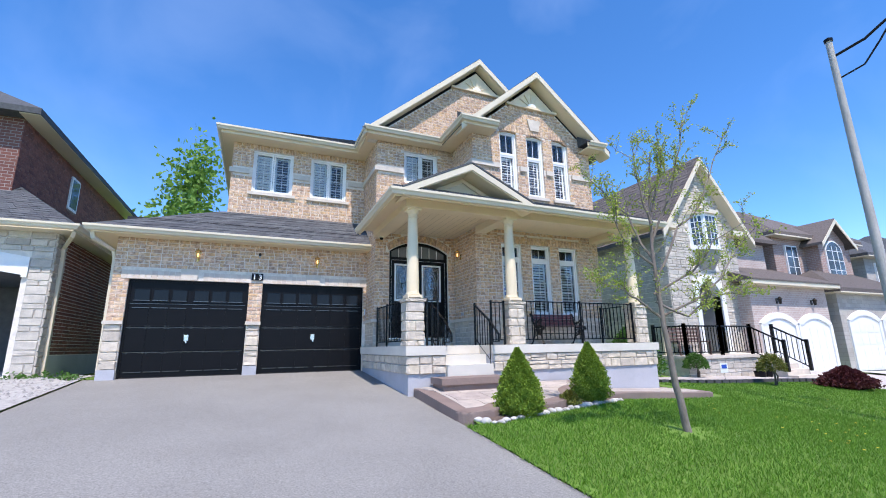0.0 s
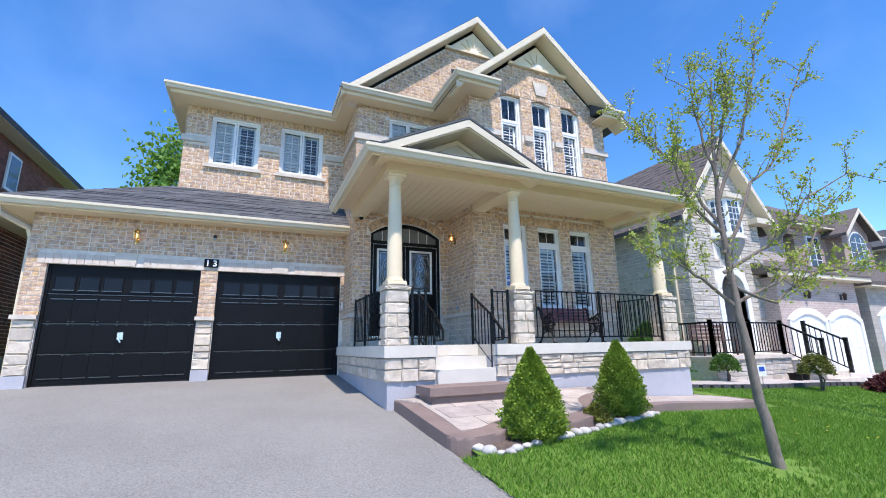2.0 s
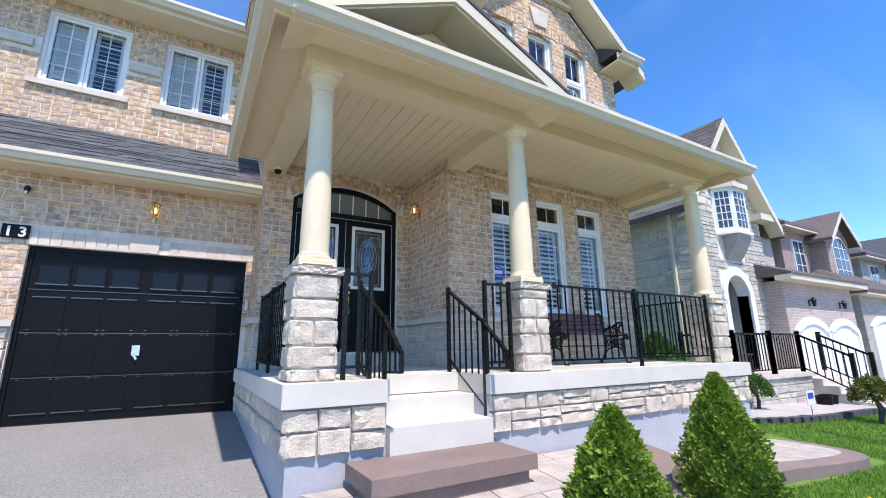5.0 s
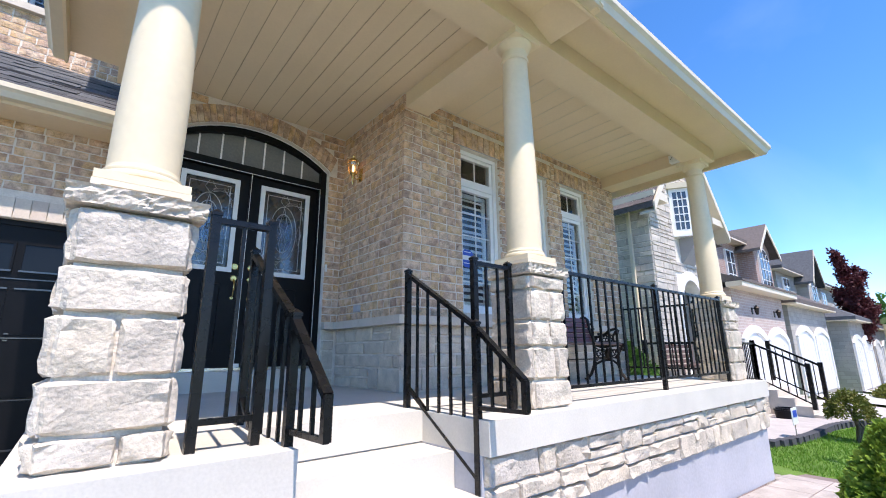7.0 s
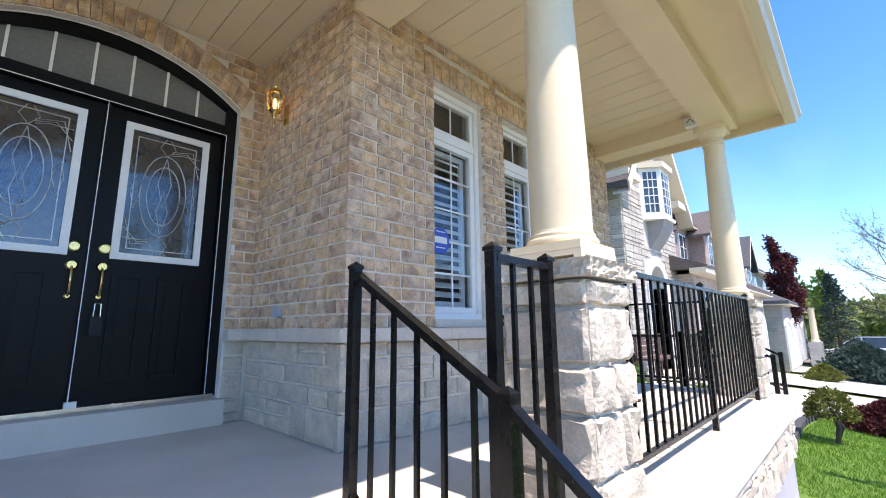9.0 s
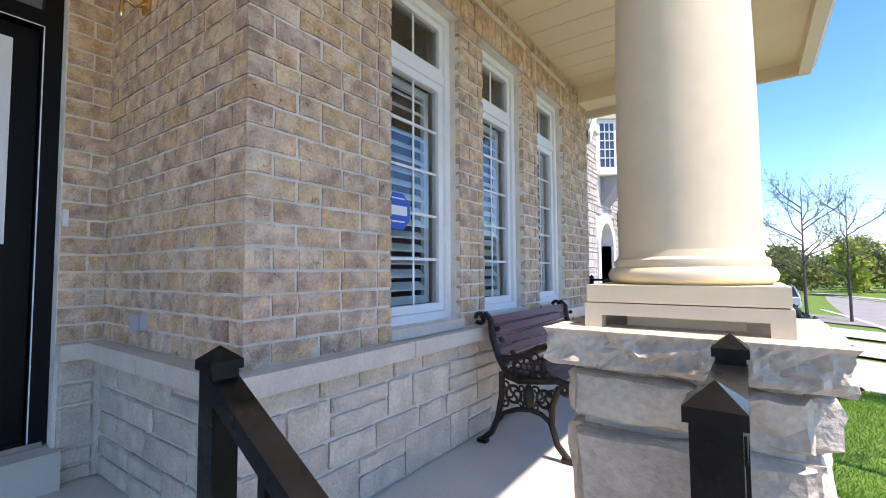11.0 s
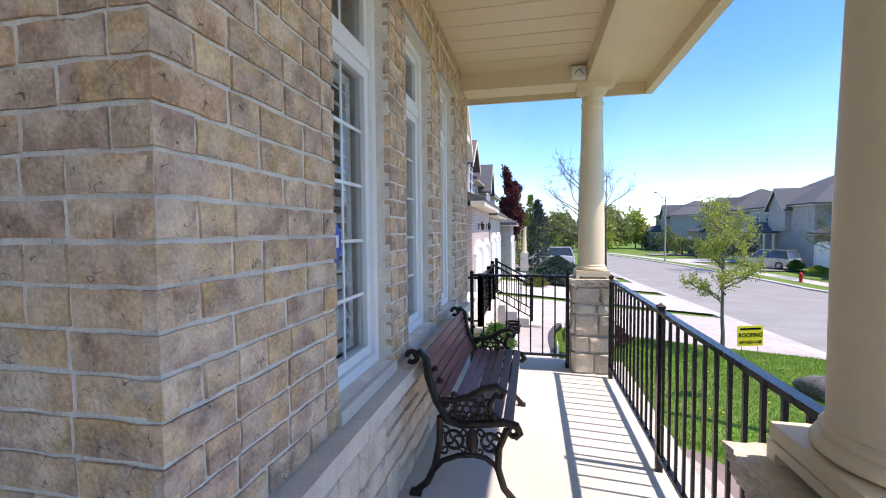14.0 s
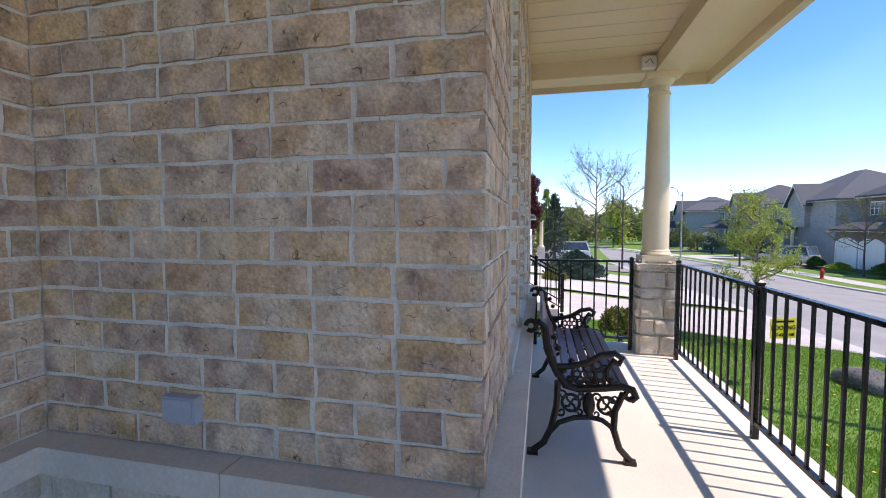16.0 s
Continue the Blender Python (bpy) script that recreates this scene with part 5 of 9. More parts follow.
for holes_top, wins, wy, wl in ((WIN_LOW_Z[1], WIN_LOW, BAY_Y, wall_bay), (WIN_UPL_Z[1], WIN_UPL, UP_Y, wall_upper), (WIN_MID[3], (WIN_MID[:2],), DOOR_Y, wall_door), (WIN_UPR_Z[1], WIN_UPR, BAY_Y, wall_bay)):
    for a, b in wins:
        n = int((b - a + 0.2) / 0.082)
        for k in range(n):
            u = a - 0.1 + (b - a + 0.2) * k / n
            part("soldier_brick", box(bmn(), u + 0.004, u + (b - a + 0.2) / n - 0.004, wy - 0.010, wy + 0.02, holes_top + 0.005, holes_top + 0.2), BRICK, wl)
for a, b in WIN_LOW:
    part("lintel", box(bmn(), a - 0.03, b + 0.03, BAY_Y - 0.006, BAY_Y + 0.1, WIN_LOW_Z[1] + 0.001, WIN_LOW_Z[1] + 0.012), PARGE, wall_bay, "painted steel lintel")

# ---- brickwork ----
def soldier_zones(wins, top, h=0.2):
    return [(a - 0.1, b + 0.1, top, top + h) for a, b in wins]


belt_zone = lambda x0, x1: (x0, x1, *BZ)
# what the soldier arch leaves of each course beside it
arch_zones = []
for k in range(40):
    zc = LEDGE_Z + 0.006 + COURSE * k + (COURSE - JOINT) / 2
    if zc > DOOR_SPRING - 0.03:
        inside = [p[0] for p in outer if p[1] > zc - COURSE / 2] or [(DOOR_X[0] + DOOR_X[1]) / 2]
        arch_zones.append((min(inside) - 0.012, max(inside) + 0.012, zc, zc))
lay_bricks(wall_return, facing("x", CORNER_X), -DOOR_Y + 0.006, -BAY_Y - 0.0, LEDGE_Z + 0.006, CEIL_Z, singles=lambda u, z: z < 3.6)
lay_bricks(wall_return, facing("x", CORNER_X), -DOOR_Y + 0.006, -BAY_Y, CEIL_Z + 0.1, UPSOF_Z, holes=[belt_zone(-20, 0)])
lay_bricks(wall_bay, facing("y", BAY_Y), CORNER_X - 0.004, BAY_X1, LEDGE_Z + 0.006, CEIL_Z, holes=bay_holes[:3] + soldier_zones(WIN_LOW, WIN_LOW_Z[1]), singles=lambda u, z: z < 3.84 and u < 7.6)
lay_bricks(wall_bay, facing("y", BAY_Y), CORNER_X - 0.004, BAY_X1, 4.9, UPSOF_Z + 0.44, holes=bay_holes[3:] + soldier_zones(WIN_UPR, WIN_UPR_Z[1]) + [belt_zone(-20, 20)])
lay_bricks(wall_door, facing("y", DOOR_Y), PROJ_X, CORNER_X - 0.003, LEDGE_Z + 0.006, CEIL_Z, holes=[(DOOR_X[0] - 0.005, DOOR_X[1] + 0.005, 1.3, DOOR_SPRING), (DOOR_X[0] - 0.02, DOOR_X[1] + 0.02, DOOR_SPRING, DOOR_SPRING)] + arch_zones, singles=lambda u, z: u > 4.5)
lay_bricks(wall_door, facing("y", DOOR_Y), PROJ_X, CORNER_X - 0.003, 4.6, UPSOF_Z, holes=[WIN_MID, belt_zone(-20, 20)] + soldier_zones((WIN_MID[:2],), WIN_MID[3]))
lay_bricks(wall_return_left, facing("x", PROJ_X), -UP_Y, -DOOR_Y - 0.002, LEDGE_Z + 0.006, UPSOF_Z, holes=[belt_zone(-20, 0)])
lay_bricks(wall_garage, facing("y", GAR_Y), GAR_X0, PROJ_X - 0.002, 2.005, 3.86, holes=garage_holes + [(a - 0.15, b + 0.15, GAR_TOP, GAR_TOP + 0.195) for a, b in GARAGE_DOORS], singles=lambda u, z: z > 3.0)
lay_bricks(wall_side_left, facing("x", GAR_X0), -18.0, -GAR_Y - 0.002, 2.005, 3.86)
lay_bricks(wall_upper, facing("y", UP_Y), UP_X0, PROJ_X - 0.002, 4.6, UPSOF_Z, holes=up_holes + [belt_zone(-20, 20)] + soldier_zones(WIN_UPL, WIN_UPL_Z[1]), singles=lambda u, z: z > 4.8)
lay_bricks(wall_upper_side, facing("x", UP_X0), -18.0, -UP_Y, 4.3, UPSOF_Z, singles=None)
lay_bricks(wall_gable_front, facing("y", BAY_Y), 3, 10, 7.195, g2_top, span=lambda z: (G2_X - (g2_top - z - 0.05) / G2_S, G2_X + (g2_top - z - 0.05) / G2_S))
lay_bricks(wall_gable_rear, facing("y", DOOR_Y), 2, 10, 6.95, g1_top, span=lambda z: (G1_X - (g1_top - z - 0.05) / G1_S, G1_X + (g1_top - z - 0.05) / G1_S))
# ---- railings ----
def rail_run(th, p, q, bottom=0.10, top=0.9, spacing=0.115, base=None, ends=(True, True), mid=None):
    """A level run of railing from p to q (x, y), standing on the slab."""
    z = base if base is not None else FLOOR_Z
    p, q = Vector((*p, 0)), Vector((*q, 0))
    d = (q - p).length
    part("top_rail", bar(bmn(), (p.x, p.y, z + top), (q.x, q.y, z + top), 0.038, 0.022), IRON, th)
    part("bottom_rail", bar(bmn(), (p.x, p.y, z + bottom), (q.x, q.y, z + bottom), 0.028, 0.022), IRON, th)
    n = max(2, int(round(d / spacing)))
    for k in range(1, n):
        c = p.lerp(q, k / n)
        part("baluster", bar(bmn(), (c.x, c.y, z + bottom), (c.x, c.y, z + top), 0.014), IRON, th)
    posts = [p] * ends[0] + [q] * ends[1] + ([p.lerp(q, mid)] if mid else [])
    for c in posts:
        post(th, c.x, c.y, z, z + top + 0.02)


def post(th, x, y, z0, z1, w=0.034):
    po = part("post", bar(bmn(), (x, y, z0), (x, y, z1), w), IRON, th)
    b = bmn()
    box(b, x - w * 0.62, x + w * 0.62, y - w * 0.62, y + w * 0.62, z1, z1 + 0.012)
    h = w * 0.62
    v = [b.verts.new((x + i * h, y + j * h, z1 + 0.012)) for i, j in ((-1, -1), (1, -1), (1, 1), (-1, 1))]
    t = b.verts.new((x, y, z1 + 0.03))
    for i in range(4):
        b.faces.new((v[i], v[(i + 1) % 4], t))
    part("post_cap", b, IRON, po)


RY = 7.72
front_rail = group_thing("porch_railing", "black metal porch railing with slim square balusters", "railing", "porch railings", loc=(6.7, RY, FLOOR_Z))
rail_run(front_rail, (5.12, RY), (8.21, RY), mid=0.5)
right_rail = group_thing("porch_railing", "short black metal railing at the porch end", "railing", "porch railings", loc=(8.5, 8.5, FLOOR_Z))
rail_run(right_rail, (8.46, 8.08), (8.46, 9.02), bottom=0.12)
left_rail = group_thing("porch_railing", "black metal railing along the driveway side of the porch", "railing", "porch railings", loc=(2.64, 9.2, FLOOR_Z))
rail_run(left_rail, (2.64, 8.04), (2.64, 10.3), mid=0.62)
for xs, sgn in ((4.26, 1), (3.26, -1)):
    th = group_thing("stair_railing", "black metal stair handrail stepping down beside the steps", "railing", "stair railings", loc=(xs, 7.6, 0.9))
    top = [(8.26, 2.225), (7.61, 1.845), (7.28, 1.575)]
    part("handrail", bar(bmn(), (xs, top[0][0], top[0][1]), (xs, top[1][0], top[1][1]), 0.036, 0.024), IRON, th)
    part("handrail", bar(bmn(), (xs, top[1][0], top[1][1]), (xs, top[2][0], top[2][1]), 0.036, 0.024), IRON, th)
    part("end_drop", bar(bmn(), (xs, 7.28, 1.58), (xs, 7.28, 1.43), 0.03), IRON, th)
    part("end_foot", bar(bmn(), (xs, 7.27, 1.435), (xs, 7.61, 1.425), 0.02), IRON, th)
    post(th, xs, 8.26, FLOOR_Z, 2.24)
    post(th, xs, 7.61, 0.84, 1.86)
    part("lower_rail", bar(bmn(), (xs, 8.26, 1.50), (xs, 7.61, 1.08), 0.026, 0.018), IRON, th)
    for k in range(1, 6):
        s = k / 6
        y = 8.26 + (7.61 - 8.26) * s
        part("baluster", bar(bmn(), (xs, y, 1.50 - 0.42 * s), (xs, y, 2.22 - 0.38 * s), 0.014), IRON, th)
    for k in (1, 2):
        y = 7.61 - 0.11 * k
        part("baluster", bar(bmn(), (xs, y, 1.43), (xs, y, 1.845 - 0.27 * k / 3), 0.014), IRON, th)
    for z in (0.95, 1.12):
        part("bracket", bar(bmn(), (xs, 7.605, z), (xs + sgn * 0.05, 7.58, z), 0.02), IRON, th)
    part("lower_rail_link", bar(bmn(), (xs, 7.61, 1.08), (xs, 7.61, 1.43), 0.016), IRON, th)
    sx = 4.36 if sgn > 0 else 3.17
    ex = 4.66 if sgn > 0 else 2.95
    sh = group_thing("porch_railing", "narrow black metal railing panel between steps and pier", "railing", "porch railings", loc=(sx, RY, FLOOR_Z))
    rail_run(sh, (sx, RY), (ex, RY), top=0.86, spacing=0.1)

# ---- bench ----
SLAT = material("red_brown_slat", None, 0.42, var=0.22, scale=3, fine=40, bump=0.12, streak=(0.6, 8, 8), palette=[(0.17, 0.042, 0.035), (0.21, 0.054, 0.044), (0.14, 0.036, 0.032)], coat=0.15)
SLATGREY = material("weathered_slat", None, 0.6, var=0.2, scale=3, fine=40, bump=0.15, streak=(0.6, 8, 8), palette=[(0.09, 0.045, 0.042), (0.2, 0.135, 0.11), (0.11, 0.062, 0.055)])
CAST = material("bronze_cast_iron", (0.035, 0.026, 0.020), 0.42, metal=0.5, var=0.35, scale=18, fine=90, bump=0.3)


def ring(bm, c, r, tr, n=16):
    tube(bm, [(c[0], c[1] + r * math.cos(2 * math.pi * i / n), c[2] + r * math.sin(2 * math.pi * i / n)) for i in range(n + 1)], tr, 6)


def bench(x0, x1, yb, z):
    """yb: the line of the back's top; it faces -y."""
    th = group_thing("park_bench", "slatted red-brown bench with ornate cast iron ends", "bench", loc=((x0 + x1) / 2, yb - 0.3, z))
    side = [(0.0, 0.72), (-0.03, 0.74), (-0.06, 0.71), (-0.07, 0.62), (-0.11, 0.50), (-0.17, 0.40), (-0.24, 0.385), (-0.36, 0.40), (-0.455, 0.415), (-0.51, 0.40), (-0.525, 0.365), (-0.50, 0.345)]
    for x in (x0, x1):
        e = part("iron_end", tube(bmn(), [(x, yb + a, z + h) for a, h in side], 0.021, 8), CAST, th, "dark cast iron end with rosettes and scrolls", smooth=True)
        part("scroll", tube(bmn(), [(x, yb + 0.015 + 0.028 * math.cos(t), z + 0.715 + 0.028 * math.sin(t)) for t in np.linspace(0, 5.5, 12)], 0.014, 6), CAST, e, smooth=True)
        part("front_scroll", tube(bmn(), [(x, yb - 0.50 + 0.026 * math.cos(t), z + 0.372 + 0.026 * math.sin(t)) for t in np.linspace(0, 6, 12)], 0.014, 6), CAST, e, smooth=True)
        arm = [(-0.12, 0.50), (-0.20, 0.505), (-0.28, 0.53), (-0.35, 0.575), (-0.42, 0.59), (-0.455, 0.565), (-0.44, 0.535), (-0.415, 0.545)]
        part("armrest", tube(bmn(), [(x, yb + a, z + h) for a, h in arm], 0.017, 8), CAST, e, smooth=True)
        part("arm_stem", tube(bmn(), [(x, yb - 0.42, z + 0.56), (x, yb - 0.38, z + 0.50), (x, yb - 0.385, z + 0.45), (x, yb - 0.43, z + 0.41)], 0.014, 6), CAST, e, smooth=True)
        b = bmn()
        ring(b, (x, yb - 0.265, z + 0.465), 0.062, 0.009)
        for k in range(6):
            a = math.pi * k / 3
            ring(b, (x, yb - 0.265 + 0.036 * math.cos(a), z + 0.465 + 0.036 * math.sin(a)), 0.018, 0.006, 10)
        part("rosette", b, CAST, e, smooth=True)
        b = bmn()
        for cy, cz, r in ((-0.33, 0.52, 0.022), (-0.37, 0.50, 0.02), (-0.345, 0.465, 0.022), (-0.355, 0.425, 0.018)):
            ring(b, (x, yb + cy, z + cz), r, 0.007, 10)
        part("tracery", b, CAST, e, smooth=True)
        part("back_leg", tube(bmn(), [(x, yb - 0.13, z + 0.42), (x, yb - 0.125, z + 0.28), (x, yb - 0.10, z + 0.16), (x, yb - 0.06, z + 0.07), (x, yb + 0.0, z + 0.018)], 0.018, 8), CAST, e, smooth=True)
        part("front_leg", tube(bmn(), [(x, yb - 0.465, z + 0.38), (x, yb - 0.425, z + 0.28), (x, yb - 0.42, z + 0.18), (x, yb - 0.45, z + 0.08), (x, yb - 0.505, z + 0.018)], 0.018, 8), CAST, e, smooth=True)
        part("arch_brace", tube(bmn(), [(x, yb - 0.09, z + 0.13), (x, yb - 0.14, z + 0.19), (x, yb - 0.22, z + 0.225), (x, yb - 0.30, z + 0.235), (x, yb - 0.36, z + 0.225), (x, yb - 0.41, z + 0.19), (x, yb - 0.44, z + 0.12)], 0.014, 8), CAST, e, smooth=True)
        b = bmn()
        for cy in (-0.2, -0.385):
            ring(b, (x, yb + cy, z + 0.305), 0.046, 0.009)
            for k in range(4):
                a = math.pi * k / 2 + 0.6
                tube(b, [(x, yb + cy, z + 0.305), (x, yb + cy + 0.02 * math.cos(a), z + 0.305 + 0.025 * math.sin(a)), (x, yb + cy + 0.04 * math.cos(a + 0.4), z + 0.305 + 0.04 * math.sin(a + 0.4))], 0.007, 5)
        lathe(b, [(0.012, z + 0.245), (0.03, z + 0.27), (0.034, z + 0.31), (0.025, z + 0.35), (0.01, z + 0.37)], x, yb - 0.292, 10)
        part("scrollwork", b, CAST, e, smooth=True)
        for cy, cz, r0, turn in ((-0.155, 0.345, 0.03, 1), (-0.245, 0.345, 0.026, -1), (-0.335, 0.345, 0.026, 1), (-0.42, 0.345, 0.028, -1), (-0.15, 0.25, 0.026, -1), (-0.245, 0.255, 0.022, 1), (-0.33, 0.255, 0.022, -1), (-0.41, 0.255, 0.026, 1)):
            part("leaf_scroll", tube(bmn(), [(x, yb + cy + r0 * (1 - t / 9) * math.cos(turn * t), z + cz + r0 * (1 - t / 9) * math.sin(turn * t)) for t in np.linspace(0, 6.6, 13)], 0.0075, 5, taper=0.005), CAST, e, smooth=True)
        for cy, cz in ((-0.19, 0.44), (-0.16, 0.48), (-0.2, 0.535), (-0.32, 0.43), (-0.4, 0.445), (-0.13, 0.6), (-0.105, 0.66)):
            part("boss", lathe(bmn(), [(0.004, z + cz - 0.016), (0.017, z + cz - 0.008), (0.017, z + cz + 0.008), (0.004, z + cz + 0.016)], x, yb + cy, 8), CAST, e, smooth=True)
        for fy in (-0.0, -0.505):
            part("foot", box(bmn(), x - 0.022, x + 0.022, yb + fy - 0.03, yb + fy + 0.03, z + 0.001, z + 0.022), CAST, e, bevel=0.005)
    backs = [(-0.045, 0.70), (-0.056, 0.64), (-0.068, 0.575), (-0.088, 0.515), (-0.115, 0.46)]
    for i, (a, h) in enumerate(backs):
        b = box(bmn(), x0 + 0.012, x1 - 0.012, -0.011, 0.011, -0.026, 0.026)
        bmesh.ops.bevel(b, geom=b.edges[:], offset=0.004, segments=1, affect="EDGES")
        b.transform(pose(0, yb + a, z + h, -(14 + 3 * i)))
        part("back_slat", b, SLAT, th)
    for i in range(6):
        b = box(bmn(), x0 + 0.012, x1 - 0.012, -0.025, 0.025, -0.011, 0.011)
        bmesh.ops.bevel(b, geom=b.edges[:], offset=0.004, segments=1, affect="EDGES")
        yy = -0.185 - 0.057 * i
        b.transform(pose(0, yb + yy, z + 0.418 + (0.01 if i > 2 else 0.0) - (0.012 if i == 5 else 0), 3 if i < 5 else 15))
        part("seat_slat", b, SLAT if i < 2 else SLATGREY, th)
    part("tie_rod", tube(bmn(), [(x0, yb - 0.29, z + 0.25), (x1, yb - 0.29, z + 0.25)], 0.008, 8), CAST, th)


bench(6.20, 7.44, 9.0, FLOOR_Z)


# ---- lanterns and small fittings ----
def wall_lantern(x, y, z, rz=0.0):
    th = group_thing("wall_lantern", "antique brass wall lantern with lit clear panes", "wall lamp", "wall lanterns", loc=(x, y, z))
    m = pose(x, y, z, 0, 0, rz)

    def put(name, b, mat, **k):
        b.transform(m)
        return part(name, b, mat, th, **k)
    put("backplate", box(bmn(), -0.03, 0.03, -0.012, 0.0, -0.10, 0.05), BRASS, bevel=0.004)
    put("arm", tube(bmn(), [(0, -0.01, -0.06), (0, -0.05, -0.09), (0, -0.09, -0.07), (0, -0.10, -0.03)], 0.008, 8), BRASS, smooth=True)
    put("tail", lathe(bmn(), [(0.004, -0.16), (0.012, -0.13), (0.006, -0.10), (0.02, -0.05), (0.045, -0.03)], 0, -0.10, 12), BRASS, smooth=True)
    b = bmn()
    for k in range(6):
        a = math.pi * k / 3
        bar(b, (0.042 * math.cos(a), -0.10 + 0.042 * math.sin(a), -0.03), (0.066 * math.cos(a), -0.10 + 0.066 * math.sin(a), 0.10), 0.006)
    put("cage", b, BRASS)
    g = put("glass", lathe(bmn(), [(0.040, -0.028), (0.063, 0.098)], 0, -0.10, 6), LAMPGLASS)
    g.visible_shadow = False
    put("roof", lathe(bmn(), [(0.075, 0.10), (0.055, 0.13), (0.02, 0.15), (0.008, 0.16), (0.012, 0.175), (0.003, 0.19)], 0, -0.10, 6), BRASS)
    put("bulb", lathe(bmn(), [(0.008, -0.02), (0.014, 0.02), (0.012, 0.05), (0.003, 0.07)], 0, -0.10, 10), BULB, smooth=True)


wall_lantern(-1.43, GAR_Y - 0.008, 3.50)
wall_lantern(1.27, GAR_Y - 0.008, 3.50)
wall_lantern(CORNER_X - 0.008, 9.93, 3.66, -90)
sens = group_thing("flood_sensor", "small bronze motion sensor under the garage eave", "sensor", loc=(-0.1, GAR_Y, 3.62))
part("base", lathe(bmn(), [(0.03, 3.60), (0.035, 3.64), (0.02, 3.67)], -0.1, GAR_Y - 0.035, 12), CAST, sens, smooth=True)
part("eye", lathe(bmn(), [(0.012, 3.55), (0.024, 3.57), (0.02, 3.60)], -0.1, GAR_Y - 0.045, 12), CHROME, sens, smooth=True)
dome = group_thing("dome_camera", "small dark dome camera under the porch beam", "security camera", loc=(2.69, 10.2, 4.0))
part("mount", lathe(bmn(), [(0.06, 4.089), (0.062, 4.065), (0.055, 4.05)], 2.69, 10.2, 20), GUTTER, dome, smooth=True)
part("lens_dome", lathe(bmn(), [(0.05, 4.05), (0.045, 4.02), (0.03, 4.002), (0.008, 3.996)], 2.69, 10.2, 20), BLACK, dome, smooth=True)
jb = group_thing("junction_box", "open grey junction box on the beam over the porch", "electrical box", loc=(8.3, 7.98, 4.11))
part("box", box(bmn(), 8.27, 8.348, 7.94, 8.06, 4.11, 4.21), WHITE, jb, bevel=0.004)
part("wires", tube(bmn(), [(8.268, 7.97, 4.14), (8.25, 8.0, 4.18), (8.268, 8.04, 4.15)], 0.004, 5), RUBBER, jb)
pl = group_thing("number_plaque", "dark house number plaque with white digits", "house number", loc=(-0.12, GAR_Y, 3.07))
part("plate", box(bmn(), -0.25, 0.01, GAR_Y - 0.045, GAR_Y - 0.03, 2.99, 3.16), BLACK, pl, bevel=0.004)
for ch, cx in (("1", -0.185), ("3", -0.055)):
    cu = bpy.data.curves.new("digit", "FONT")
    cu.body, cu.size, cu.align_x, cu.extrude, cu.offset = ch, 0.17, "CENTER", 0.004, 0.004
    tmp = bpy.data.objects.new("digit_src", cu)
    me = bpy.data.meshes.new_from_object(tmp)
    bpy.data.objects.remove(tmp)
    me.transform(pose(cx, GAR_Y - 0.047, 3.015, 90))
    me.materials.clear()
    me.materials.append(WHITEPAINT)
    d = new("digit", me)
    d.parent = pl
    d.matrix_parent_inverse = Matrix.Translation(-pl.location)
ob = group_thing("outlet_cover", "grey weatherproof outlet cover on the brick", "electrical box", loc=(CORNER_X, 9.9, 2.10))
part("cover", box(bmn(), CORNER_X - 0.035, CORNER_X - 0.006, 9.835, 9.935, 2.115, 2.185), PARGE, ob, bevel=0.004)
part("flap", box(bmn(), CORNER_X - 0.04, CORNER_X - 0.036, 9.84, 9.93, 2.12, 2.18), PARGE, ob)
sensor2 = group_thing("key_pad", "white garage keypad on the brick jamb", "keypad", loc=(2.54, GAR_Y, 2.2))
part("case", box(bmn(), 2.525, 2.56, GAR_Y - 0.03, GAR_Y - 0.006, 2.20, 2.34), WHITE, sensor2, bevel=0.004)
dec = group_thing("alarm_sticker", "blue octagonal alarm company sticker inside the window", "sticker", loc=(5.71, BAY_Y + 0.11, 2.55))
oc = [(5.67 + 0.105 * math.cos(math.pi / 8 + math.pi * i / 4), 2.68 + 0.105 * math.sin(math.pi / 8 + math.pi * i / 4)) for i in range(8)]
part("octagon", prism(bmn(), oc, "y", BAY_Y + 0.1005, BAY_Y + 0.1025), DECAL_BLUE, dec)
part("white_bar", box(bmn(), 5.60, 5.74, BAY_Y + 0.0985, BAY_Y + 0.1003, 2.66, 2.71), WHITEPAINT, dec)
part("white_bar", box(bmn(), 5.62, 5.72, BAY_Y + 0.0985, BAY_Y + 0.1003, 2.745, 2.752), WHITEPAINT, dec)
part("white_bar", box(bmn(), 5.62, 5.72, BAY_Y + 0.0985, BAY_Y + 0.1003, 2.622, 2.63), WHITEPAINT, dec)


def downspout(name, pts, label):
    th = group_thing(name, label, "downspout", loc=pts[-1])
    b = bmn()
    for p, q in zip(pts, pts[1:]):
        bar(b, p, q, 0.07, 0.055)
    part("pipe", b, GUTTER, th, bevel=0.006)
    return th


downspout("downspout", [(-3.42, 10.98, 3.86), (-3.40, 11.0, 3.72), (-3.10, 11.36, 3.55), (-3.075, 11.42, 3.4), (-3.075, 11.42, 0.9)], "cream aluminium downspout at the garage corner")
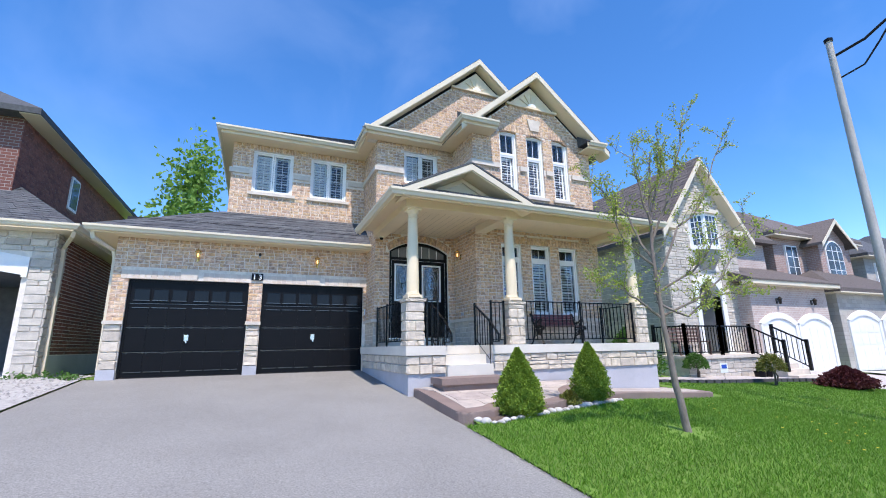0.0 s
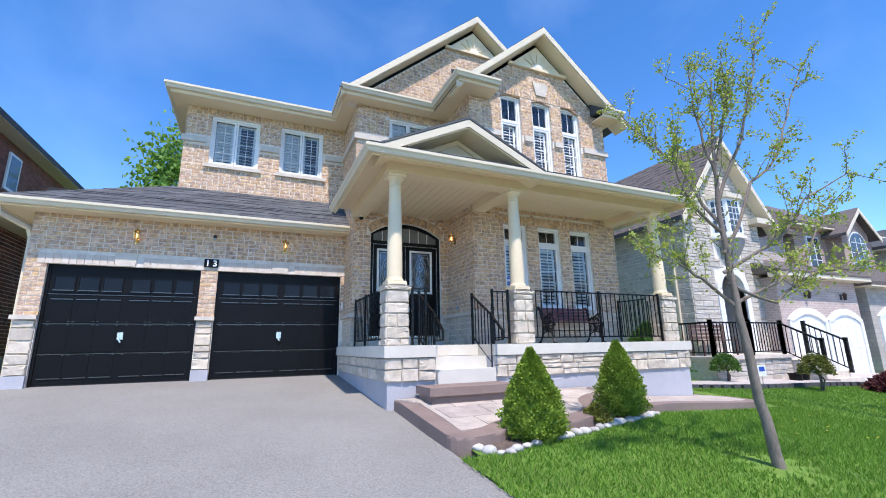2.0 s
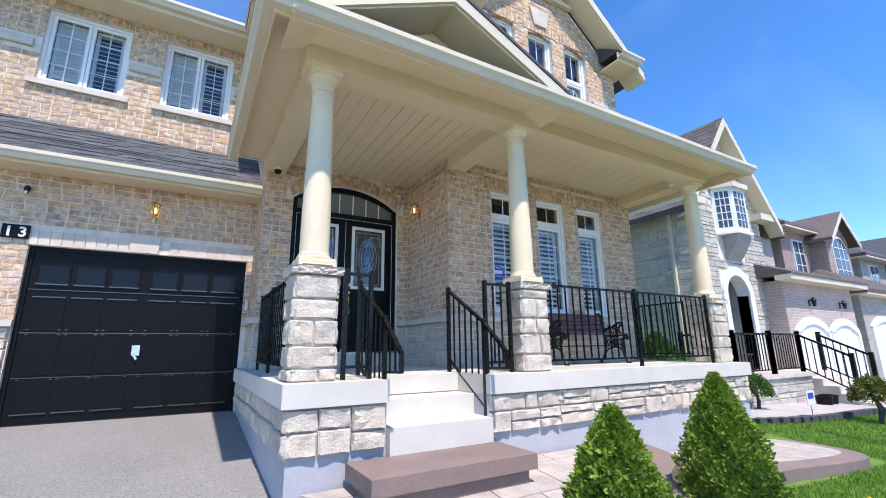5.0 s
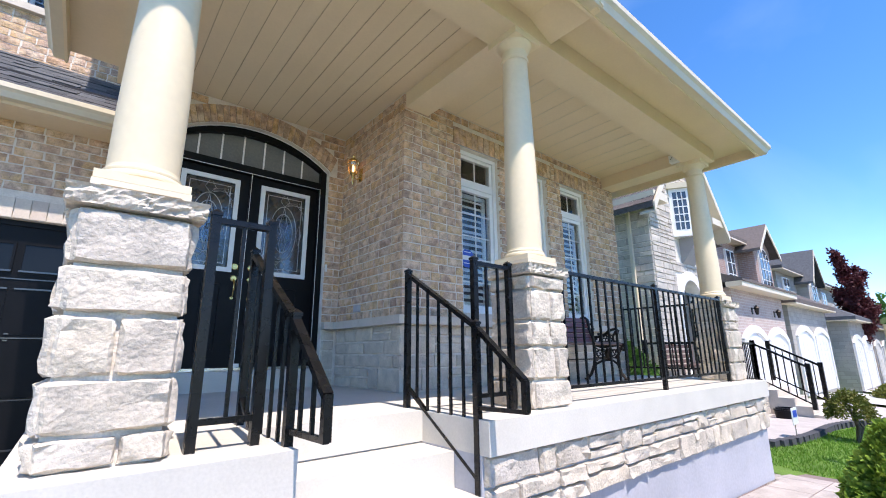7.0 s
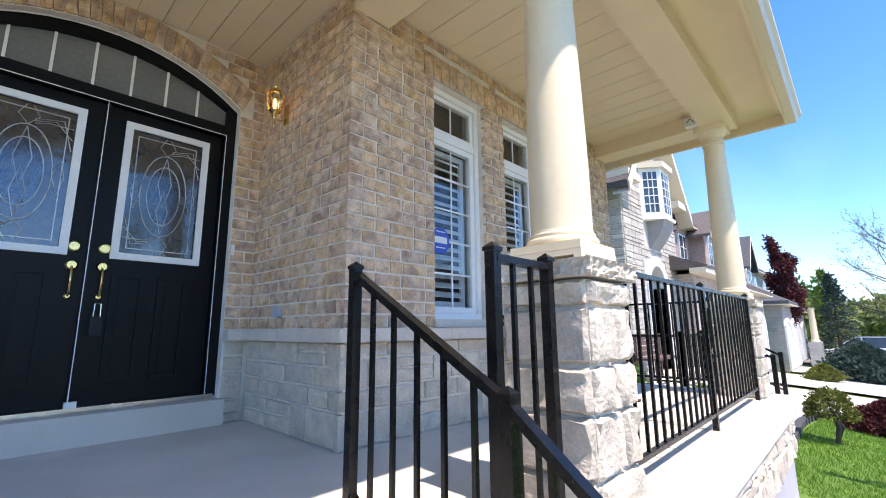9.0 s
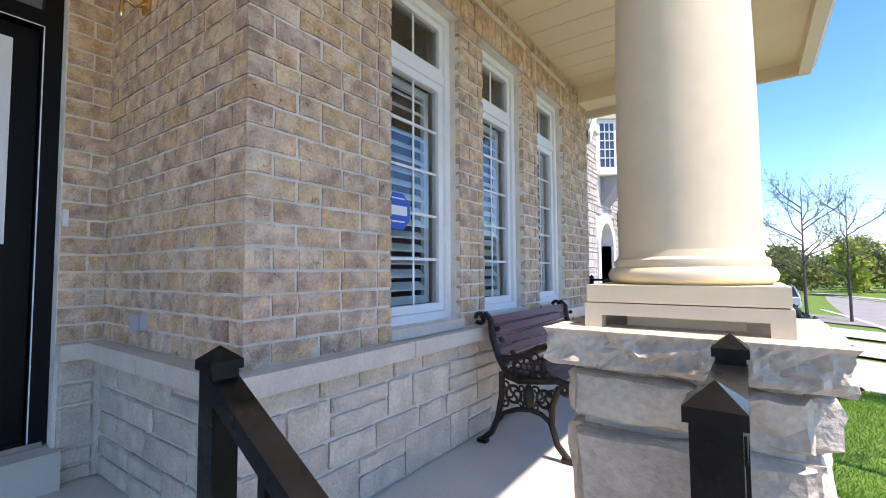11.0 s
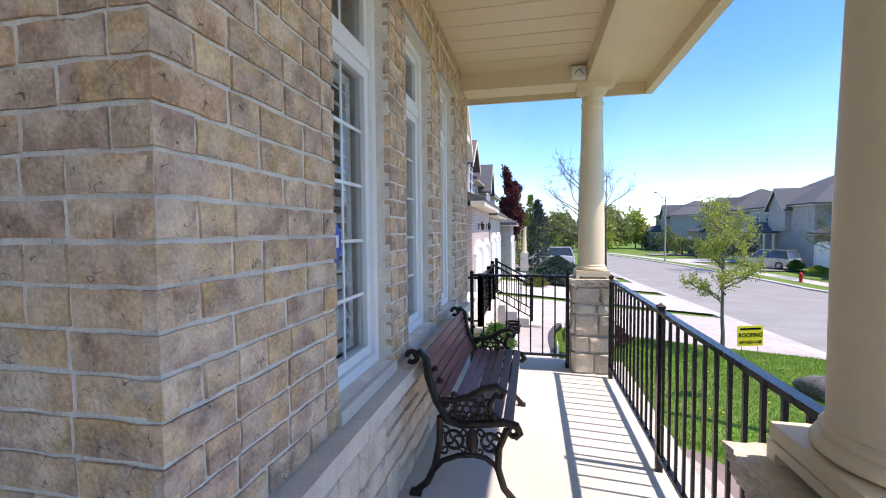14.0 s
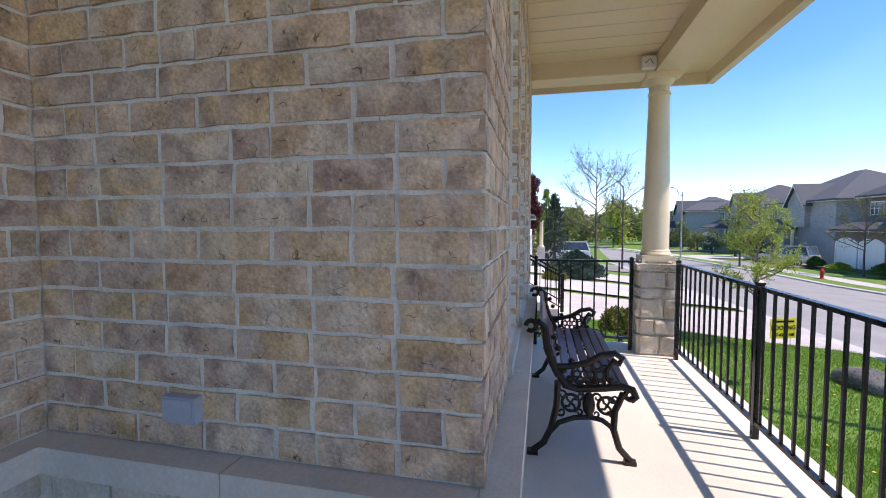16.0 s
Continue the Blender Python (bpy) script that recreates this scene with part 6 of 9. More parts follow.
# grooves of the porch ceiling
GROOVE = material("worn_soffit_groove", (0.50, 0.40, 0.26), 0.7, var=0.1, bump=0.0)
for k in range(12):
    xg = 2.9 + 0.155 * k
    part("groove", box(bmn(), xg, xg + (0.007 if k % 2 else 0.004), 7.94, DOOR_Y - 0.002, CEIL_Z - 0.004, CEIL_Z - 0.0005), GROOVE, ceiling_porch)
for k in range(13):
    xg = 5.2 + 0.24 * k
    part("groove", box(bmn(), xg, xg + 0.005, 7.94, BAY_Y - 0.002, CEIL_Z - 0.004, CEIL_Z - 0.0005), GUTTER, ceiling_porch)
# ---- plants ----
BARK = material("grey_brown_bark", (0.20, 0.165, 0.135), 0.95, var=0.3, scale=14, fine=70, bump=0.8, streak=(1, 1, 0.25))
BARKDARK = material("dark_bark", (0.10, 0.085, 0.075), 0.95, var=0.3, scale=14, fine=70, bump=0.6)


def leaf_material(name, palette, trans=0.35):
    m = material(name, None, 0.6, var=0.15, scale=3, fine=20, bump=0.0, palette=palette, spec=0.3)
    nt = m.node_tree
    b = nt.nodes["Principled BSDF"]
    out = nt.nodes["Material Output"]
    tr = nt.nodes.new("ShaderNodeBsdfTranslucent")
    mix = nt.nodes.new("ShaderNodeMixShader")
    mix.inputs[0].default_value = trans
    src = b.inputs["Base Color"].links[0].from_socket
    nt.links.new(src, tr.inputs[0])
    nt.links.new(b.outputs[0], mix.inputs[1])
    nt.links.new(tr.outputs[0], mix.inputs[2])
    nt.links.new(mix.outputs[0], out.inputs[0])
    return m


SPRING = leaf_material("spring_leaf", [(0.34, 0.42, 0.06), (0.42, 0.46, 0.08), (0.26, 0.38, 0.06), (0.46, 0.47, 0.12)])
CEDAR = leaf_material("cedar_foliage", [(0.15, 0.24, 0.025), (0.21, 0.32, 0.035), (0.27, 0.38, 0.05), (0.11, 0.19, 0.025)], 0.2)
GREENLEAF = leaf_material("green_leaf", [(0.07, 0.16, 0.03), (0.10, 0.22, 0.04), (0.06, 0.13, 0.025)])
GOLDLEAF = leaf_material("golden_conifer_foliage", [(0.16, 0.17, 0.025), (0.12, 0.15, 0.03), (0.21, 0.19, 0.04)], 0.15)
MAROON = leaf_material("maroon_leaf", [(0.085, 0.02, 0.022), (0.12, 0.03, 0.03), (0.06, 0.015, 0.02)], 0.2)
SPRUCE = leaf_material("blue_spruce_needles", [(0.06, 0.10, 0.075), (0.08, 0.125, 0.10), (0.045, 0.08, 0.055)], 0.1)
HAZEL = leaf_material("pale_bud_leaf", [(0.20, 0.25, 0.07), (0.26, 0.27, 0.10), (0.17, 0.22, 0.07)], 0.3)
BLADE = leaf_material("grass_blades", [(0.12, 0.27, 0.025), (0.16, 0.33, 0.03), (0.10, 0.22, 0.025), (0.22, 0.36, 0.06)], 0.35)
DANDELION = material("dandelion_yellow", (0.75, 0.52, 0.02), 0.7, var=0.1, bump=0.0)
MULCH = material("brown_bark_mulch", None, 0.95, var=0.35, scale=20, fine=90, bump=1.0, palette=[(0.10, 0.075, 0.06), (0.15, 0.11, 0.09)])
ROCK = material("white_field_stone", None, 0.9, var=0.15, scale=9, fine=60, bump=0.5, palette=[(0.44, 0.42, 0.39), (0.52, 0.50, 0.47), (0.37, 0.345, 0.32)])


def leaf_mesh(name, spots, size, mat, parent, seed=0, label="", normal_out=None, shape=1.6, kind="stuff"):
    """Many small folded leaves, two triangles each, at the given spots."""
    rng = np.random.default_rng(seed)
    n = len(spots)
    p = np.asarray(spots, float)
    a = rng.normal(size=(n, 3))
    if normal_out is not None:
        a = a * 0.6 + np.asarray(normal_out)
    a /= np.linalg.norm(a, axis=1, keepdims=True) + 1e-9
    b = np.cross(a, rng.normal(size=(n, 3)))
    b /= np.linalg.norm(b, axis=1, keepdims=True) + 1e-9
    c = np.cross(a, b)
    s = size * rng.uniform(0.6, 1.3, size=(n, 1))
    v = np.stack([p, p + a * s * shape * 0.5 + b * s * 0.5 + c * s * 0.12, p + a * s * shape, p + a * s * shape * 0.5 - b * s * 0.5 + c * s * 0.12], 1).reshape(-1, 3)
    me = bpy.data.meshes.new(name)
    idx = np.arange(n)[:, None] * 4
    f = np.concatenate([idx + [0, 1, 2], idx + [0, 2, 3]], 1).reshape(-1, 3)
    me.from_pydata(v.tolist(), [], f.tolist())
    me.materials.append(mat)
    ob = new(name, me)
    ob.parent = parent
    if parent is not None and parent.type == "EMPTY":
        ob.matrix_parent_inverse = Matrix.Translation(-parent.location)
    if label:
        ob["label"] = label
    return ob


def branch_path(rng, p, d, length, n, wander=0.12, rise=0.1):
    pts = [np.array(p, float)]
    d = np.array(d, float)
    for _ in range(n):
        d = d + rng.normal(size=3) * wander + np.array([0, 0, rise / n])
        d /= np.linalg.norm(d)
        pts.append(pts[-1] + d * length / n)
    return pts


def twig_tree(name, base, trunk, limbs, r0, seed, leaf, leaf_size, per_twig, label, category="tree", bark=None, twigs=9, twig_len=0.45, sub=True, group="", limb_r=0.45):
    """A young tree: trunk and limbs given as rough offsets from the base, twigs grown on them."""
    rng = np.random.default_rng(seed)
    th = group_thing(name, label, category, group, loc=base)
    base = np.array(base, float)
    t = [base + np.array(o, float) for o in trunk]
    fine = []
    for a, b in zip(t, t[1:]):
        for k in range(4):
            fine.append(a + (b - a) * k / 4 + rng.normal(size=3) * 0.006)
    fine.append(t[-1])
    part("trunk", tube(bmn(), fine, r0, 10, taper=r0 * 0.16), bark or BARK, th, smooth=True)
    spots = []
    wood = bmn()

    def twig(p, d, length, r):
        path = branch_path(rng, p, d, length, 5, 0.16, 0.35)
        tube(wood, path, r, 4, taper=r * 0.35)
        for q in path[1:]:
            for _ in range(per_twig):
                spots.append(q + rng.normal(size=3) * leaf_size * 0.9)
        return path

    def along(pts, s):
        s = s * (len(pts) - 1)
        i = min(int(s), len(pts) - 2)
        return pts[i] + (pts[i + 1] - pts[i]) * (s - i), pts[i + 1] - pts[i]

    for limb in limbs:
        pts = [base + np.array(o, float) for o in limb]
        sm = []
        for a, b in zip(pts, pts[1:]):
            for k in range(3):
                sm.append(a + (b - a) * k / 3 + rng.normal(size=3) * 0.012)
        sm.append(pts[-1])
        part("limb", tube(bmn(), sm, r0 * limb_r, 7, taper=r0 * 0.09), bark or BARK, th, smooth=True)
        for k in range(twigs):
            p, d = along(sm, rng.uniform(0.2, 1.0))
            d = d / np.linalg.norm(d) + rng.normal(size=3) * 0.55 + np.array([0, 0, 0.25])
            tw = twig(p, d / np.linalg.norm(d), twig_len * rng.uniform(0.5, 1.2), r0 * 0.10)
            if sub:
                for _ in range(2):
                    q, e = along(tw, rng.uniform(0.3, 1))
                    e = e / np.linalg.norm(e) + rng.normal(size=3) * 0.6
                    twig(q, e / np.linalg.norm(e), twig_len * 0.45, r0 * 0.06)
        for q in sm[2:]:
            for _ in range(per_twig):
                spots.append(q + rng.normal(size=3) * leaf_size * 1.3)
    for k in range(twigs):
        p, d = along(fine, rng.uniform(0.45, 1.0))
        d = d / np.linalg.norm(d) * 0.6 + rng.normal(size=3) * 0.8
        twig(p, d / np.linalg.norm(d), twig_len, r0 * 0.1)
    tw = part("twig_mass", wood, bark or BARK, th)
    tagged(tw, kind="stuff")
    if leaf is not None and spots:
        lm = leaf_mesh("leaves", spots, leaf_size, leaf, th, seed, "sparse fresh spring leaves")
        tagged(lm, kind="stuff")
    return th


def screen_limb(pts, rng, spread=0.25):
    """Turns offsets (across the first view, up) into world offsets."""
    out = []
    depth = rng.uniform(-spread, spread)
    for i, (r, u) in enumerate(pts):
        r += 0.11 * u
        k = depth * i / max(1, len(pts) - 1)
        out.append((0.92 * r + 0.39 * k * 2.0, -0.39 * r + 0.92 * k * 2.0, u))
    return out


_r = np.random.default_rng(8)
lawn_limbs = [[(-0.33, 1.5), (0.25, 1.72), (0.75, 2.1), (1.05, 2.45), (1.35, 2.75)], [(-0.30, 1.45), (-0.7, 1.75), (-0.95, 1.85), (-1.25, 1.95)], [(-0.42, 2.0), (0.0, 2.75), (0.35, 3.1), (0.6, 3.65), (0.9, 4.35)],
              [(-0.45, 2.3), (-0.75, 3.0), (-1.05, 3.45), (-1.3, 3.8)], [(-0.45, 2.5), (-0.2, 3.2), (-0.12, 3.7), (-0.05, 4.3)], [(-0.45, 2.7), (-0.62, 3.3), (-0.75, 3.9)], [(-0.4, 1.8), (0.1, 2.1), (0.35, 2.5), (0.75, 2.75)],
              [(-0.42, 2.2), (-0.9, 2.4), (-1.2, 2.75)], [(-0.45, 3.0), (-0.3, 3.6), (-0.35, 4.1)], [(-0.38, 1.7), (-0.05, 1.5), (0.3, 1.75), (0.6, 1.8)]]
twig_tree("lawn_tree", (5.12, 4.08, ground_z(5.12, 4.08) - 0.02), screen_limb([(0, 0), (-0.14, 0.6), (-0.30, 1.4), (-0.42, 2.2), (-0.47, 3.0), (-0.46, 3.9)], _r, 0.02),
          [screen_limb(l, _r, 0.35) for l in lawn_limbs], 0.052, 5, SPRING, 0.022, 4, "young lawn tree with grey bark and sparse yellow-green buds", twigs=13, twig_len=0.42, limb_r=0.36)


def conifer(name, x, y, h, r, seed, leaf, label, z=None, n=5200, size=0.03, lobes=None, group=""):
    """A dense clipped shrub: leaf tufts over a lumpy body with a dark core."""
    z = ground_z(x, y) if z is None else z
    th = group_thing(name, label, "shrub", group, loc=(x, y, z))
    rng = np.random.default_rng(seed)
    part("stem", tube(bmn(), [(x, y, z - 0.05), (x, y, z + h * 0.5)], 0.03, 8), BARKDARK, th)
    core = bmn()
    prof = [(r * 0.5, z + 0.03), (r * 0.82, z + h * 0.15), (r * 0.74, z + h * 0.4), (r * 0.45, z + h * 0.7), (r * 0.12, z + h * 0.93)]
    lathe(core, prof, x, y, 14)
    for v in core.verts:
        v.co += Vector(rng.normal(size=3) * r * 0.05)
    part("inner_foliage", core, leaf, th)
    u = rng.uniform(0.0, 1, n) ** 0.85
    ang = rng.uniform(0, 2 * math.pi, n)
    rad = np.interp(u, [0, 0.12, 0.3, 0.6, 0.85, 1.0], [0.62, 0.98, 0.95, 0.66, 0.3, 0.03]) * r
    bump = 1 + 0.10 * np.sin(ang * 5 + u * 17 + seed) + 0.09 * np.sin(ang * 9 - u * 31) + 0.06 * np.sin(ang * 17 + u * 60)
    rr = rad * bump * rng.uniform(0.82, 1.04, n)
    pts = np.stack([x + rr * np.cos(ang), y + rr * np.sin(ang), z + 0.02 + u * h * (1 + 0.02 * np.sin(ang * 4))], 1)
    out = np.stack([np.cos(ang), np.sin(ang), np.full(n, 0.7)], 1)
    lm = leaf_mesh("foliage", pts, size, leaf, th, seed, "", out)
    tagged(lm, kind="stuff")
    return th


conifer("conical_cedar", 3.68, 5.74, 0.97, 0.335, 3, CEDAR, "dense bright green conical cedar in the stone-edged bed", n=17000, size=0.021, z=0.30)
conifer("conical_cedar", 5.47, 6.22, 0.97, 0.315, 4, CEDAR, "dense green conical cedar by the porch walk", n=15000, size=0.021, z=0.37)
# low clump between the cedars
conifer("low_shrub", 4.82, 6.0, 0.2, 0.17, 6, GOLDLEAF, "low brownish green ground shrub in the bed", n=900, size=0.03, z=0.37)

# ---- walk, step, bed and border stones ----
PAVER = material("stamped_concrete", None, 0.75, var=0.2, scale=6, fine=60, bump=0.6, palette=[(0.46, 0.40, 0.35), (0.50, 0.435, 0.375), (0.43, 0.365, 0.325)], stain=0.18)
PAVEREDGE = material("stamped_concrete_border", (0.25, 0.185, 0.16), 0.75, var=0.14, scale=3, fine=70, bump=0.35, stain=0.2)


walk_z = 0.565
walkway = group_thing("front_walk", "stamped concrete front walk with a brown bullnosed border", "walkway", kind="structure", loc=(4, 6.6, walk_z))


def rounded(pts, n=4):
    """A smooth open line through the points."""
    out = []
    for i in range(len(pts) - 1):
        p0, p1, p2, p3 = [np.array(pts[min(max(i + k - 1, 0), len(pts) - 1)], float) for k in range(4)]
        for k in range(n):
            t = k / n
            out.append(tuple(0.5 * ((2 * p1) + (-p0 + p2) * t + (2 * p0 - 5 * p1 + 4 * p2 - p3) * t * t + (-p0 + 3 * p1 - 3 * p2 + p3) * t ** 3)))
    return out + [tuple(pts[-1])]


def clip_cell(poly, x0, x1, y0, y1):
    """Cuts a polygon down to one rectangular cell."""
    for ax, lim, keep_low in ((0, x0, False), (0, x1, True), (1, y0, False), (1, y1, True)):
        out = []
        for i, p in enumerate(poly):
            q = poly[(i + 1) % len(poly)]
            ip, iq = (p[ax] <= lim) == keep_low, (q[ax] <= lim) == keep_low
            if ip:
                out.append(p)
            if ip != iq:
                t = (lim - p[ax]) / (q[ax] - p[ax])
                out.append((p[0] + t * (q[0] - p[0]), p[1] + t * (q[1] - p[1])))
        poly = out
        if len(poly) < 3:
            return []
    return poly


def walk_piece(name, poly, top, depth, mat, parent, label="", round_edge=0.0):
    """A slab of the walk whose upper face follows top(x, y)."""
    b = bmn()
    up = [b.verts.new((x, y, top(x, y))) for x, y in poly]
    down = [b.verts.new((x, y, top(x, y) - depth)) for x, y in poly]
    f = b.faces.new(up)
    rim = list(f.edges)
    for i in range(len(poly)):
        j = (i + 1) % len(poly)
        b.faces.new((up[i], down[i], down[j], up[j]))
    b.faces.new(down[::-1])
    if round_edge:
        bmesh.ops.bevel(b, geom=rim, offset=round_edge, segments=3, affect="EDGES", profile=0.5)
    bmesh.ops.triangulate(b, faces=[q for q in b.faces if len(q.verts) > 4])
    return part(name, b, mat, parent, label)


def paved(outline, back, top, cell, label):
    """A brown border slab with paler stamped flags let into it."""
    slab = walk_piece("border", outline + back, top, 0.42, PAVEREDGE, walkway, label, 0.03)
    inner = []
    for i, p in enumerate(outline):
        q = np.array(outline[min(i + 1, len(outline) - 1)]) - np.array(outline[max(i - 1, 0)])
        nrm = np.array([-q[1], q[0]]) / (np.linalg.norm(q) + 1e-9)
        inner.append((p[0] + nrm[0] * 0.24, min(p[1] + nrm[1] * 0.24, 7.545)))
    inner = [p for p in inner if min(math.hypot(p[0] - q[0], p[1] - q[1]) for q in outline) > 0.19]
    field = inner + [(x, y - 0.012) for x, y in back]
    xs, ys = [p[0] for p in field], [p[1] for p in field]
    y, row = min(ys), 0
    while y < max(ys):
        x = min(xs) - 0.3 * (row % 2)
        while x < max(xs):
            poly = clip_cell(field, x + 0.005, x + cell - 0.005, y + 0.005, y + cell * 0.8 - 0.005)
            if len(poly) > 2 and max(p[0] for p in poly) - min(p[0] for p in poly) > 0.06 and max(p[1] for p in poly) - min(p[1] for p in poly) > 0.06:
                walk_piece("flag", poly, lambda u, v: top(u, v) + 0.005, 0.02, PAVER, slab)
            x += cell
        y += cell * 0.8
        row += 1


def lower_top(x, y):
    return 0.462 - 0.05 * (x - 6.0)


platform = [(2.62, 7.2), (2.62, 6.4), (2.63, 5.80)] + rounded([(2.645, 5.72), (2.73, 5.65), (2.9, 5.63), (3.22, 5.70), (3.52, 5.88), (3.9, 5.92), (4.36, 5.82), (4.82, 5.98), (5.12, 6.24), (5.30, 6.54), (5.6, 6.76), (6.02, 6.92)], 3) + [(6.06, 7.3)]
paved(platform, [(6.07, 7.557), (2.62, 7.557)], lambda x, y: 0.63 - 0.105 * (7.4 - min(y, 7.4)), 0.62, "brown stamped border with a rounded edge")
lower = rounded([(6.075, 6.62), (6.4, 6.50), (7.2, 6.52), (8.0, 6.44), (8.7, 6.44), (9.12, 6.6), (9.32, 6.95), (9.36, 7.5)], 3)
paved(lower, [(9.36, 7.9), (8.70, 7.9), (8.70, 7.557), (6.075, 7.557)], lower_top, 0.62, "brown stamped border of the lower walk")
BED_LINE = ((2.88, 5.68), (2.95, 5.52), (3.08, 5.40), (3.5, 5.52), (4.1, 5.66), (4.95, 5.88), (5.6, 6.10), (6.3, 6.38))


def bed_edge(x):
    return float(np.interp(x, [p[0] for p in BED_LINE], [p[1] for p in BED_LINE]))


bstep = group_thing("entry_step", "brown bullnosed stamped concrete entry step", "step", loc=(3.7, 7.2, 0.6))
st = box(bmn(), 2.93, 4.28, 6.98, 7.51, 0.70, 0.81)
part("tread", st, PAVEREDGE, bstep, bevel=0.045, smooth=True)
part("riser", box(bmn(), 2.98, 4.23, 7.03, 7.51, 0.5, 0.701), PAVEREDGE, bstep)
bed = ground_sheet("planting_bed", 2.8, 6.4, 5.1, 7.0, 0.06, MULCH, 0.035, "dark mulched planting bed beside the walk", "planting bed",
                   inside=lambda x, y: bed_edge(x) < y < 6.95)
rngk = random.Random(3)


def field_stone(x, y, z, r, seed):
    b = bmn()
    bmesh.ops.create_icosphere(b, subdivisions=2, radius=r)
    rr = random.Random(seed)
    sx, sy, sz = rr.uniform(0.9, 1.35), rr.uniform(0.75, 1.05), rr.uniform(0.55, 0.75)
    for v in b.verts:
        d = 1 + 0.22 * noise.noise(v.co * (1.6 / r) * 0.6 + Vector((seed, 0, 0)))
        v.co = Vector((v.co.x * sx * d, v.co.y * sy * d, v.co.z * sz * d))
    b.transform(pose(x, y, z + r * 0.3, rr.uniform(-8, 8), rr.uniform(-8, 8), rr.uniform(0, 180)))
    ob = part("border_stone", b, ROCK, smooth=True)
    return tagged(ob, "rounded white field stone edging the planting bed", "stone", "bed border stones")


_line = rounded(BED_LINE, 12)
_run, _next = 0.0, 0.05
for p, q in zip(_line, _line[1:]):
    _run += math.hypot(q[0] - p[0], q[1] - p[1])
    if _run >= _next:
        _r = rngk.uniform(0.052, 0.08)
        _next = _run + _r * 1.75
        x, y = q[0] + rngk.uniform(-0.02, 0.02), q[1] + rngk.uniform(-0.03, 0.02)
        field_stone(x, y, ground_z(x, y) + 0.02, _r, int(_run * 100))
# gravel bed and weeds by the left side of the drive
GRAVEL = material("grey_gravel", None, 0.95, var=0.25, scale=12, fine=60, bump=0.8, palette=[(0.32, 0.30, 0.28), (0.42, 0.40, 0.37), (0.22, 0.21, 0.20)])
ground_sheet("gravel_strip", -12.0, -3.3, 8.0, 12.4, 0.3, GRAVEL, 0.03, "grey gravel strip beside the driveway", "gravel")
gv, gf = [], []
for k in range(1500):
    x, y, s = rngk.uniform(-8, -3.32), rngk.uniform(9.0, 12.3), rngk.uniform(0.012, 0.035)
    z = ground_z(x, y) + 0.03
    q = [(x + s, y, z), (x - s * 0.5, y + s, z), (x - s * 0.6, y - s * 0.8, z), (x, y, z + s * 0.9)]
    i = len(gv)
    gv += q
    gf += [(i, i + 1, i + 3), (i + 1, i + 2, i + 3), (i + 2, i, i + 3)]
gm = bpy.data.meshes.new("gravel")
gm.from_pydata(gv, [], gf)
gm.materials.append(GRAVEL)
tagged(new("gravel", gm), "loose grey gravel stones", "gravel", kind="stuff")
wspots = [(rngk.gauss(cx, 0.12), rngk.gauss(cy, 0.1), 0.78 + abs(rngk.gauss(0, 0.07))) for cx, cy in ((-3.7, 11.6), (-4.2, 12.0), (-4.6, 11.9), (-3.5, 11.3)) for _ in range(90)]
tagged(leaf_mesh("weeds", wspots, 0.05, GREENLEAF, None, 9), "small green weeds along the wall foot", "weeds", kind="stuff")


def grass(name, x0, x1, y0, y1, n, seed, keep, label):
    rng = np.random.default_rng(seed)
    x, y = rng.uniform(x0, x1, n), rng.uniform(y0, y1, n)
    ok = np.array([keep(a, b) for a, b in zip(x, y)])
    x, y = x[ok], y[ok]
    n = len(x)
    z = np.array([ground_z(a, b) for a, b in zip(x, y)]) + 0.015
    a = rng.uniform(0, 2 * math.pi, n)
    h = rng.uniform(0.025, 0.06, n)
    w = 0.006
    lean = rng.normal(size=(n, 2)) * 0.022
    v = np.stack([np.stack([x - w * np.cos(a), y - w * np.sin(a), z], 1), np.stack([x + w * np.cos(a), y + w * np.sin(a), z], 1), np.stack([x + lean[:, 0], y + lean[:, 1], z + h], 1)], 1).reshape(-1, 3)
    me = bpy.data.meshes.new(name)
    me.from_pydata(v.tolist(), [], np.arange(3 * n).reshape(-1, 3).tolist())
    me.materials.append(BLADE)
    return tagged(new(name, me), label, "grass", kind="stuff")


def lawn_keep(x, y):
    if 2.8 < x < 6.35 and y > bed_edge(x) - 0.06:
        return False
    if x >= 6.0 and x < 9.45 and y > 6.42:
        return False
    return not (x < 2.9 and y > 5.4) and (x - 5.12) ** 2 + (y - 4.08) ** 2 > 0.06 * abs(math.sin(9 * math.atan2(y - 4.08, x - 5.12)) + 1.2)


grass("lawn_grass", 2.6, 9.6, 1.7, 7.2, 120000, 2, lawn_keep, "short fresh green lawn grass")
grass("side_grass", 9.3, 15.9, 1.66, 8.3, 76000, 3, lambda x, y: y < 8.3 - 0.08 * (x - 9) and not (x < 9.38 and y > 6.4), "short green lawn grass by the next walk")
ds = [(rngk.uniform(6.5, 13.5), rngk.uniform(2.2, 6.0)) for _ in range(70)]
db = bmn()
for x, y in ds:
    z = ground_z(x, y) + 0.06
    q = [db.verts.new((x + 0.018 * math.cos(i * math.pi / 3), y + 0.018 * math.sin(i * math.pi / 3), z)) for i in range(6)]
    db.faces.new(q)
tagged(part("dandelions", db, DANDELION), "yellow dandelions in the lawn", "flowers", kind="stuff")
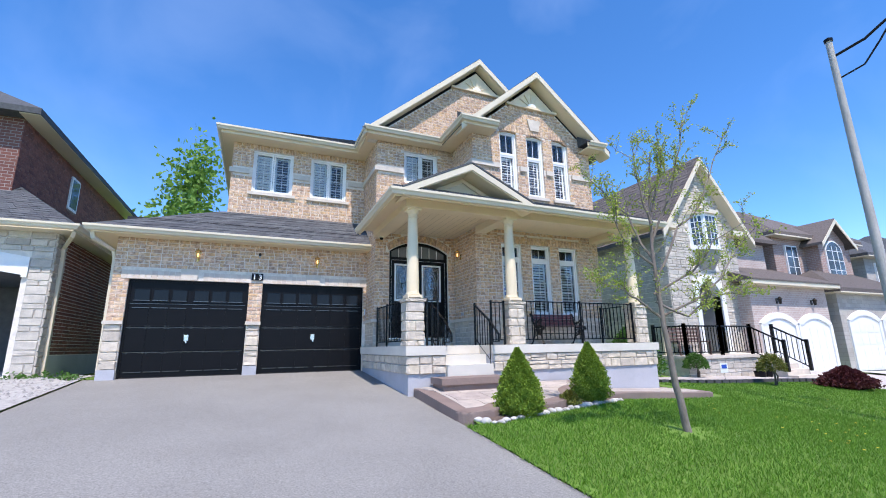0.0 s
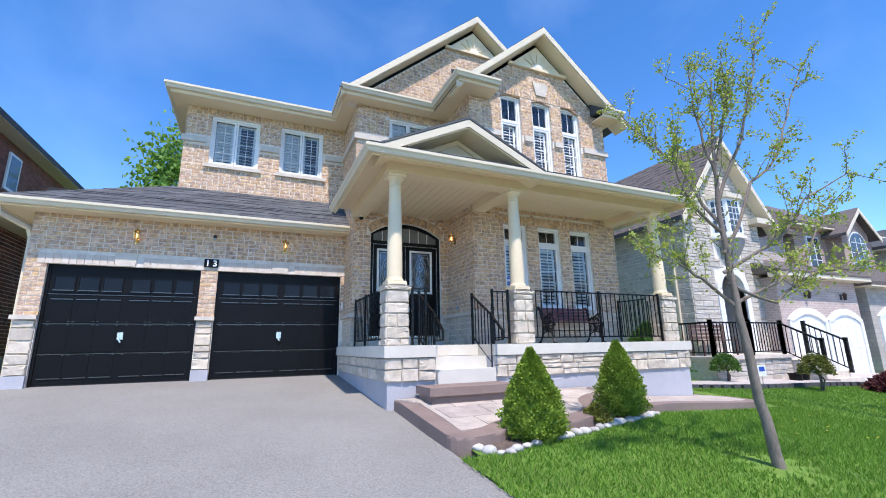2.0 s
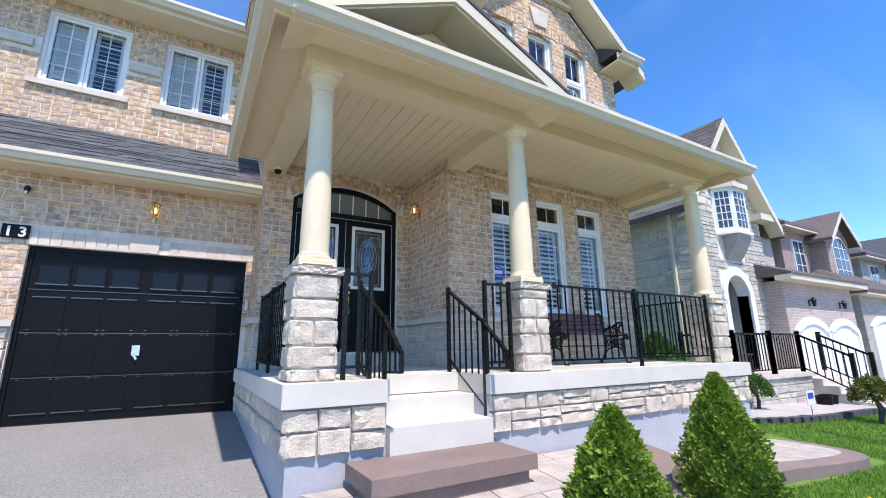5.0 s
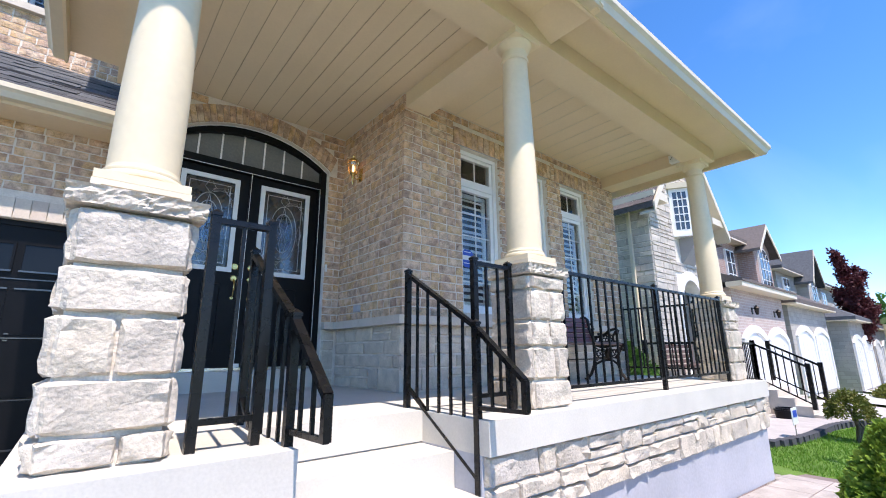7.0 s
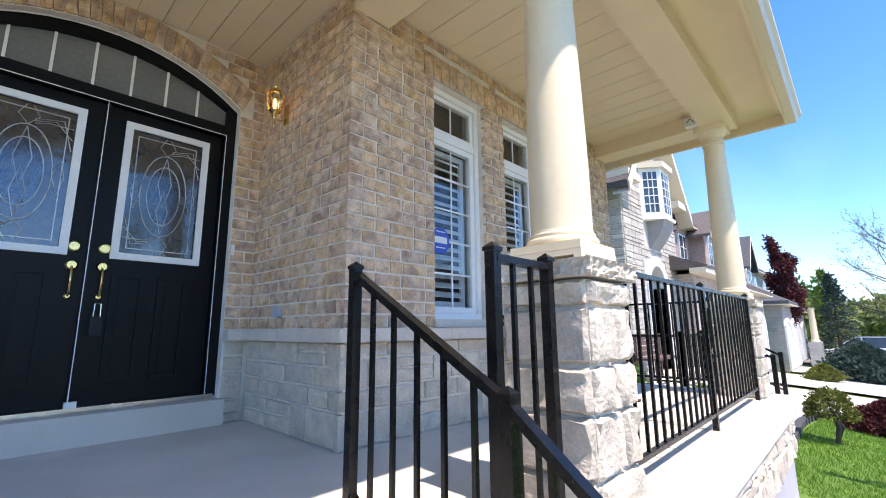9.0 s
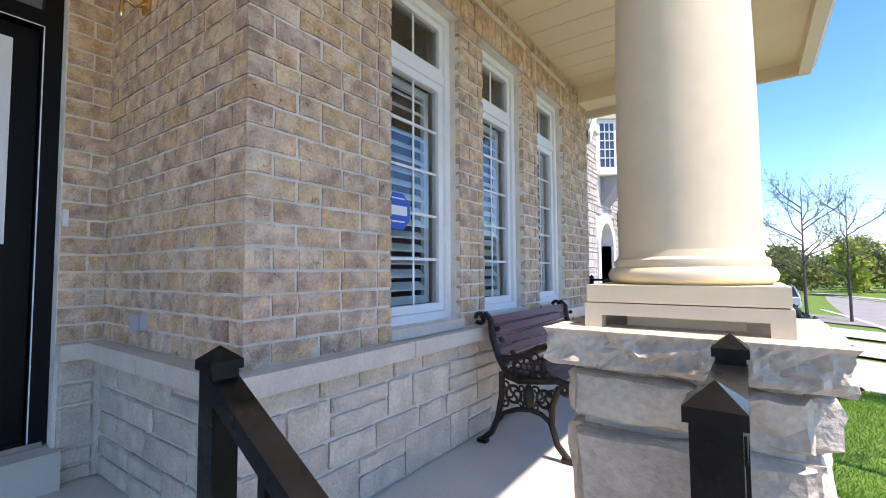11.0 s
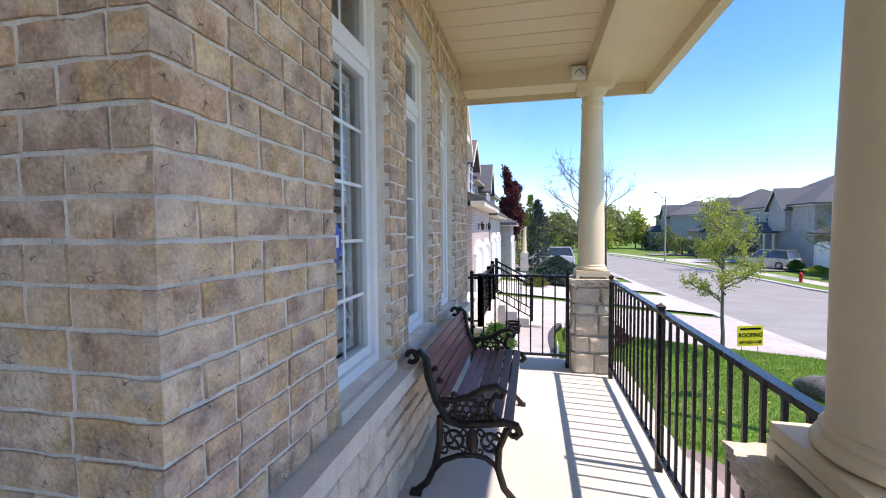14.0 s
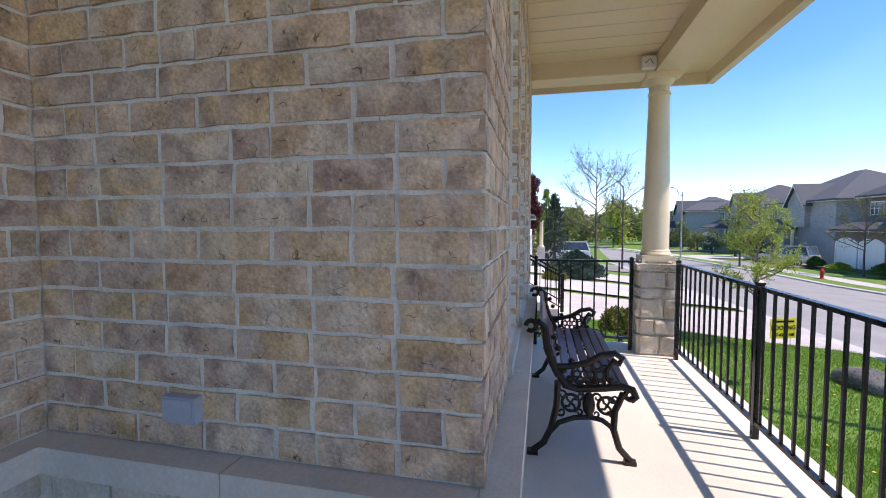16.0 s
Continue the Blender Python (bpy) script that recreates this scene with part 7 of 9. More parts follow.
# ---- neighbouring houses ----
REDBRICK = material("red_brick", None, 0.9, var=0.25, scale=11, fine=75, bump=0.5, palette=[(0.20, 0.07, 0.05), (0.26, 0.10, 0.07), (0.15, 0.055, 0.045), (0.23, 0.085, 0.06)])
PINKBRICK = material("pink_brick", None, 0.9, var=0.2, scale=11, fine=75, bump=0.5, palette=[(0.48, 0.37, 0.32), (0.55, 0.44, 0.38), (0.42, 0.31, 0.27)])
BROWNSHINGLE = material("brown_asphalt_shingle", None, 0.95, var=0.25, scale=14, fine=160, bump=0.6, palette=[(0.12, 0.10, 0.09), (0.155, 0.13, 0.115), (0.10, 0.085, 0.078)])
STUCCO = material("grey_stucco", (0.36, 0.34, 0.32), 0.9, var=0.08, scale=3, fine=60, bump=0.2)
PALESTONE = material("pale_stone_facing", None, 0.9, var=0.16, scale=7, fine=55, bump=0.6, palette=[(0.50, 0.455, 0.39), (0.57, 0.52, 0.45), (0.43, 0.385, 0.33)])


def brick_faced(name, c1, c2, c3, w=0.21, h=0.085):
    """Brickwork far off, drawn by a brick texture at true size."""
    m = bpy.data.materials.new(name)
    m.use_nodes = True
    nt = m.node_tree
    L, N = nt.links.new, nt.nodes.new
    tc = N("ShaderNodeTexCoord")
    sp = N("ShaderNodeSeparateXYZ")
    L(tc.outputs["Object"], sp.inputs[0])
    ad = N("ShaderNodeMath")
    ad.operation = "ADD"
    L(sp.outputs[0], ad.inputs[0])
    L(sp.outputs[1], ad.inputs[1])
    cb = N("ShaderNodeCombineXYZ")
    L(ad.outputs[0], cb.inputs[0])
    L(sp.outputs[2], cb.inputs[1])
    br = N("ShaderNodeTexBrick")
    br.inputs["Scale"].default_value = 1.0
    br.inputs["Brick Width"].default_value, br.inputs["Row Height"].default_value, br.inputs["Mortar Size"].default_value = w, h, 0.008
    br.inputs["Color1"].default_value, br.inputs["Color2"].default_value, br.inputs["Mortar"].default_value = (*c1, 1), (*c2, 1), (*c3, 1)
    L(cb.outputs[0], br.inputs["Vector"])
    no = N("ShaderNodeTexNoise")
    no.inputs["Scale"].default_value = 1.2
    L(tc.outputs["Object"], no.inputs["Vector"])
    mr = N("ShaderNodeMapRange")
    mr.inputs[3].default_value, mr.inputs[4].default_value = 0.8, 1.2
    L(no.outputs["Fac"], mr.inputs[0])
    mu = N("ShaderNodeVectorMath")
    mu.operation = "SCALE"
    L(br.outputs["Color"], mu.inputs[0])
    L(mr.outputs[0], mu.inputs["Scale"])
    b = nt.nodes["Principled BSDF"]
    L(mu.outputs[0], b.inputs["Base Color"])
    b.inputs["Roughness"].default_value = 0.9
    bu = N("ShaderNodeBump")
    bu.inputs["Strength"].default_value, bu.inputs["Distance"].default_value = 0.4, 0.01
    L(br.outputs["Fac"], bu.inputs["Height"])
    bu.invert = True
    L(bu.outputs[0], b.inputs["Normal"])
    return m


FARRED = brick_faced("far_red_brick", (0.22, 0.085, 0.06), (0.16, 0.06, 0.05), (0.32, 0.27, 0.24))
FARPINK = brick_faced("far_pink_brick", (0.50, 0.40, 0.35), (0.43, 0.33, 0.29), (0.55, 0.51, 0.47))
FARSTONE = brick_faced("far_stone", (0.46, 0.43, 0.38), (0.38, 0.35, 0.31), (0.33, 0.31, 0.28), 0.38, 0.17)
FARROSE = brick_faced("far_rose_brick", (0.40, 0.27, 0.22), (0.33, 0.21, 0.18), (0.46, 0.41, 0.37))
FARBROWN = brick_faced("far_brown_brick", (0.16, 0.12, 0.10), (0.12, 0.09, 0.08), (0.26, 0.23, 0.21))


def hip_roof(bm, x0, x1, y0, y1, z, h, over=0.4):
    x0, x1, y0, y1 = x0 - over, x1 + over, y0 - over, y1 + over
    w = min(x1 - x0, y1 - y0) / 2
    if x1 - x0 > y1 - y0:
        r = [(x0 + w, (y0 + y1) / 2, z + h), (x1 - w, (y0 + y1) / 2, z + h)]
    else:
        r = [((x0 + x1) / 2, y0 + w, z + h), ((x0 + x1) / 2, y1 - w, z + h)]
    c = [(x0, y0, z), (x1, y0, z), (x1, y1, z), (x0, y1, z)]
    v = [bm.verts.new(p) for p in c + r]
    low = [bm.verts.new((p[0], p[1], p[2] - 0.16)) for p in c]
    if x1 - x0 > y1 - y0:
        fs = [(0, 1, 5, 4), (1, 2, 5), (2, 3, 4, 5), (3, 0, 4)]
    else:
        fs = [(0, 1, 4), (1, 2, 5, 4), (2, 3, 5), (3, 0, 4, 5)]
    for f in fs:
        bm.faces.new([v[i] for i in f])
    for i in range(4):
        bm.faces.new((v[i], v[(i + 1) % 4], low[(i + 1) % 4], low[i]))
    bm.faces.new(low[::-1])
    return bm


def gable_roof(bm, x0, x1, y0, y1, z, h, over=0.35, thick=0.12):
    """A gable facing -y, with its ridge along y."""
    xm = (x0 + x1) / 2
    s = h / (xm - x0)
    for sg in (-1, 1):
        xe = xm + sg * (xm - x0 + over)
        ze = z - over * s
        prism(bm, [(xm, z + h + 0.05), (xe, ze + 0.05), (xe, ze + 0.05 - thick), (xm, z + h + 0.05 - thick)], "y", y0 - over, y1)
    return bm


def put(th, m, name, b, mat, label="", **k):
    b.transform(m)
    return part(name, b, mat, th, label, **k)


def house_window(th, m, x, z, w, h, y=0.0, arch=0.0, cols=2, rows=3):
    """A far window: frame, pane and glazing bars, on the local front."""
    pts = [(x, z), (x + w, z)] + ([(x + w, z + h)] if not arch else []) + ([(x, z + h)] if not arch else [])
    if arch:
        pts = [(x, z), (x + w, z)] + list(reversed(arch_pts(x, x + w, z + h - arch, z + h, 8)))
    cx, cz = x + w / 2, z + h / 2
    big = [(cx + (px - cx) * (1 + 0.14 / w), cz + (pz - cz) * (1 + 0.14 / h)) for px, pz in pts]
    wn = put(th, m, "window", prism(bmn(), big, "y", y - 0.06, y + 0.05), WHITE, "white framed window")
    put(wn, m, "pane", prism(bmn(), pts, "y", y - 0.075, y - 0.061), PANEGLASS)
    b = bmn()
    for k in range(1, cols):
        box(b, x + w * k / cols - 0.02, x + w * k / cols + 0.02, y - 0.09, y - 0.076, z, z + h - arch * 0.5)
    for k in range(1, rows):
        box(b, x, x + w, y - 0.088, y - 0.076, z + h * k / rows - 0.014, z + h * k / rows + 0.014)
    put(wn, m, "glazing_bar", b, WHITE)
    put(wn, m, "sill", box(bmn(), x - 0.1, x + w + 0.1, y - 0.12, y, z - 0.16, z - 0.075), CUTSTONE)


def house_garage_door(th, m, x, z, w, h, y, mat, arch=0.3, surround=True):
    if surround:
        o = [(x - 0.18, z), (x, z)] + arch_pts(x, x + w, z + h - arch, z + h, 10) + [(x + w, z), (x + w + 0.18, z)] + list(reversed(arch_pts(x - 0.18, x + w + 0.18, z + h - arch + 0.12, z + h + 0.22, 10)))
        b = bmn()
        i_ = arch_pts(x, x + w, z + h - arch, z + h, 10)
        o_ = arch_pts(x - 0.18, x + w + 0.18, z + h - arch + 0.12, z + h + 0.22, 10)
        for k in range(10):
            prism(b, [i_[k], i_[k + 1], o_[k + 1], o_[k]], "y", y - 0.07, y + 0.02)
        box(b, x - 0.18, x, y - 0.07, y + 0.02, z, z + h - arch + 0.06)
        box(b, x + w, x + w + 0.18, y - 0.07, y + 0.02, z, z + h - arch + 0.06)
        put(th, m, "door_surround", b, WHITEPAINT, "white stone arch surround")
    d = put(th, m, "garage_door", prism(bmn(), [(x, z), (x + w, z)] + list(reversed(arch_pts(x, x + w, z + h - arch, z + h, 10))), "y", y - 0.02, y + 0.03), mat, "panelled garage door")
    for k in range(4):
        for j in range(4):
            b = bmn()
            u0, u1 = x + w * j / 4 + 0.07, x + w * (j + 1) / 4 - 0.07
            z0, z1 = z + (h - arch) * k / 4 + 0.07, z + (h - arch) * (k + 1) / 4 - 0.06
            box(b, u0, u1, y - 0.03, y - 0.021, z0, z1)
            put(d, m, "panel", b, mat)


def coach_lamp(th, m, x, z, y):
    b = bmn()
    box(b, x - 0.05, x + 0.05, y - 0.02, y, z - 0.1, z + 0.1)
    lathe(b, [(0.04, z - 0.12), (0.07, z + 0.06), (0.085, z + 0.08), (0.02, z + 0.16)], x, y - 0.13, 6)
    bar(b, (x, y, z + 0.05), (x, y - 0.13, z + 0.1), 0.02)
    put(th, m, "coach_lamp", b, CAST, "dark metal coach lamp")


def simple_house(name, m, W, D, H, label, wall, lower, roof_mat, ridge, wins, doors, gables=(), garage=None, cols=(), door_mat=None, group="houses along the street"):
    """A two-storey house: local front at y = 0 facing -y. garage: (x0, x1, depth, height)."""
    th = group_thing(name, label, "house", group, loc=m.translation)
    split = 3.3
    put(th, m, "lower_wall", box(bmn(), 0, W, 0, D, -1.2, split), lower)
    put(th, m, "upper_wall", box(bmn(), 0.02, W - 0.02, 0.02, D, split, H), wall)
    put(th, m, "roof", hip_roof(bmn(), 0, W, 0, D, H + 0.12, ridge), roof_mat)
    put(th, m, "eave", box(bmn(), -0.42, W + 0.42, -0.42, D + 0.42, H - 0.10, H - 0.042), GUTTER)
    for x0, x1, y, z, h, mat in gables:
        put(th, m, "gable_wall", prism(bmn(), [(x0, z), (x1, z), ((x0 + x1) / 2, z + h)], "y", y, y + 0.3), mat)
        put(th, m, "gable_front", box(bmn(), x0, x1, y, 0.3, split if z > 4 else -1, z), mat)
        put(th, m, "gable_roof", gable_roof(bmn(), x0, x1, y, D * 0.6, z, h), roof_mat)
        xm_ = (x0 + x1) / 2
        b = bmn()
        s_ = h / (xm_ - x0)
        for sg in (-1, 1):
            xe = xm_ + sg * (xm_ - x0 + 0.35)
            prism(b, [(xm_, z + h), (xe, z - 0.35 * s_), (xe, z - 0.35 * s_ - 0.2), (xm_, z + h - 0.2)], "y", y - 0.37, y - 0.33)
        put(th, m, "rake_board", b, GUTTER)
    if garage:
        gx0, gx1, gd, gh = garage
        put(th, m, "garage_wall", box(bmn(), gx0, gx1, -gd, 0, -1.2, gh), lower)
        put(th, m, "garage_roof", hip_roof(bmn(), gx0, gx1, -gd, 1.0, gh + 0.12, 1.1, 0.35), roof_mat)
        put(th, m, "garage_eave", box(bmn(), gx0 - 0.36, gx1 + 0.36, -gd - 0.36, 0, gh - 0.09, gh - 0.042), GUTTER)
    for w in wins:
        house_window(th, m, *w)
    for d in doors:
        house_garage_door(th, m, *d, door_mat or WHITEPAINT)
    for x, y, z0, z1 in cols:
        put(th, m, "column", lathe(bmn(), [(0.2, z0), (0.2, z0 + 0.08), (0.15, z0 + 0.12), (0.12, z1 - 0.15), (0.18, z1)], x, y, 14), COLUMN, smooth=True)
        put(th, m, "column_pier", box(bmn(), x - 0.28, x + 0.28, y - 0.28, y + 0.28, z0 - 1.3, z0), lower)
    return th


# the stone-fronted house next door
ID = Matrix.Identity(4)
n1 = group_thing("stone_house", "pale split-stone house with a steep gable and bay window", "house", "houses along the street", loc=(15.2, 10.65, 0.3))
NX0, NX1, NY = 13.25, 17.1, 10.65
NB = 0.2
ENT = (14.62, 15.78, 0.9, 3.55)
core = part("front_wall", wall_cells(bmn(), "y", NY, 0.3, NX0, NX1, NB, 5.6, [(ENT[0], ENT[1], 0.9, ENT[3])]), MORTAR, n1)
part("side_wall", box(bmn(), NX0, NX0 + 0.3, NY + 0.3, 20, NB, 5.6), MORTAR, n1)
part("rear_block", box(bmn(), NX0 + 0.3, 21.6, 12.2, 20, NB, 5.85), FARPINK, n1)
inv = Matrix.Translation(-n1.location)
lay_stones(n1, inv @ facing("y", NY), NX0, NX1, NB, 5.6, holes=[(ENT[0] - 0.22, ENT[1] + 0.22, 0, ENT[3] + 0.22), (14.55, 15.95, 4.0, 6.1)], heights=(0.1, 0.14, 0.18), lengths=(0.2, 0.6), proud=0.03, rough=0.01, seed=41, single=False, mat=PALESTONE, grid=(2, 2))
lay_stones(n1, inv @ facing("x", NX0), -20, -NY, NB, 5.6, heights=(0.12, 0.17, 0.2), lengths=(0.25, 0.6), proud=0.02, rough=0.005, seed=42, single=False, mat=PALESTONE, grid=(2, 1))
AX, AZ, ASL = 15.28, 8.4, 1.27
part("gable_wall", prism(bmn(), [(AX - 2.1, 5.6), (AX + 2.1, 5.6), (AX, 5.6 + 2.1 * ASL)], "y", NY + 0.02, NY + 0.3), MORTAR, n1)
gz = 5.62
grng = random.Random(5)
gverts, gfaces = [], []
while gz < 7.9:
    hh = grng.choice((0.12, 0.16))
    half = (5.6 + 2.1 * ASL - gz - hh - 0.05) / ASL
    u = AX - half
    while u < AX + half - 0.1:
        ww = min(grng.uniform(0.25, 0.6), AX + half - u)
        if not (14.5 < u + ww / 2 < 16.0 and gz < 6.1):
            v, f = stone_data(ww - 0.012, hh - 0.012, grng, 0.03, nx=2, nz=2, rough=0.01)
            k0 = len(gverts)
            gverts += [(p[0] + u, p[1] + NY + 0.02, p[2] + gz) for p in v]
            gfaces += [tuple(i + k0 for i in q) for q in f]
        u += ww
    gz += hh
gme = bpy.data.meshes.new("gable_stonework")
gme.from_pydata(gverts, [], gfaces)
gme.materials.append(PALESTONE)
gob = new("gable_stonework", gme)
gob.parent, gob.matrix_parent_inverse = n1, inv
tagged(gob, kind="stuff")
b = bmn()
for sg in (-1, 1):
    xe = AX + sg * 2.5
    prism(b, [(AX, AZ), (xe, AZ - 2.5 * ASL), (xe, AZ - 2.5 * ASL - 0.14), (AX, AZ - 0.14)], "y", NY - 0.35, 20)
rf = part("roof", b, BROWNSHINGLE, n1, "brown shingle roof")
lay_shingles(rf, (AX - 2.5, 20, AZ - 2.5 * ASL), (AX - 2.5, NY - 0.35, AZ - 2.5 * ASL), (AX, NY - 0.35, AZ), (AX, 20, AZ), mat=BROWNSHINGLE, exposure=0.2, tab=0.4)
b = bmn()
for sg in (-1, 1):
    xe = AX + sg * 2.48
    prism(b, [(AX, AZ - 0.05), (xe, AZ - 2.48 * ASL - 0.05), (xe, AZ - 2.48 * ASL - 0.3), (AX, AZ - 0.3)], "y", NY - 0.39, NY - 0.351)
    prism(b, [(AX, AZ - 0.28), (xe, AZ - 2.48 * ASL - 0.28), (xe, AZ - 2.48 * ASL - 0.31), (AX, AZ - 0.31)], "y", NY - 0.351, NY)
part("rake_board", b, GUTTER, n1)
part("cornice", box(bmn(), NX0 - 0.35, NX0 + 0.4, NY - 0.35, NY + 0.8, 5.35, 5.55), GUTTER, n1, bevel=0.02)
part("cornice", box(bmn(), NX1 - 0.5, NX1 + 0.35, NY - 0.35, NY, 5.35, 5.55), GUTTER, n1, bevel=0.02)
part("side_eave", box(bmn(), NX0 - 0.35, NX0, NY + 0.8, 20, 5.36, 5.5), GUTTER, n1)
part("downspout", bar(bmn(), (NX0 - 0.06, NY + 0.5, 5.36), (NX0 - 0.06, NY + 0.5, 0.4), 0.08), GUTTER, n1)
# bay window
bay = part("bay_window", prism(bmn(), [(14.62, NY), (14.92, NY - 0.42), (15.62, NY - 0.42), (15.92, NY)], "z", 4.75, 6.05), WHITE, n1, "white angled bay window")
part("bay_roof", prism(bmn(), [(14.52, NY), (14.87, NY - 0.52), (15.67, NY - 0.52), (16.02, NY)], "z", 6.05, 6.2), GUTTER, bay)
part("bay_corbel", prism(bmn(), [(NY, 3.95), (NY, 4.75), (NY - 0.42, 4.75), (NY - 0.38, 4.5), (NY - 0.2, 4.2)], "x", 14.9, 15.64), STUCCO, bay)
part("bay_sill", prism(bmn(), [(14.55, NY), (14.88, NY - 0.48), (15.66, NY - 0.48), (15.99, NY)], "z", 4.68, 4.76), WHITE, bay)


def bay_pane(p, q, z0, z1):
    p, q = Vector((*p, 0)), Vector((*q, 0))
    d = (q - p).normalized()
    nrm = Vector((d.y, -d.x, 0))
    b = bmn()
    a, c = p + d * 0.09 + nrm * 0.004, q - d * 0.09 + nrm * 0.004
    b.faces.new([b.verts.new(v) for v in ((a.x, a.y, z0), (c.x, c.y, z0), (c.x, c.y, z1), (a.x, a.y, z1))])
    part("pane", b, PANEGLASS, bay)
    b = bmn()
    n = 3
    for k in range(1, n):
        s = a.lerp(c, k / n) + nrm * 0.008
        bar(b, (s.x, s.y, z0), (s.x, s.y, z1), 0.022)
    for k in range(1, 5):
        z = z0 + (z1 - z0) * k / 5
        s, e = a + nrm * 0.008, c + nrm * 0.008
        bar(b, (s.x, s.y, z), (e.x, e.y, z), 0.022)
    part("glazing_bar", b, WHITE, bay)


bay_pane((14.92, NY - 0.42), (15.62, NY - 0.42), 4.88, 5.95)
bay_pane((14.62, NY), (14.92, NY - 0.42), 4.88, 5.95)
bay_pane((15.62, NY - 0.42), (15.92, NY), 4.88, 5.95)
# arched entrance
i_ = arch_pts(ENT[0], ENT[1], ENT[3] - 0.55, ENT[3], 14)
o_ = arch_pts(ENT[0] - 0.22, ENT[1] + 0.22, ENT[3] - 0.5, ENT[3] + 0.24, 14)
b = bmn()
for k in range(14):
    prism(b, [i_[k], i_[k + 1], o_[k + 1], o_[k]], "y", NY - 0.06, NY + 0.3)
box(b, ENT[0] - 0.22, ENT[0], NY - 0.06, NY + 0.3, 0.9, ENT[3] - 0.52)
box(b, ENT[1], ENT[1] + 0.22, NY - 0.06, NY + 0.3, 0.9, ENT[3] - 0.52)
part("entrance_arch", b, WHITEPAINT, n1, "white stone entrance arch")
part("entrance_recess", box(box(bmn(), ENT[0] - 0.02, ENT[0], NY + 0.3, NY + 1.3, 0.9, 3.6), ENT[1], ENT[1] + 0.02, NY + 0.3, NY + 1.3, 0.9, 3.6), STUCCO, n1)
en = part("entrance_door", box(bmn(), ENT[0], ENT[1], NY + 1.2, NY + 1.26, 0.9, 3.5), WHITEPAINT, n1, "white entrance door with glass panels")
for k in range(2):
    part("door_glass", box(bmn(), ENT[0] + 0.14 + k * 0.54, ENT[0] + 0.46 + k * 0.54, NY + 1.185, NY + 1.199, 1.2, 2.9), PANEGLASS, en)
# garage wing
part("garage_wall", box(bmn(), 16.7, 21.6, 10.15, 12.2, NB - 0.4, 3.45), FARPINK, n1, "pinkish brick garage wing")
part("garage_eave", box(bmn(), 16.35, 21.95, 9.75, 10.15, 3.42, 3.56), GUTTER, n1)
part("garage_roof", prism(bmn(), [(9.72, 3.56), (9.72, 3.62), (12.2, 4.6), (12.2, 3.56)], "x", 16.35, 21.95), BROWNSHINGLE, n1)
for gx in (17.15, 19.45):
    house_garage_door(n1, ID, gx, 0.0, 1.9, 2.2, 10.15, WHITEPAINT)
coach_lamp(n1, ID, 18.25, 2.85, 10.15)
coach_lamp(n1, ID, 20.5, 2.85, 10.15)
lay_stones(n1, inv @ facing("y", 10.15), 21.35, 21.62, -0.2, 1.2, lengths=(0.2, 0.3), seed=44, single=False, mat=PALESTONE, grid=(2, 2))
house_window(n1, ID, 18.0, 4.4, 0.8, 1.1, 12.2)
b = hip_roof(bmn(), 16.9, 21.6, 12.2, 20, 5.9, 2.6)
part("rear_roof", b, BROWNSHINGLE, n1)
# set-back rear wing seen between the houses
part("rear_wing", box(bmn(), 11.6, 13.25, 15.2, 20, 0.2, 5.6), FARPINK, n1)
part("rear_wing_roof", hip_roof(bmn(), 11.6, 13.6, 15.2, 20, 5.7, 0.9), BROWNSHINGLE, n1)
house_window(n1, ID, 12.0, 1.5, 0.8, 1.7, 15.2)
house_window(n1, ID, 12.0, 4.0, 0.8, 1.2, 15.2)
# its deck, stair and rails
deck = group_thing("stone_deck", "stone entry deck with pale coping next door", "deck", loc=(13.5, 9.9, 0.9))
part("base", box(bmn(), 11.9, 15.2, 9.3, 10.6, 0.1, 0.86), MORTAR, deck)
part("coping", box(bmn(), 11.84, 15.26, 9.22, 10.6, 0.861, 0.95), CUTSTONE, deck, bevel=0.01)
lay_stones(deck, Matrix.Translation(-deck.location) @ facing("y", 9.3), 11.9, 15.2, 0.1, 0.86, lengths=(0.25, 0.6), seed=45, single=False, mat=PALESTONE, grid=(2, 2))
part("landing", box(bmn(), 15.2, 16.4, 9.4, 10.6, 0.1, 0.95), MORTAR, deck)
for k in range(4):
    part("step", box(bmn(), 15.2, 16.4, 9.4 - 0.3 * (k + 1), 9.4 - 0.3 * k, 0.0, 0.95 - 0.16 * (k + 1)), CUTSTONE, deck, bevel=0.01)
dr = group_thing("deck_railing", "black metal railing around the neighbouring deck", "railing", loc=(13.5, 9.35, 0.95))


def deck_rail(p, q, z0, z1):
    part("top_rail", bar(bmn(), (*p, z0 + 0.9), (*q, z1 + 0.9), 0.06, 0.045), IRON, dr)
    part("bottom_rail", bar(bmn(), (*p, z0 + 0.1), (*q, z1 + 0.1), 0.03), IRON, dr)
    n = max(2, int((Vector(p) - Vector(q)).length / 0.13))
    for k in range(1, n):
        s = k / n
        x, y, z = p[0] + (q[0] - p[0]) * s, p[1] + (q[1] - p[1]) * s, z0 + (z1 - z0) * s
        part("baluster", bar(bmn(), (x, y, z + 0.1), (x, y, z + 0.9), 0.018), IRON, dr)
    for (x, y), z in ((p, z0), (q, z1)):
        part("post", bar(bmn(), (x, y, z), (x, y, z + 0.98), 0.085), IRON, dr)


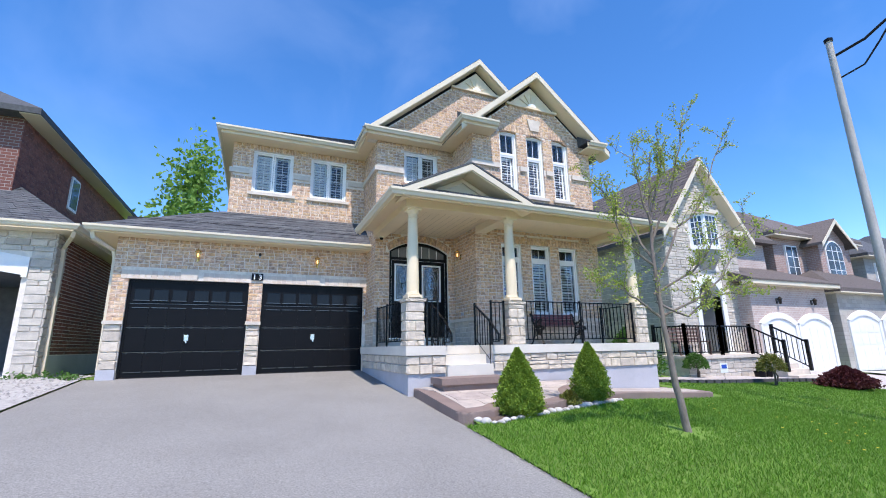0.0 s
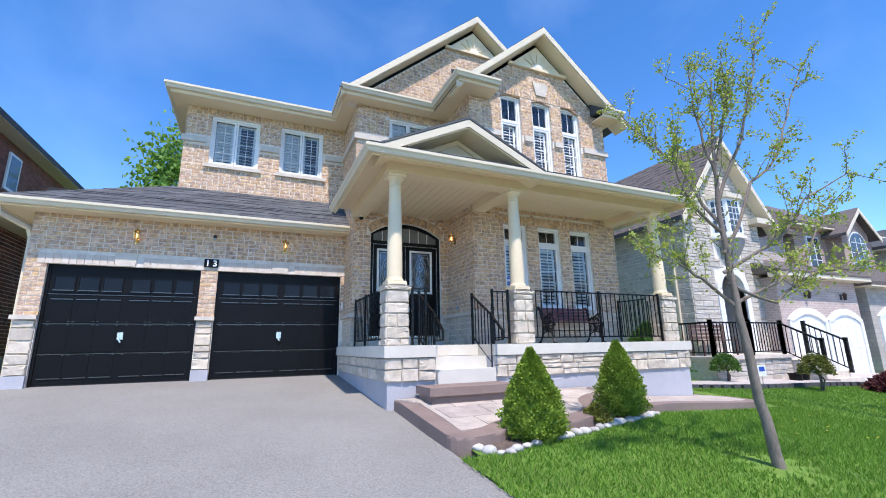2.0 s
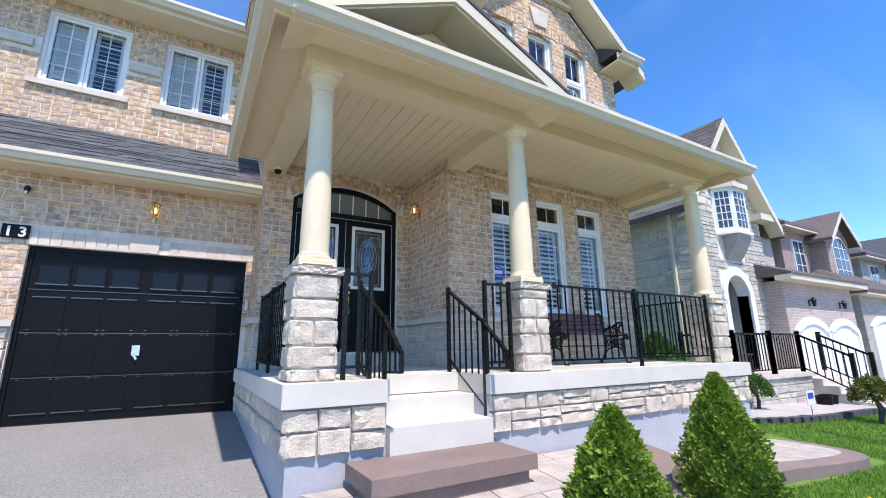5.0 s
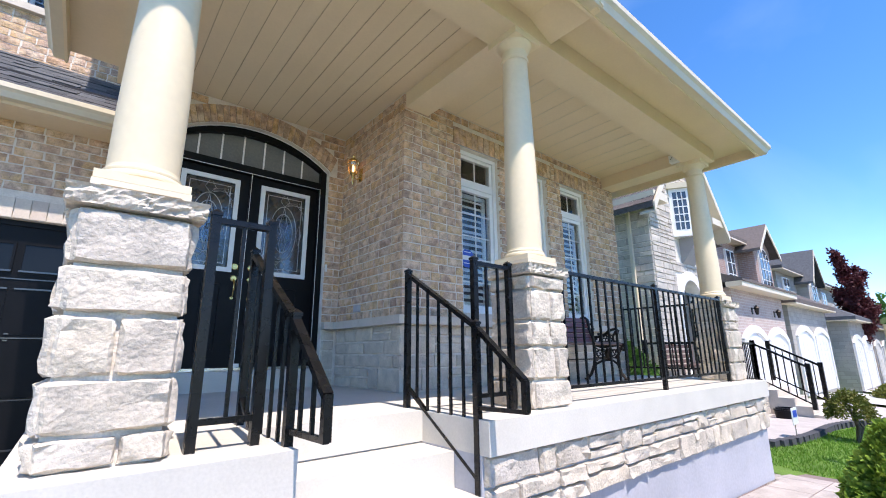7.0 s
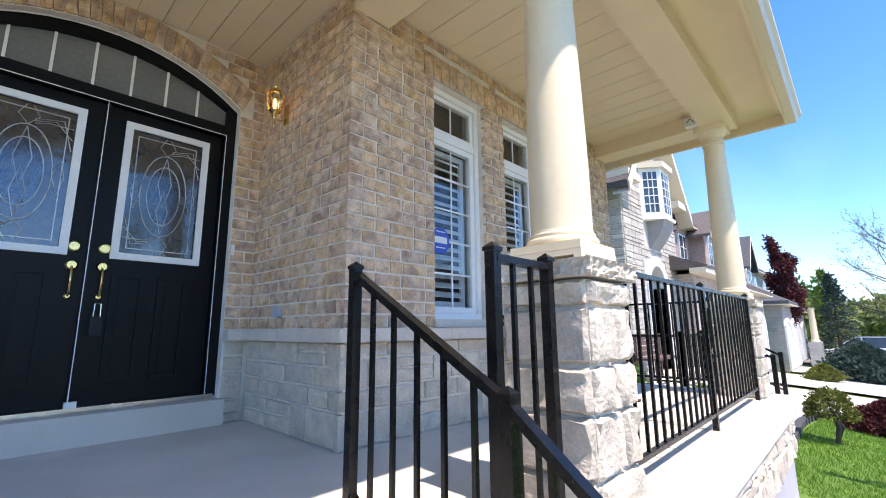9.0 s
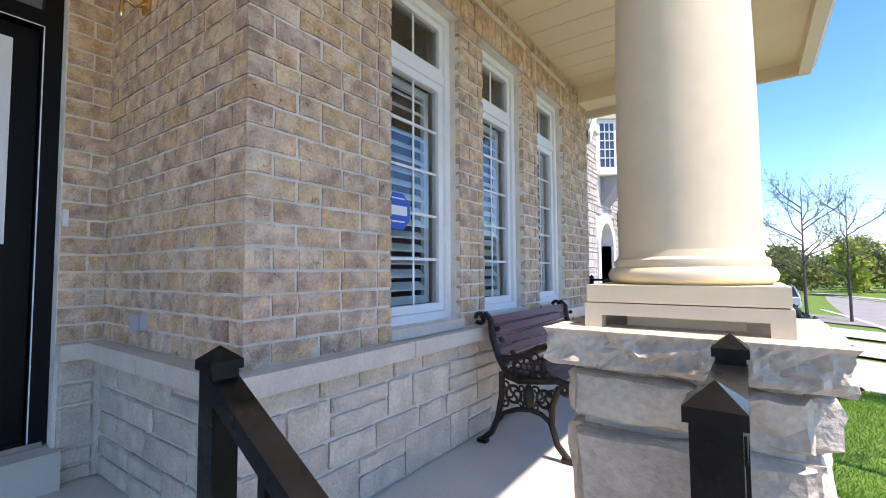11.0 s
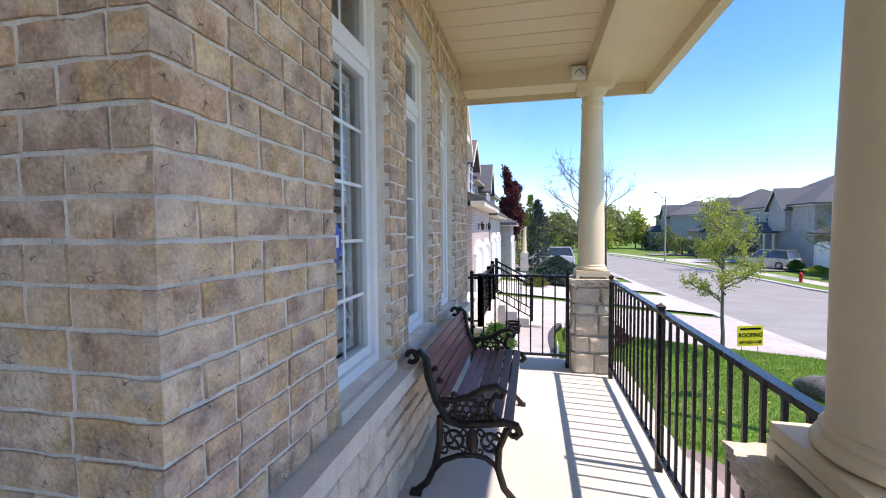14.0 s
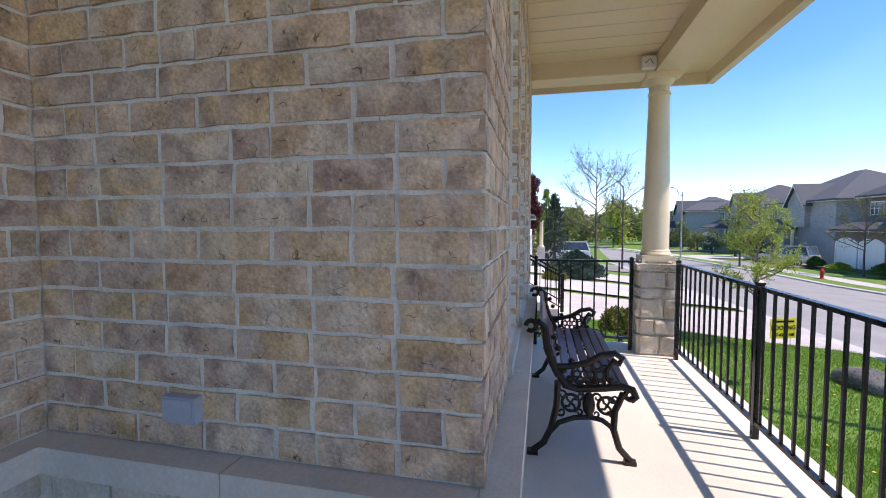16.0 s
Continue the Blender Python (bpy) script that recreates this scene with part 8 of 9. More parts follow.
deck_rail((12.0, 9.36), (13.6, 9.36), 0.95, 0.95)
deck_rail((13.6, 9.36), (15.18, 9.42), 0.95, 0.95)
deck_rail((15.18, 9.42), (15.18, 8.44), 0.95, 0.42)
deck_rail((16.38, 9.42), (16.38, 8.44), 0.95, 0.42)
deck_rail((12.0, 9.36), (12.0, 10.5), 0.95, 0.95)
nbench = group_thing("slatted_bench", "dark brown slatted bench on the neighbouring deck", "bench", loc=(13.1, 10.1, 0.95))
for k in range(4):
    part("back_slat", box(bmn(), 12.4, 13.9, 10.3, 10.33, 1.42 + 0.11 * k, 1.5 + 0.11 * k), SLATGREY, nbench)
part("seat", box(bmn(), 12.4, 13.9, 9.9, 10.3, 1.36, 1.4), SLATGREY, nbench)
for x in (12.42, 13.84):
    for y in (9.92, 10.28):
        part("leg", box(bmn(), x, x + 0.05, y, y + 0.04, 0.951, 1.36 if y < 10 else 1.86), SLATGREY, nbench)
for k, (x, y, r) in enumerate(((14.45, 8.85, 0.16), (14.85, 8.9, 0.17))):
    pz = 0.12
    tb = group_thing("planter_tub", "dark grey plastic planter tub beside the steps", "planter", "planter tubs", loc=(x, y, pz))
    part("tub", lathe(bmn(), [(r * 0.8, pz), (r, pz + 0.3), (r * 1.08, pz + 0.31), (r * 1.08, pz + 0.34), (r * 0.9, pz + 0.34), (r * 0.85, pz + 0.28)], x, y, 18), BLACK, tb, smooth=True)
    part("soil", lathe(bmn(), [(r * 0.84, pz + 0.27), (r * 0.84, pz + 0.29)], x, y, 18), MULCH, tb)

# red and stone house on the other side
l1 = group_thing("red_brick_house", "dark red brick house with a stone garage front", "house", "houses along the street", loc=(-7, 12.3, 0.8))
li = Matrix.Translation(-l1.location)
LX = -4.45
part("garage_front", wall_cells(bmn(), "y", 12.3, 0.35, -11.0, LX, 0.3, 4.1, [(-10.2, -4.95, 0.3, 3.2)]), MORTAR, l1)
lay_stones(l1, li @ facing("y", 12.3), -11.0, LX, 0.6, 4.1, holes=[(-10.35, -4.85, 0.0, 3.55)], heights=(0.12, 0.17, 0.2), lengths=(0.2, 0.5), seed=51, single=False, mat=PALESTONE, grid=(2, 2))
part("garage_arch", prism(bmn(), [(-10.3, 3.0), (-10.3, 3.5)] + [(x, z) for x, z in arch_pts(-10.3, -4.85, 3.45, 3.72, 10)] + [(-4.85, 3.0), (-4.95, 3.0)] + list(reversed(arch_pts(-10.2, -4.95, 3.05, 3.3, 10))), "y", 12.24, 12.3), WHITEPAINT, l1, "white arched garage head")
# dark back and ceiling: the open garage's shade is put into their colour
part("garage_inside", box(bmn(), -10.9, LX - 0.3, 17.0, 17.1, 0.3, 4.1), INSIDESHADE, l1, "dark panel standing in for the shade inside the open garage")
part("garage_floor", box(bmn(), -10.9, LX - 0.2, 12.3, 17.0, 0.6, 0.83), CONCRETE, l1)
part("garage_soffit", box(bmn(), -10.9, LX - 0.2, 12.65, 17.0, 3.3, 3.4), INSIDESHADE, l1)
sw = part("side_wall", box(bmn(), LX - 0.25, LX, 12.65, 19.0, 0.3, 4.1), MORTAR, l1)
FR = Matrix.Translation((LX, 0, 0)) @ pose(0, 0, 0, 0, 0, 90)
lay_bricks(l1, li @ FR, 12.65, 19.0, 1.3, 4.1, mat=REDBRICK)
lay_stones(l1, li @ FR, 12.3, 12.9, 0.6, 4.1, heights=(0.12, 0.17, 0.2), lengths=(0.2, 0.5), seed=52, single=False, mat=PALESTONE, grid=(2, 2))
part("foundation", box(bmn(), LX - 0.2, LX + 0.02, 12.7, 19.0, 0.3, 1.28), PARGE, l1)
g1 = part("garage_roof", roof_slab(roof_slab(bmn(), [(-11.5, 11.85, 4.2), (LX + 0.45, 11.85, 4.2), (-6.0, 14.0, 5.6), (-11.5, 14.0, 5.6)]), [(LX + 0.45, 11.85, 4.2), (LX + 0.45, 19.5, 4.2), (-6.0, 19.5, 5.6), (-6.0, 14.0, 5.6)]), SHINGLE, l1)
lay_shingles(g1, (-11.5, 11.85, 4.2), (LX + 0.45, 11.85, 4.2), (-6.0, 14.0, 5.6), (-11.5, 14.0, 5.6))
lay_shingles(g1, (LX + 0.45, 11.85, 4.2), (LX + 0.45, 19.5, 4.2), (-6.0, 19.5, 5.6), (-6.0, 14.0, 5.6))
part("garage_eave", box(box(bmn(), -11.5, LX + 0.4, 11.9, 12.3, 4.05, 4.1), LX, LX + 0.4, 12.3, 19.5, 4.05, 4.1), GUTTER, l1)
gutter("gutter", [(-11.5, 11.88, 4.08), (LX + 0.42, 11.88, 4.08), (LX + 0.42, 19.5, 4.08)], l1)
part("upper_wall", box(bmn(), -13, -6.0, 13.6, 23.0, 4.6, 7.35), FARRED, l1)
FU = Matrix.Translation((-6.0, 0, 0)) @ pose(0, 0, 0, 0, 0, 90)
lay_bricks(l1, li @ FU, 13.6, 23.0, 5.0, 7.35, mat=REDBRICK, holes=[(16.9, 17.6, 5.9, 7.0)])
wl = part("window", box(bmn(), -6.02, -5.95, 16.9, 17.6, 5.9, 7.0), WHITE, l1, "white side window")
part("pane", box(bmn(), -5.948, -5.94, 16.98, 17.52, 5.98, 6.92), PANEGLASS, wl)
part("upper_roof", hip_roof(bmn(), -13, -6.0, 13.6, 23.0, 7.5, 2.6, 0.45), SHINGLE, l1)
part("upper_eave", box(bmn(), -6.0, -5.57, 13.2, 23.4, 7.32, 7.36), GUTTER, l1)
part("vent_pipe", lathe(bmn(), [(0.05, 7.5), (0.05, 8.1)], -6.6, 18.0, 10), BLACK, l1)
downspout("downspout", [(LX + 0.38, 12.0, 4.06), (LX + 0.35, 12.05, 3.95), (LX + 0.06, 12.55, 3.75), (LX + 0.06, 12.6, 3.5), (LX + 0.06, 12.6, 0.85)], "white aluminium downspout on the red brick house")

# houses farther along the same side
def place(x, y, rz=0.0):
    return pose(x, y, ground_z(min(x, 34), 10) if rz == 0 else ground_z(min(x, 34), -6), 0, 0, rz)


simple_house("row_house", place(22.2, 12.1), 6.6, 8, 6.2, "rose brick house with an arched upper window and stone garage", FARROSE, FARSTONE, BROWNSHINGLE, 2.4,
             [(0.9, 4.2, 0.8, 1.5), (3.0, 4.1, 1.3, 1.9, -0.6, 0.45, 3, 4), (5.0, 4.2, 0.9, 1.5)], [(0.9, 0.0, 2.2, 2.3, -1.9), (3.6, 0.0, 2.2, 2.3, -1.9)], [(2.5, 4.8, -0.6, 6.1, 1.0, FARROSE)], (0.3, 6.3, 1.9, 3.3))
simple_house("row_house", place(29.8, 12.0), 6.8, 8, 5.9, "grey stone house with a dormer gable and porch columns", FARSTONE, FARSTONE, SHINGLE, 2.6,
             [(1.0, 4.1, 0.9, 1.4), (4.2, 4.1, 1.2, 1.6, -0.5, 0.4, 3, 4)], [(0.6, 0.0, 2.1, 2.3, -2.3), (3.1, 0.0, 2.1, 2.3, -2.3)], [(3.7, 5.9, -0.5, 5.9, 1.5, FARSTONE)], (0.3, 5.6, 2.3, 3.2), [(6.0, -3.0, 1.2, 3.1), (6.9, -3.0, 1.2, 3.1)])
simple_house("row_house", place(38.2, 12.0), 8.5, 9, 6.0, "beige stone house with a long dark shingle roof", FARSTONE, FARPINK, SHINGLE, 3.2,
             [(1.2, 4.1, 1.0, 1.4), (5.2, 4.1, 1.0, 1.4)], [(0.8, 0.0, 2.2, 2.3, -2.0), (4.0, 0.0, 2.2, 2.3, -2.0)], [], (0.4, 6.8, 2.0, 3.2), [(7.3, -2.4, 1.2, 3.1)])
simple_house("row_house", place(62, 22), 10, 9, 3.4, "low far house behind the trees", FARPINK, FARPINK, SHINGLE, 2.4, [(2, 0.8, 1.4, 1.3), (6, 0.8, 1.4, 1.3)], [])
# houses across the street
FACE = 180
for nm, x, y, W, lab, wall, rm, rid in (("street_house", 47.5, -17.5, 10, "brown brick house with a tall dark hip roof across the street", FARBROWN, SHINGLE, 3.4), ("street_house", 63.5, -17.5, 12.5, "dark stone house with a hipped roof across the street", FARSTONE, SHINGLE, 3.2),
                                        ("street_house", 77, -17, 10.5, "grey stucco house with a porch across the street", STUCCO, SHINGLE, 3.0), ("street_house", 95, -15, 10, "pale far house at the end of the street", STUCCO, SHINGLE, 2.6)):
    simple_house(nm, pose(x, y, -0.9, 0, 0, FACE), W, 11, 5.9, lab, wall, STUCCO if wall is not FARBROWN else FARBROWN, rm, rid,
                 [(1.0, 3.9, 1.3, 1.5, 0.0, 0.0, 3, 3), (6.6, 3.9, 1.3, 1.5, 0.0, 0.0, 3, 3), (4.0, 3.9, 0.9, 1.4)], [(0.8, 0.1, 2.3, 2.2, -2.2), (3.6, 0.1, 2.3, 2.2, -2.2)], [(5.4, 8.6, -0.5, 5.9, 1.9, wall)], (0.5, 6.2, 2.2, 3.1), [(7.0, -1.6, 1.1, 3.0), (8.8, -1.6, 1.1, 3.0)], group="houses across the street")
simple_house("street_house", pose(35.6, -15.5, -0.9, 0, 0, FACE), 10, 11, 6.4, "red-brown brick house with a tall white window across the street", FARRED, FARBROWN, SHINGLE, 3.2,
             [(3.2, 0.9, 2.2, 4.2, -0.6, 0.7, 4, 5), (7.0, 3.9, 1.2, 1.5)], [(7.0, 0.1, 2.2, 2.2, 0.0)], [(2.2, 6.4, -0.6, 5.6, 3.0, FARRED)], group="houses across the street")
# ---- street ----
SIDEWALK = material("concrete_sidewalk", (0.52, 0.50, 0.47), 0.9, var=0.08, scale=1.5, fine=60, bump=0.15, stain=0.12)
KERB = material("concrete_kerb", (0.50, 0.48, 0.45), 0.9, var=0.1, scale=2, fine=60, bump=0.2, stain=0.15)
INTERLOCK = material("interlock_paving", None, 0.9, var=0.14, scale=5, fine=60, bump=0.3, palette=[(0.46, 0.42, 0.39), (0.52, 0.47, 0.43)], stain=0.12)


def bend(x):
    """How far the street swings towards the houses as it runs away."""
    return 0.0035 * max(0.0, x - 30.0) ** 2


def strip(name, y0, y1, x0, x1, lift, mat, label, category, step=1.0, drop=0.0):
    """A band that follows the street, with a thickness of drop at its edges."""
    bm = bmn()
    n = int((x1 - x0) / step)
    rows = []
    for i in range(n + 1):
        x = x0 + (x1 - x0) * i / n
        o = bend(x)
        za = ground_z(x, min(y0, 1.2)) + lift
        zb = ground_z(x, min(y1, 1.2)) + lift if y1 <= 1.3 else ground_z(x, y1) + lift
        rows.append([bm.verts.new((x, y0 + o, za - drop)), bm.verts.new((x, y0 + o, za)), bm.verts.new((x, y1 + o, zb)), bm.verts.new((x, y1 + o, zb - drop))] if drop else [bm.verts.new((x, y0 + o, za)), bm.verts.new((x, y1 + o, zb))])
    for a, b in zip(rows, rows[1:]):
        for k in range(len(a) - 1):
            bm.faces.new((a[k], b[k], b[k + 1], a[k + 1]))
    return structure(name, bm, mat, label, category)


strip("road", -8.2, 1.2, -60, 110, -0.03, ROADWAY, "pale grey asphalt street", "road")
strip("kerb", 1.2, 1.62, 3.5, 110, 0.03, KERB, "pale concrete kerb along the lawn", "kerb", drop=0.16)
strip("kerb_far", -8.6, -8.2, -60, 110, 0.05, KERB, "pale concrete kerb across the street", "kerb", drop=0.16)
strip("sidewalk_far", -11.4, -10.0, -60, 110, 0.04, SIDEWALK, "pale concrete sidewalk across the street", "sidewalk", drop=0.12)
strip("verge_far", -10.0, -8.6, 20, 110, 0.035, LAWNSOIL, "grass verge across the street", "verge")
# drives that cross the verges
for k, (x0, x1, mat, lab) in enumerate(((15.9, 21.5, INTERLOCK, "pale interlocking brick driveway next door"), (22.6, 28.2, SIDEWALK, "pale concrete driveway along the street"), (30, 35.5, SIDEWALK, "pale concrete driveway along the street"), (38.5, 44.5, ASPHALT, "asphalt driveway along the street"))):
    bm = bmn()
    vs = []
    for i in range(9):
        y = 1.2 + (10.1 - 1.2) * i / 8
        vs.append([bm.verts.new((x, y + bend(x) * (1 - i / 8), ground_z(x, y) + 0.025)) for x in (x0 - 0.3 * (i < 1), (x0 + x1) / 2, x1)])
    for a, b in zip(vs, vs[1:]):
        for j in (0, 1):
            bm.faces.new((a[j], a[j + 1], b[j + 1], b[j]))
    structure("driveway_%d" % (k + 2), bm, mat, lab, "driveway")
for k, (x0, x1) in enumerate(((24.0, 29.0), (47.0, 53.0), (57.0, 62.5), (70.5, 75))):
    bm = bmn()
    vs = [[bm.verts.new((x, y, ground_z(x, -1) + 0.05)) for x in (x0, x1)] for y in (-8.2, -11, -15.5)]
    for a, b in zip(vs, vs[1:]):
        bm.faces.new((a[0], a[1], b[1], b[0]))
    structure("driveway_%d" % (k + 12), bm, ASPHALT if k % 2 else SIDEWALK, "driveway across the street", "driveway")
# the neighbouring interlock walk with a low dark border
nw = group_thing("neighbour_walk", "interlocking paver walk with a dark stone border next door", "walkway", kind="structure", loc=(13, 8.3, 0.3))
b = bmn()
vs = []
for i in range(10):
    x = 9.4 + 6.6 * i / 9
    yf = 8.55 - 0.14 * (x - 9.4) - 0.2 * math.sin((x - 9.4) * 0.9)
    vs.append([b.verts.new((x, yf, ground_z(x, 8) + 0.10)), b.verts.new((x, 9.3, ground_z(x, 8) + 0.12)), b.verts.new((x, yf, ground_z(x, 8) - 0.06))])
for a, c in zip(vs, vs[1:]):
    b.faces.new((a[0], c[0], c[1], a[1]))
    b.faces.new((a[2], c[2], c[0], a[0]))
part("paving", b, INTERLOCK, nw)
EDGE = material("charcoal_edging", (0.07, 0.07, 0.075), 0.9, var=0.2)
for i in range(26):
    x = 9.4 + 6.5 * i / 26
    yf = 8.55 - 0.14 * (x - 9.4) - 0.2 * math.sin((x - 9.4) * 0.9)
    part("edging_block", box(bmn(), x + 0.01, x + 0.24, yf - 0.13, yf - 0.005, ground_z(x, 8) - 0.05, ground_z(x, 8) + 0.115), EDGE, nw)


# ---- street furniture ----
GALV = material("weathered_concrete_pole", (0.40, 0.38, 0.35), 0.85, var=0.15, scale=8, fine=60, bump=0.3, streak=(1, 1, 0.3))
ORANGE = material("hydrant_red", (0.5, 0.03, 0.02), 0.5, var=0.1)
SIGNYEL = material("sign_yellow", (0.80, 0.68, 0.03), 0.5, var=0.03, bump=0.0)


def street_lamp(x, y, z, h, arm, label):
    th = group_thing("street_lamp", label, "street lamp", "street lamps", loc=(x, y, z))
    part("pole", lathe(bmn(), [(0.09, z - 0.2), (0.085, z + 1.0), (0.055, z + h)], x, y, 14), GALV, th, smooth=True)
    part("top_cap", lathe(bmn(), [(0.072, z + h), (0.075, z + h + 0.06), (0.02, z + h + 0.1)], x, y, 14), BLACK, th, smooth=True)
    ax, ay = arm
    part("arm", tube(bmn(), [(x, y, z + h - 0.35), (x + ax * 0.3, y + ay * 0.3, z + h - 0.18), (x + ax * 0.65, y + ay * 0.65, z + h + 0.25), (x + ax, y + ay, z + h + 0.42)], 0.028, 8), BLACK, th, smooth=True)
    part("arm_brace", tube(bmn(), [(x, y, z + h - 0.85), (x + ax * 0.25, y + ay * 0.25, z + h - 0.7), (x + ax * 0.42, y + ay * 0.42, z + h - 0.3), (x + ax * 0.6, y + ay * 0.6, z + h + 0.18)], 0.018, 8), BLACK, th, smooth=True)
    b = bmn()
    bmesh.ops.create_uvsphere(b, u_segments=14, v_segments=8, radius=0.2)
    b.transform(Matrix.Translation((x + ax * 1.18, y + ay * 1.18, z + h + 0.42)) @ Matrix.Rotation(math.atan2(ay, ax), 4, "Z") @ Matrix.Diagonal((1.6, 0.7, 0.42, 1)))
    part("lamp_head", b, GALV, th, smooth=True)
    return th


street_lamp(10.22, 3.80, ground_z(10.2, 3.8), 7.35, (0.75, -1.5), "tall grey concrete street lamp with a curved black arm")
street_lamp(56.5, -6.1, -1.0, 7.2, (-1.9, 1.4), "far street lamp with a curved arm")
sg = group_thing("lawn_sign", "yellow roofing lawn sign with black lettering", "sign", loc=(15.2, 3.5, ground_z(15.2, 3.5)))
SZ = ground_z(15.2, 3.5)
SM = pose(15.2, 3.5, SZ, 0, 0, -72)
bb = box(bmn(), -0.32, 0.32, -0.006, 0.006, 0.28, 0.75)
bb.transform(SM)
part("board", bb, SIGNYEL, sg)
for x in (-0.2, 0.2):
    bb = bar(bmn(), (x, 0.012, 0.0), (x, 0.012, 0.5), 0.01)
    bb.transform(SM)
    part("stake", bb, CHROME, sg)
for txt, z, s in (("ROOFING", 0.49, 0.135), ("647-620-1168", 0.34, 0.098)):
    cu = bpy.data.curves.new("lettering", "FONT")
    cu.body, cu.size, cu.align_x, cu.extrude, cu.offset = txt, s, "CENTER", 0.001, 0.003
    tmp = bpy.data.objects.new("lettering_src", cu)
    me = bpy.data.meshes.new_from_object(tmp)
    bpy.data.objects.remove(tmp)
    me.transform(SM @ pose(0, -0.009, z, 90))
    me.materials.clear()
    me.materials.append(BLACK)
    d = new("lettering", me)
    d.parent, d.matrix_parent_inverse = sg, Matrix.Translation(-sg.location)
bb = box(bmn(), -0.26, 0.26, -0.009, -0.007, 0.655, 0.70)
bb.transform(SM)
part("lettering_bar", bb, BLACK, sg)
ns = group_thing("small_lawn_sign", "small white alarm sign on a stake beside the walk", "sign", loc=(11.6, 8.0, 0.2))
part("plate", box(bmn(), 11.45, 11.75, 7.99, 8.0, 0.55, 0.8), WHITEPAINT, ns)
part("print", box(bmn(), 11.5, 11.7, 7.984, 7.989, 0.66, 0.76), DECAL_BLUE, ns)
part("stake", bar(bmn(), (11.6, 8.01, 0.15), (11.6, 8.01, 0.6), 0.012), CHROME, ns)
b = bmn()
bmesh.ops.create_icosphere(b, subdivisions=3, radius=0.42)
for v in b.verts:
    d = 1 + 0.3 * noise.noise(v.co * 2.2) + 0.1 * noise.noise(v.co * 6)
    v.co = Vector((v.co.x * 1.25 * d, v.co.y * 0.9 * d, v.co.z * 0.62 * d))
b.transform(Matrix.Translation((12.5, 3.5, ground_z(12.5, 3.5) + 0.13)))
BOULDER = material("pale_granite", (0.12, 0.116, 0.11), 0.9, var=0.75, scale=2.2, fine=30, bump=0.8)
tagged(part("boulder", b, BOULDER, smooth=True), "large dark grey boulder with pale patches on the lawn", "boulder")
hx, hy = 38.2, -9.7
hz = ground_z(hx, -1)
hy_ = group_thing("fire_hydrant", "red fire hydrant on the verge across the street", "fire hydrant", loc=(hx, hy, hz))
part("barrel", lathe(bmn(), [(0.16, hz), (0.16, hz + 0.06), (0.1, hz + 0.08), (0.1, hz + 0.5), (0.14, hz + 0.52), (0.13, hz + 0.6), (0.07, hz + 0.7), (0.03, hz + 0.76)], hx, hy, 14), ORANGE, hy_, smooth=True)
for sx in (-1, 1):
    part("nozzle", tube(bmn(), [(hx, hy, hz + 0.42), (hx + sx * 0.2, hy, hz + 0.42)], 0.06, 10), ORANGE, hy_, smooth=True)


# ---- parked vehicles ----
TYRE = material("tyre_rubber", (0.018, 0.018, 0.018), 0.85, var=0.1)


def car_paint(name, col, metal=0.3):
    return material(name, col, 0.25, metal=metal, var=0.03, bump=0.0, coat=0.8)


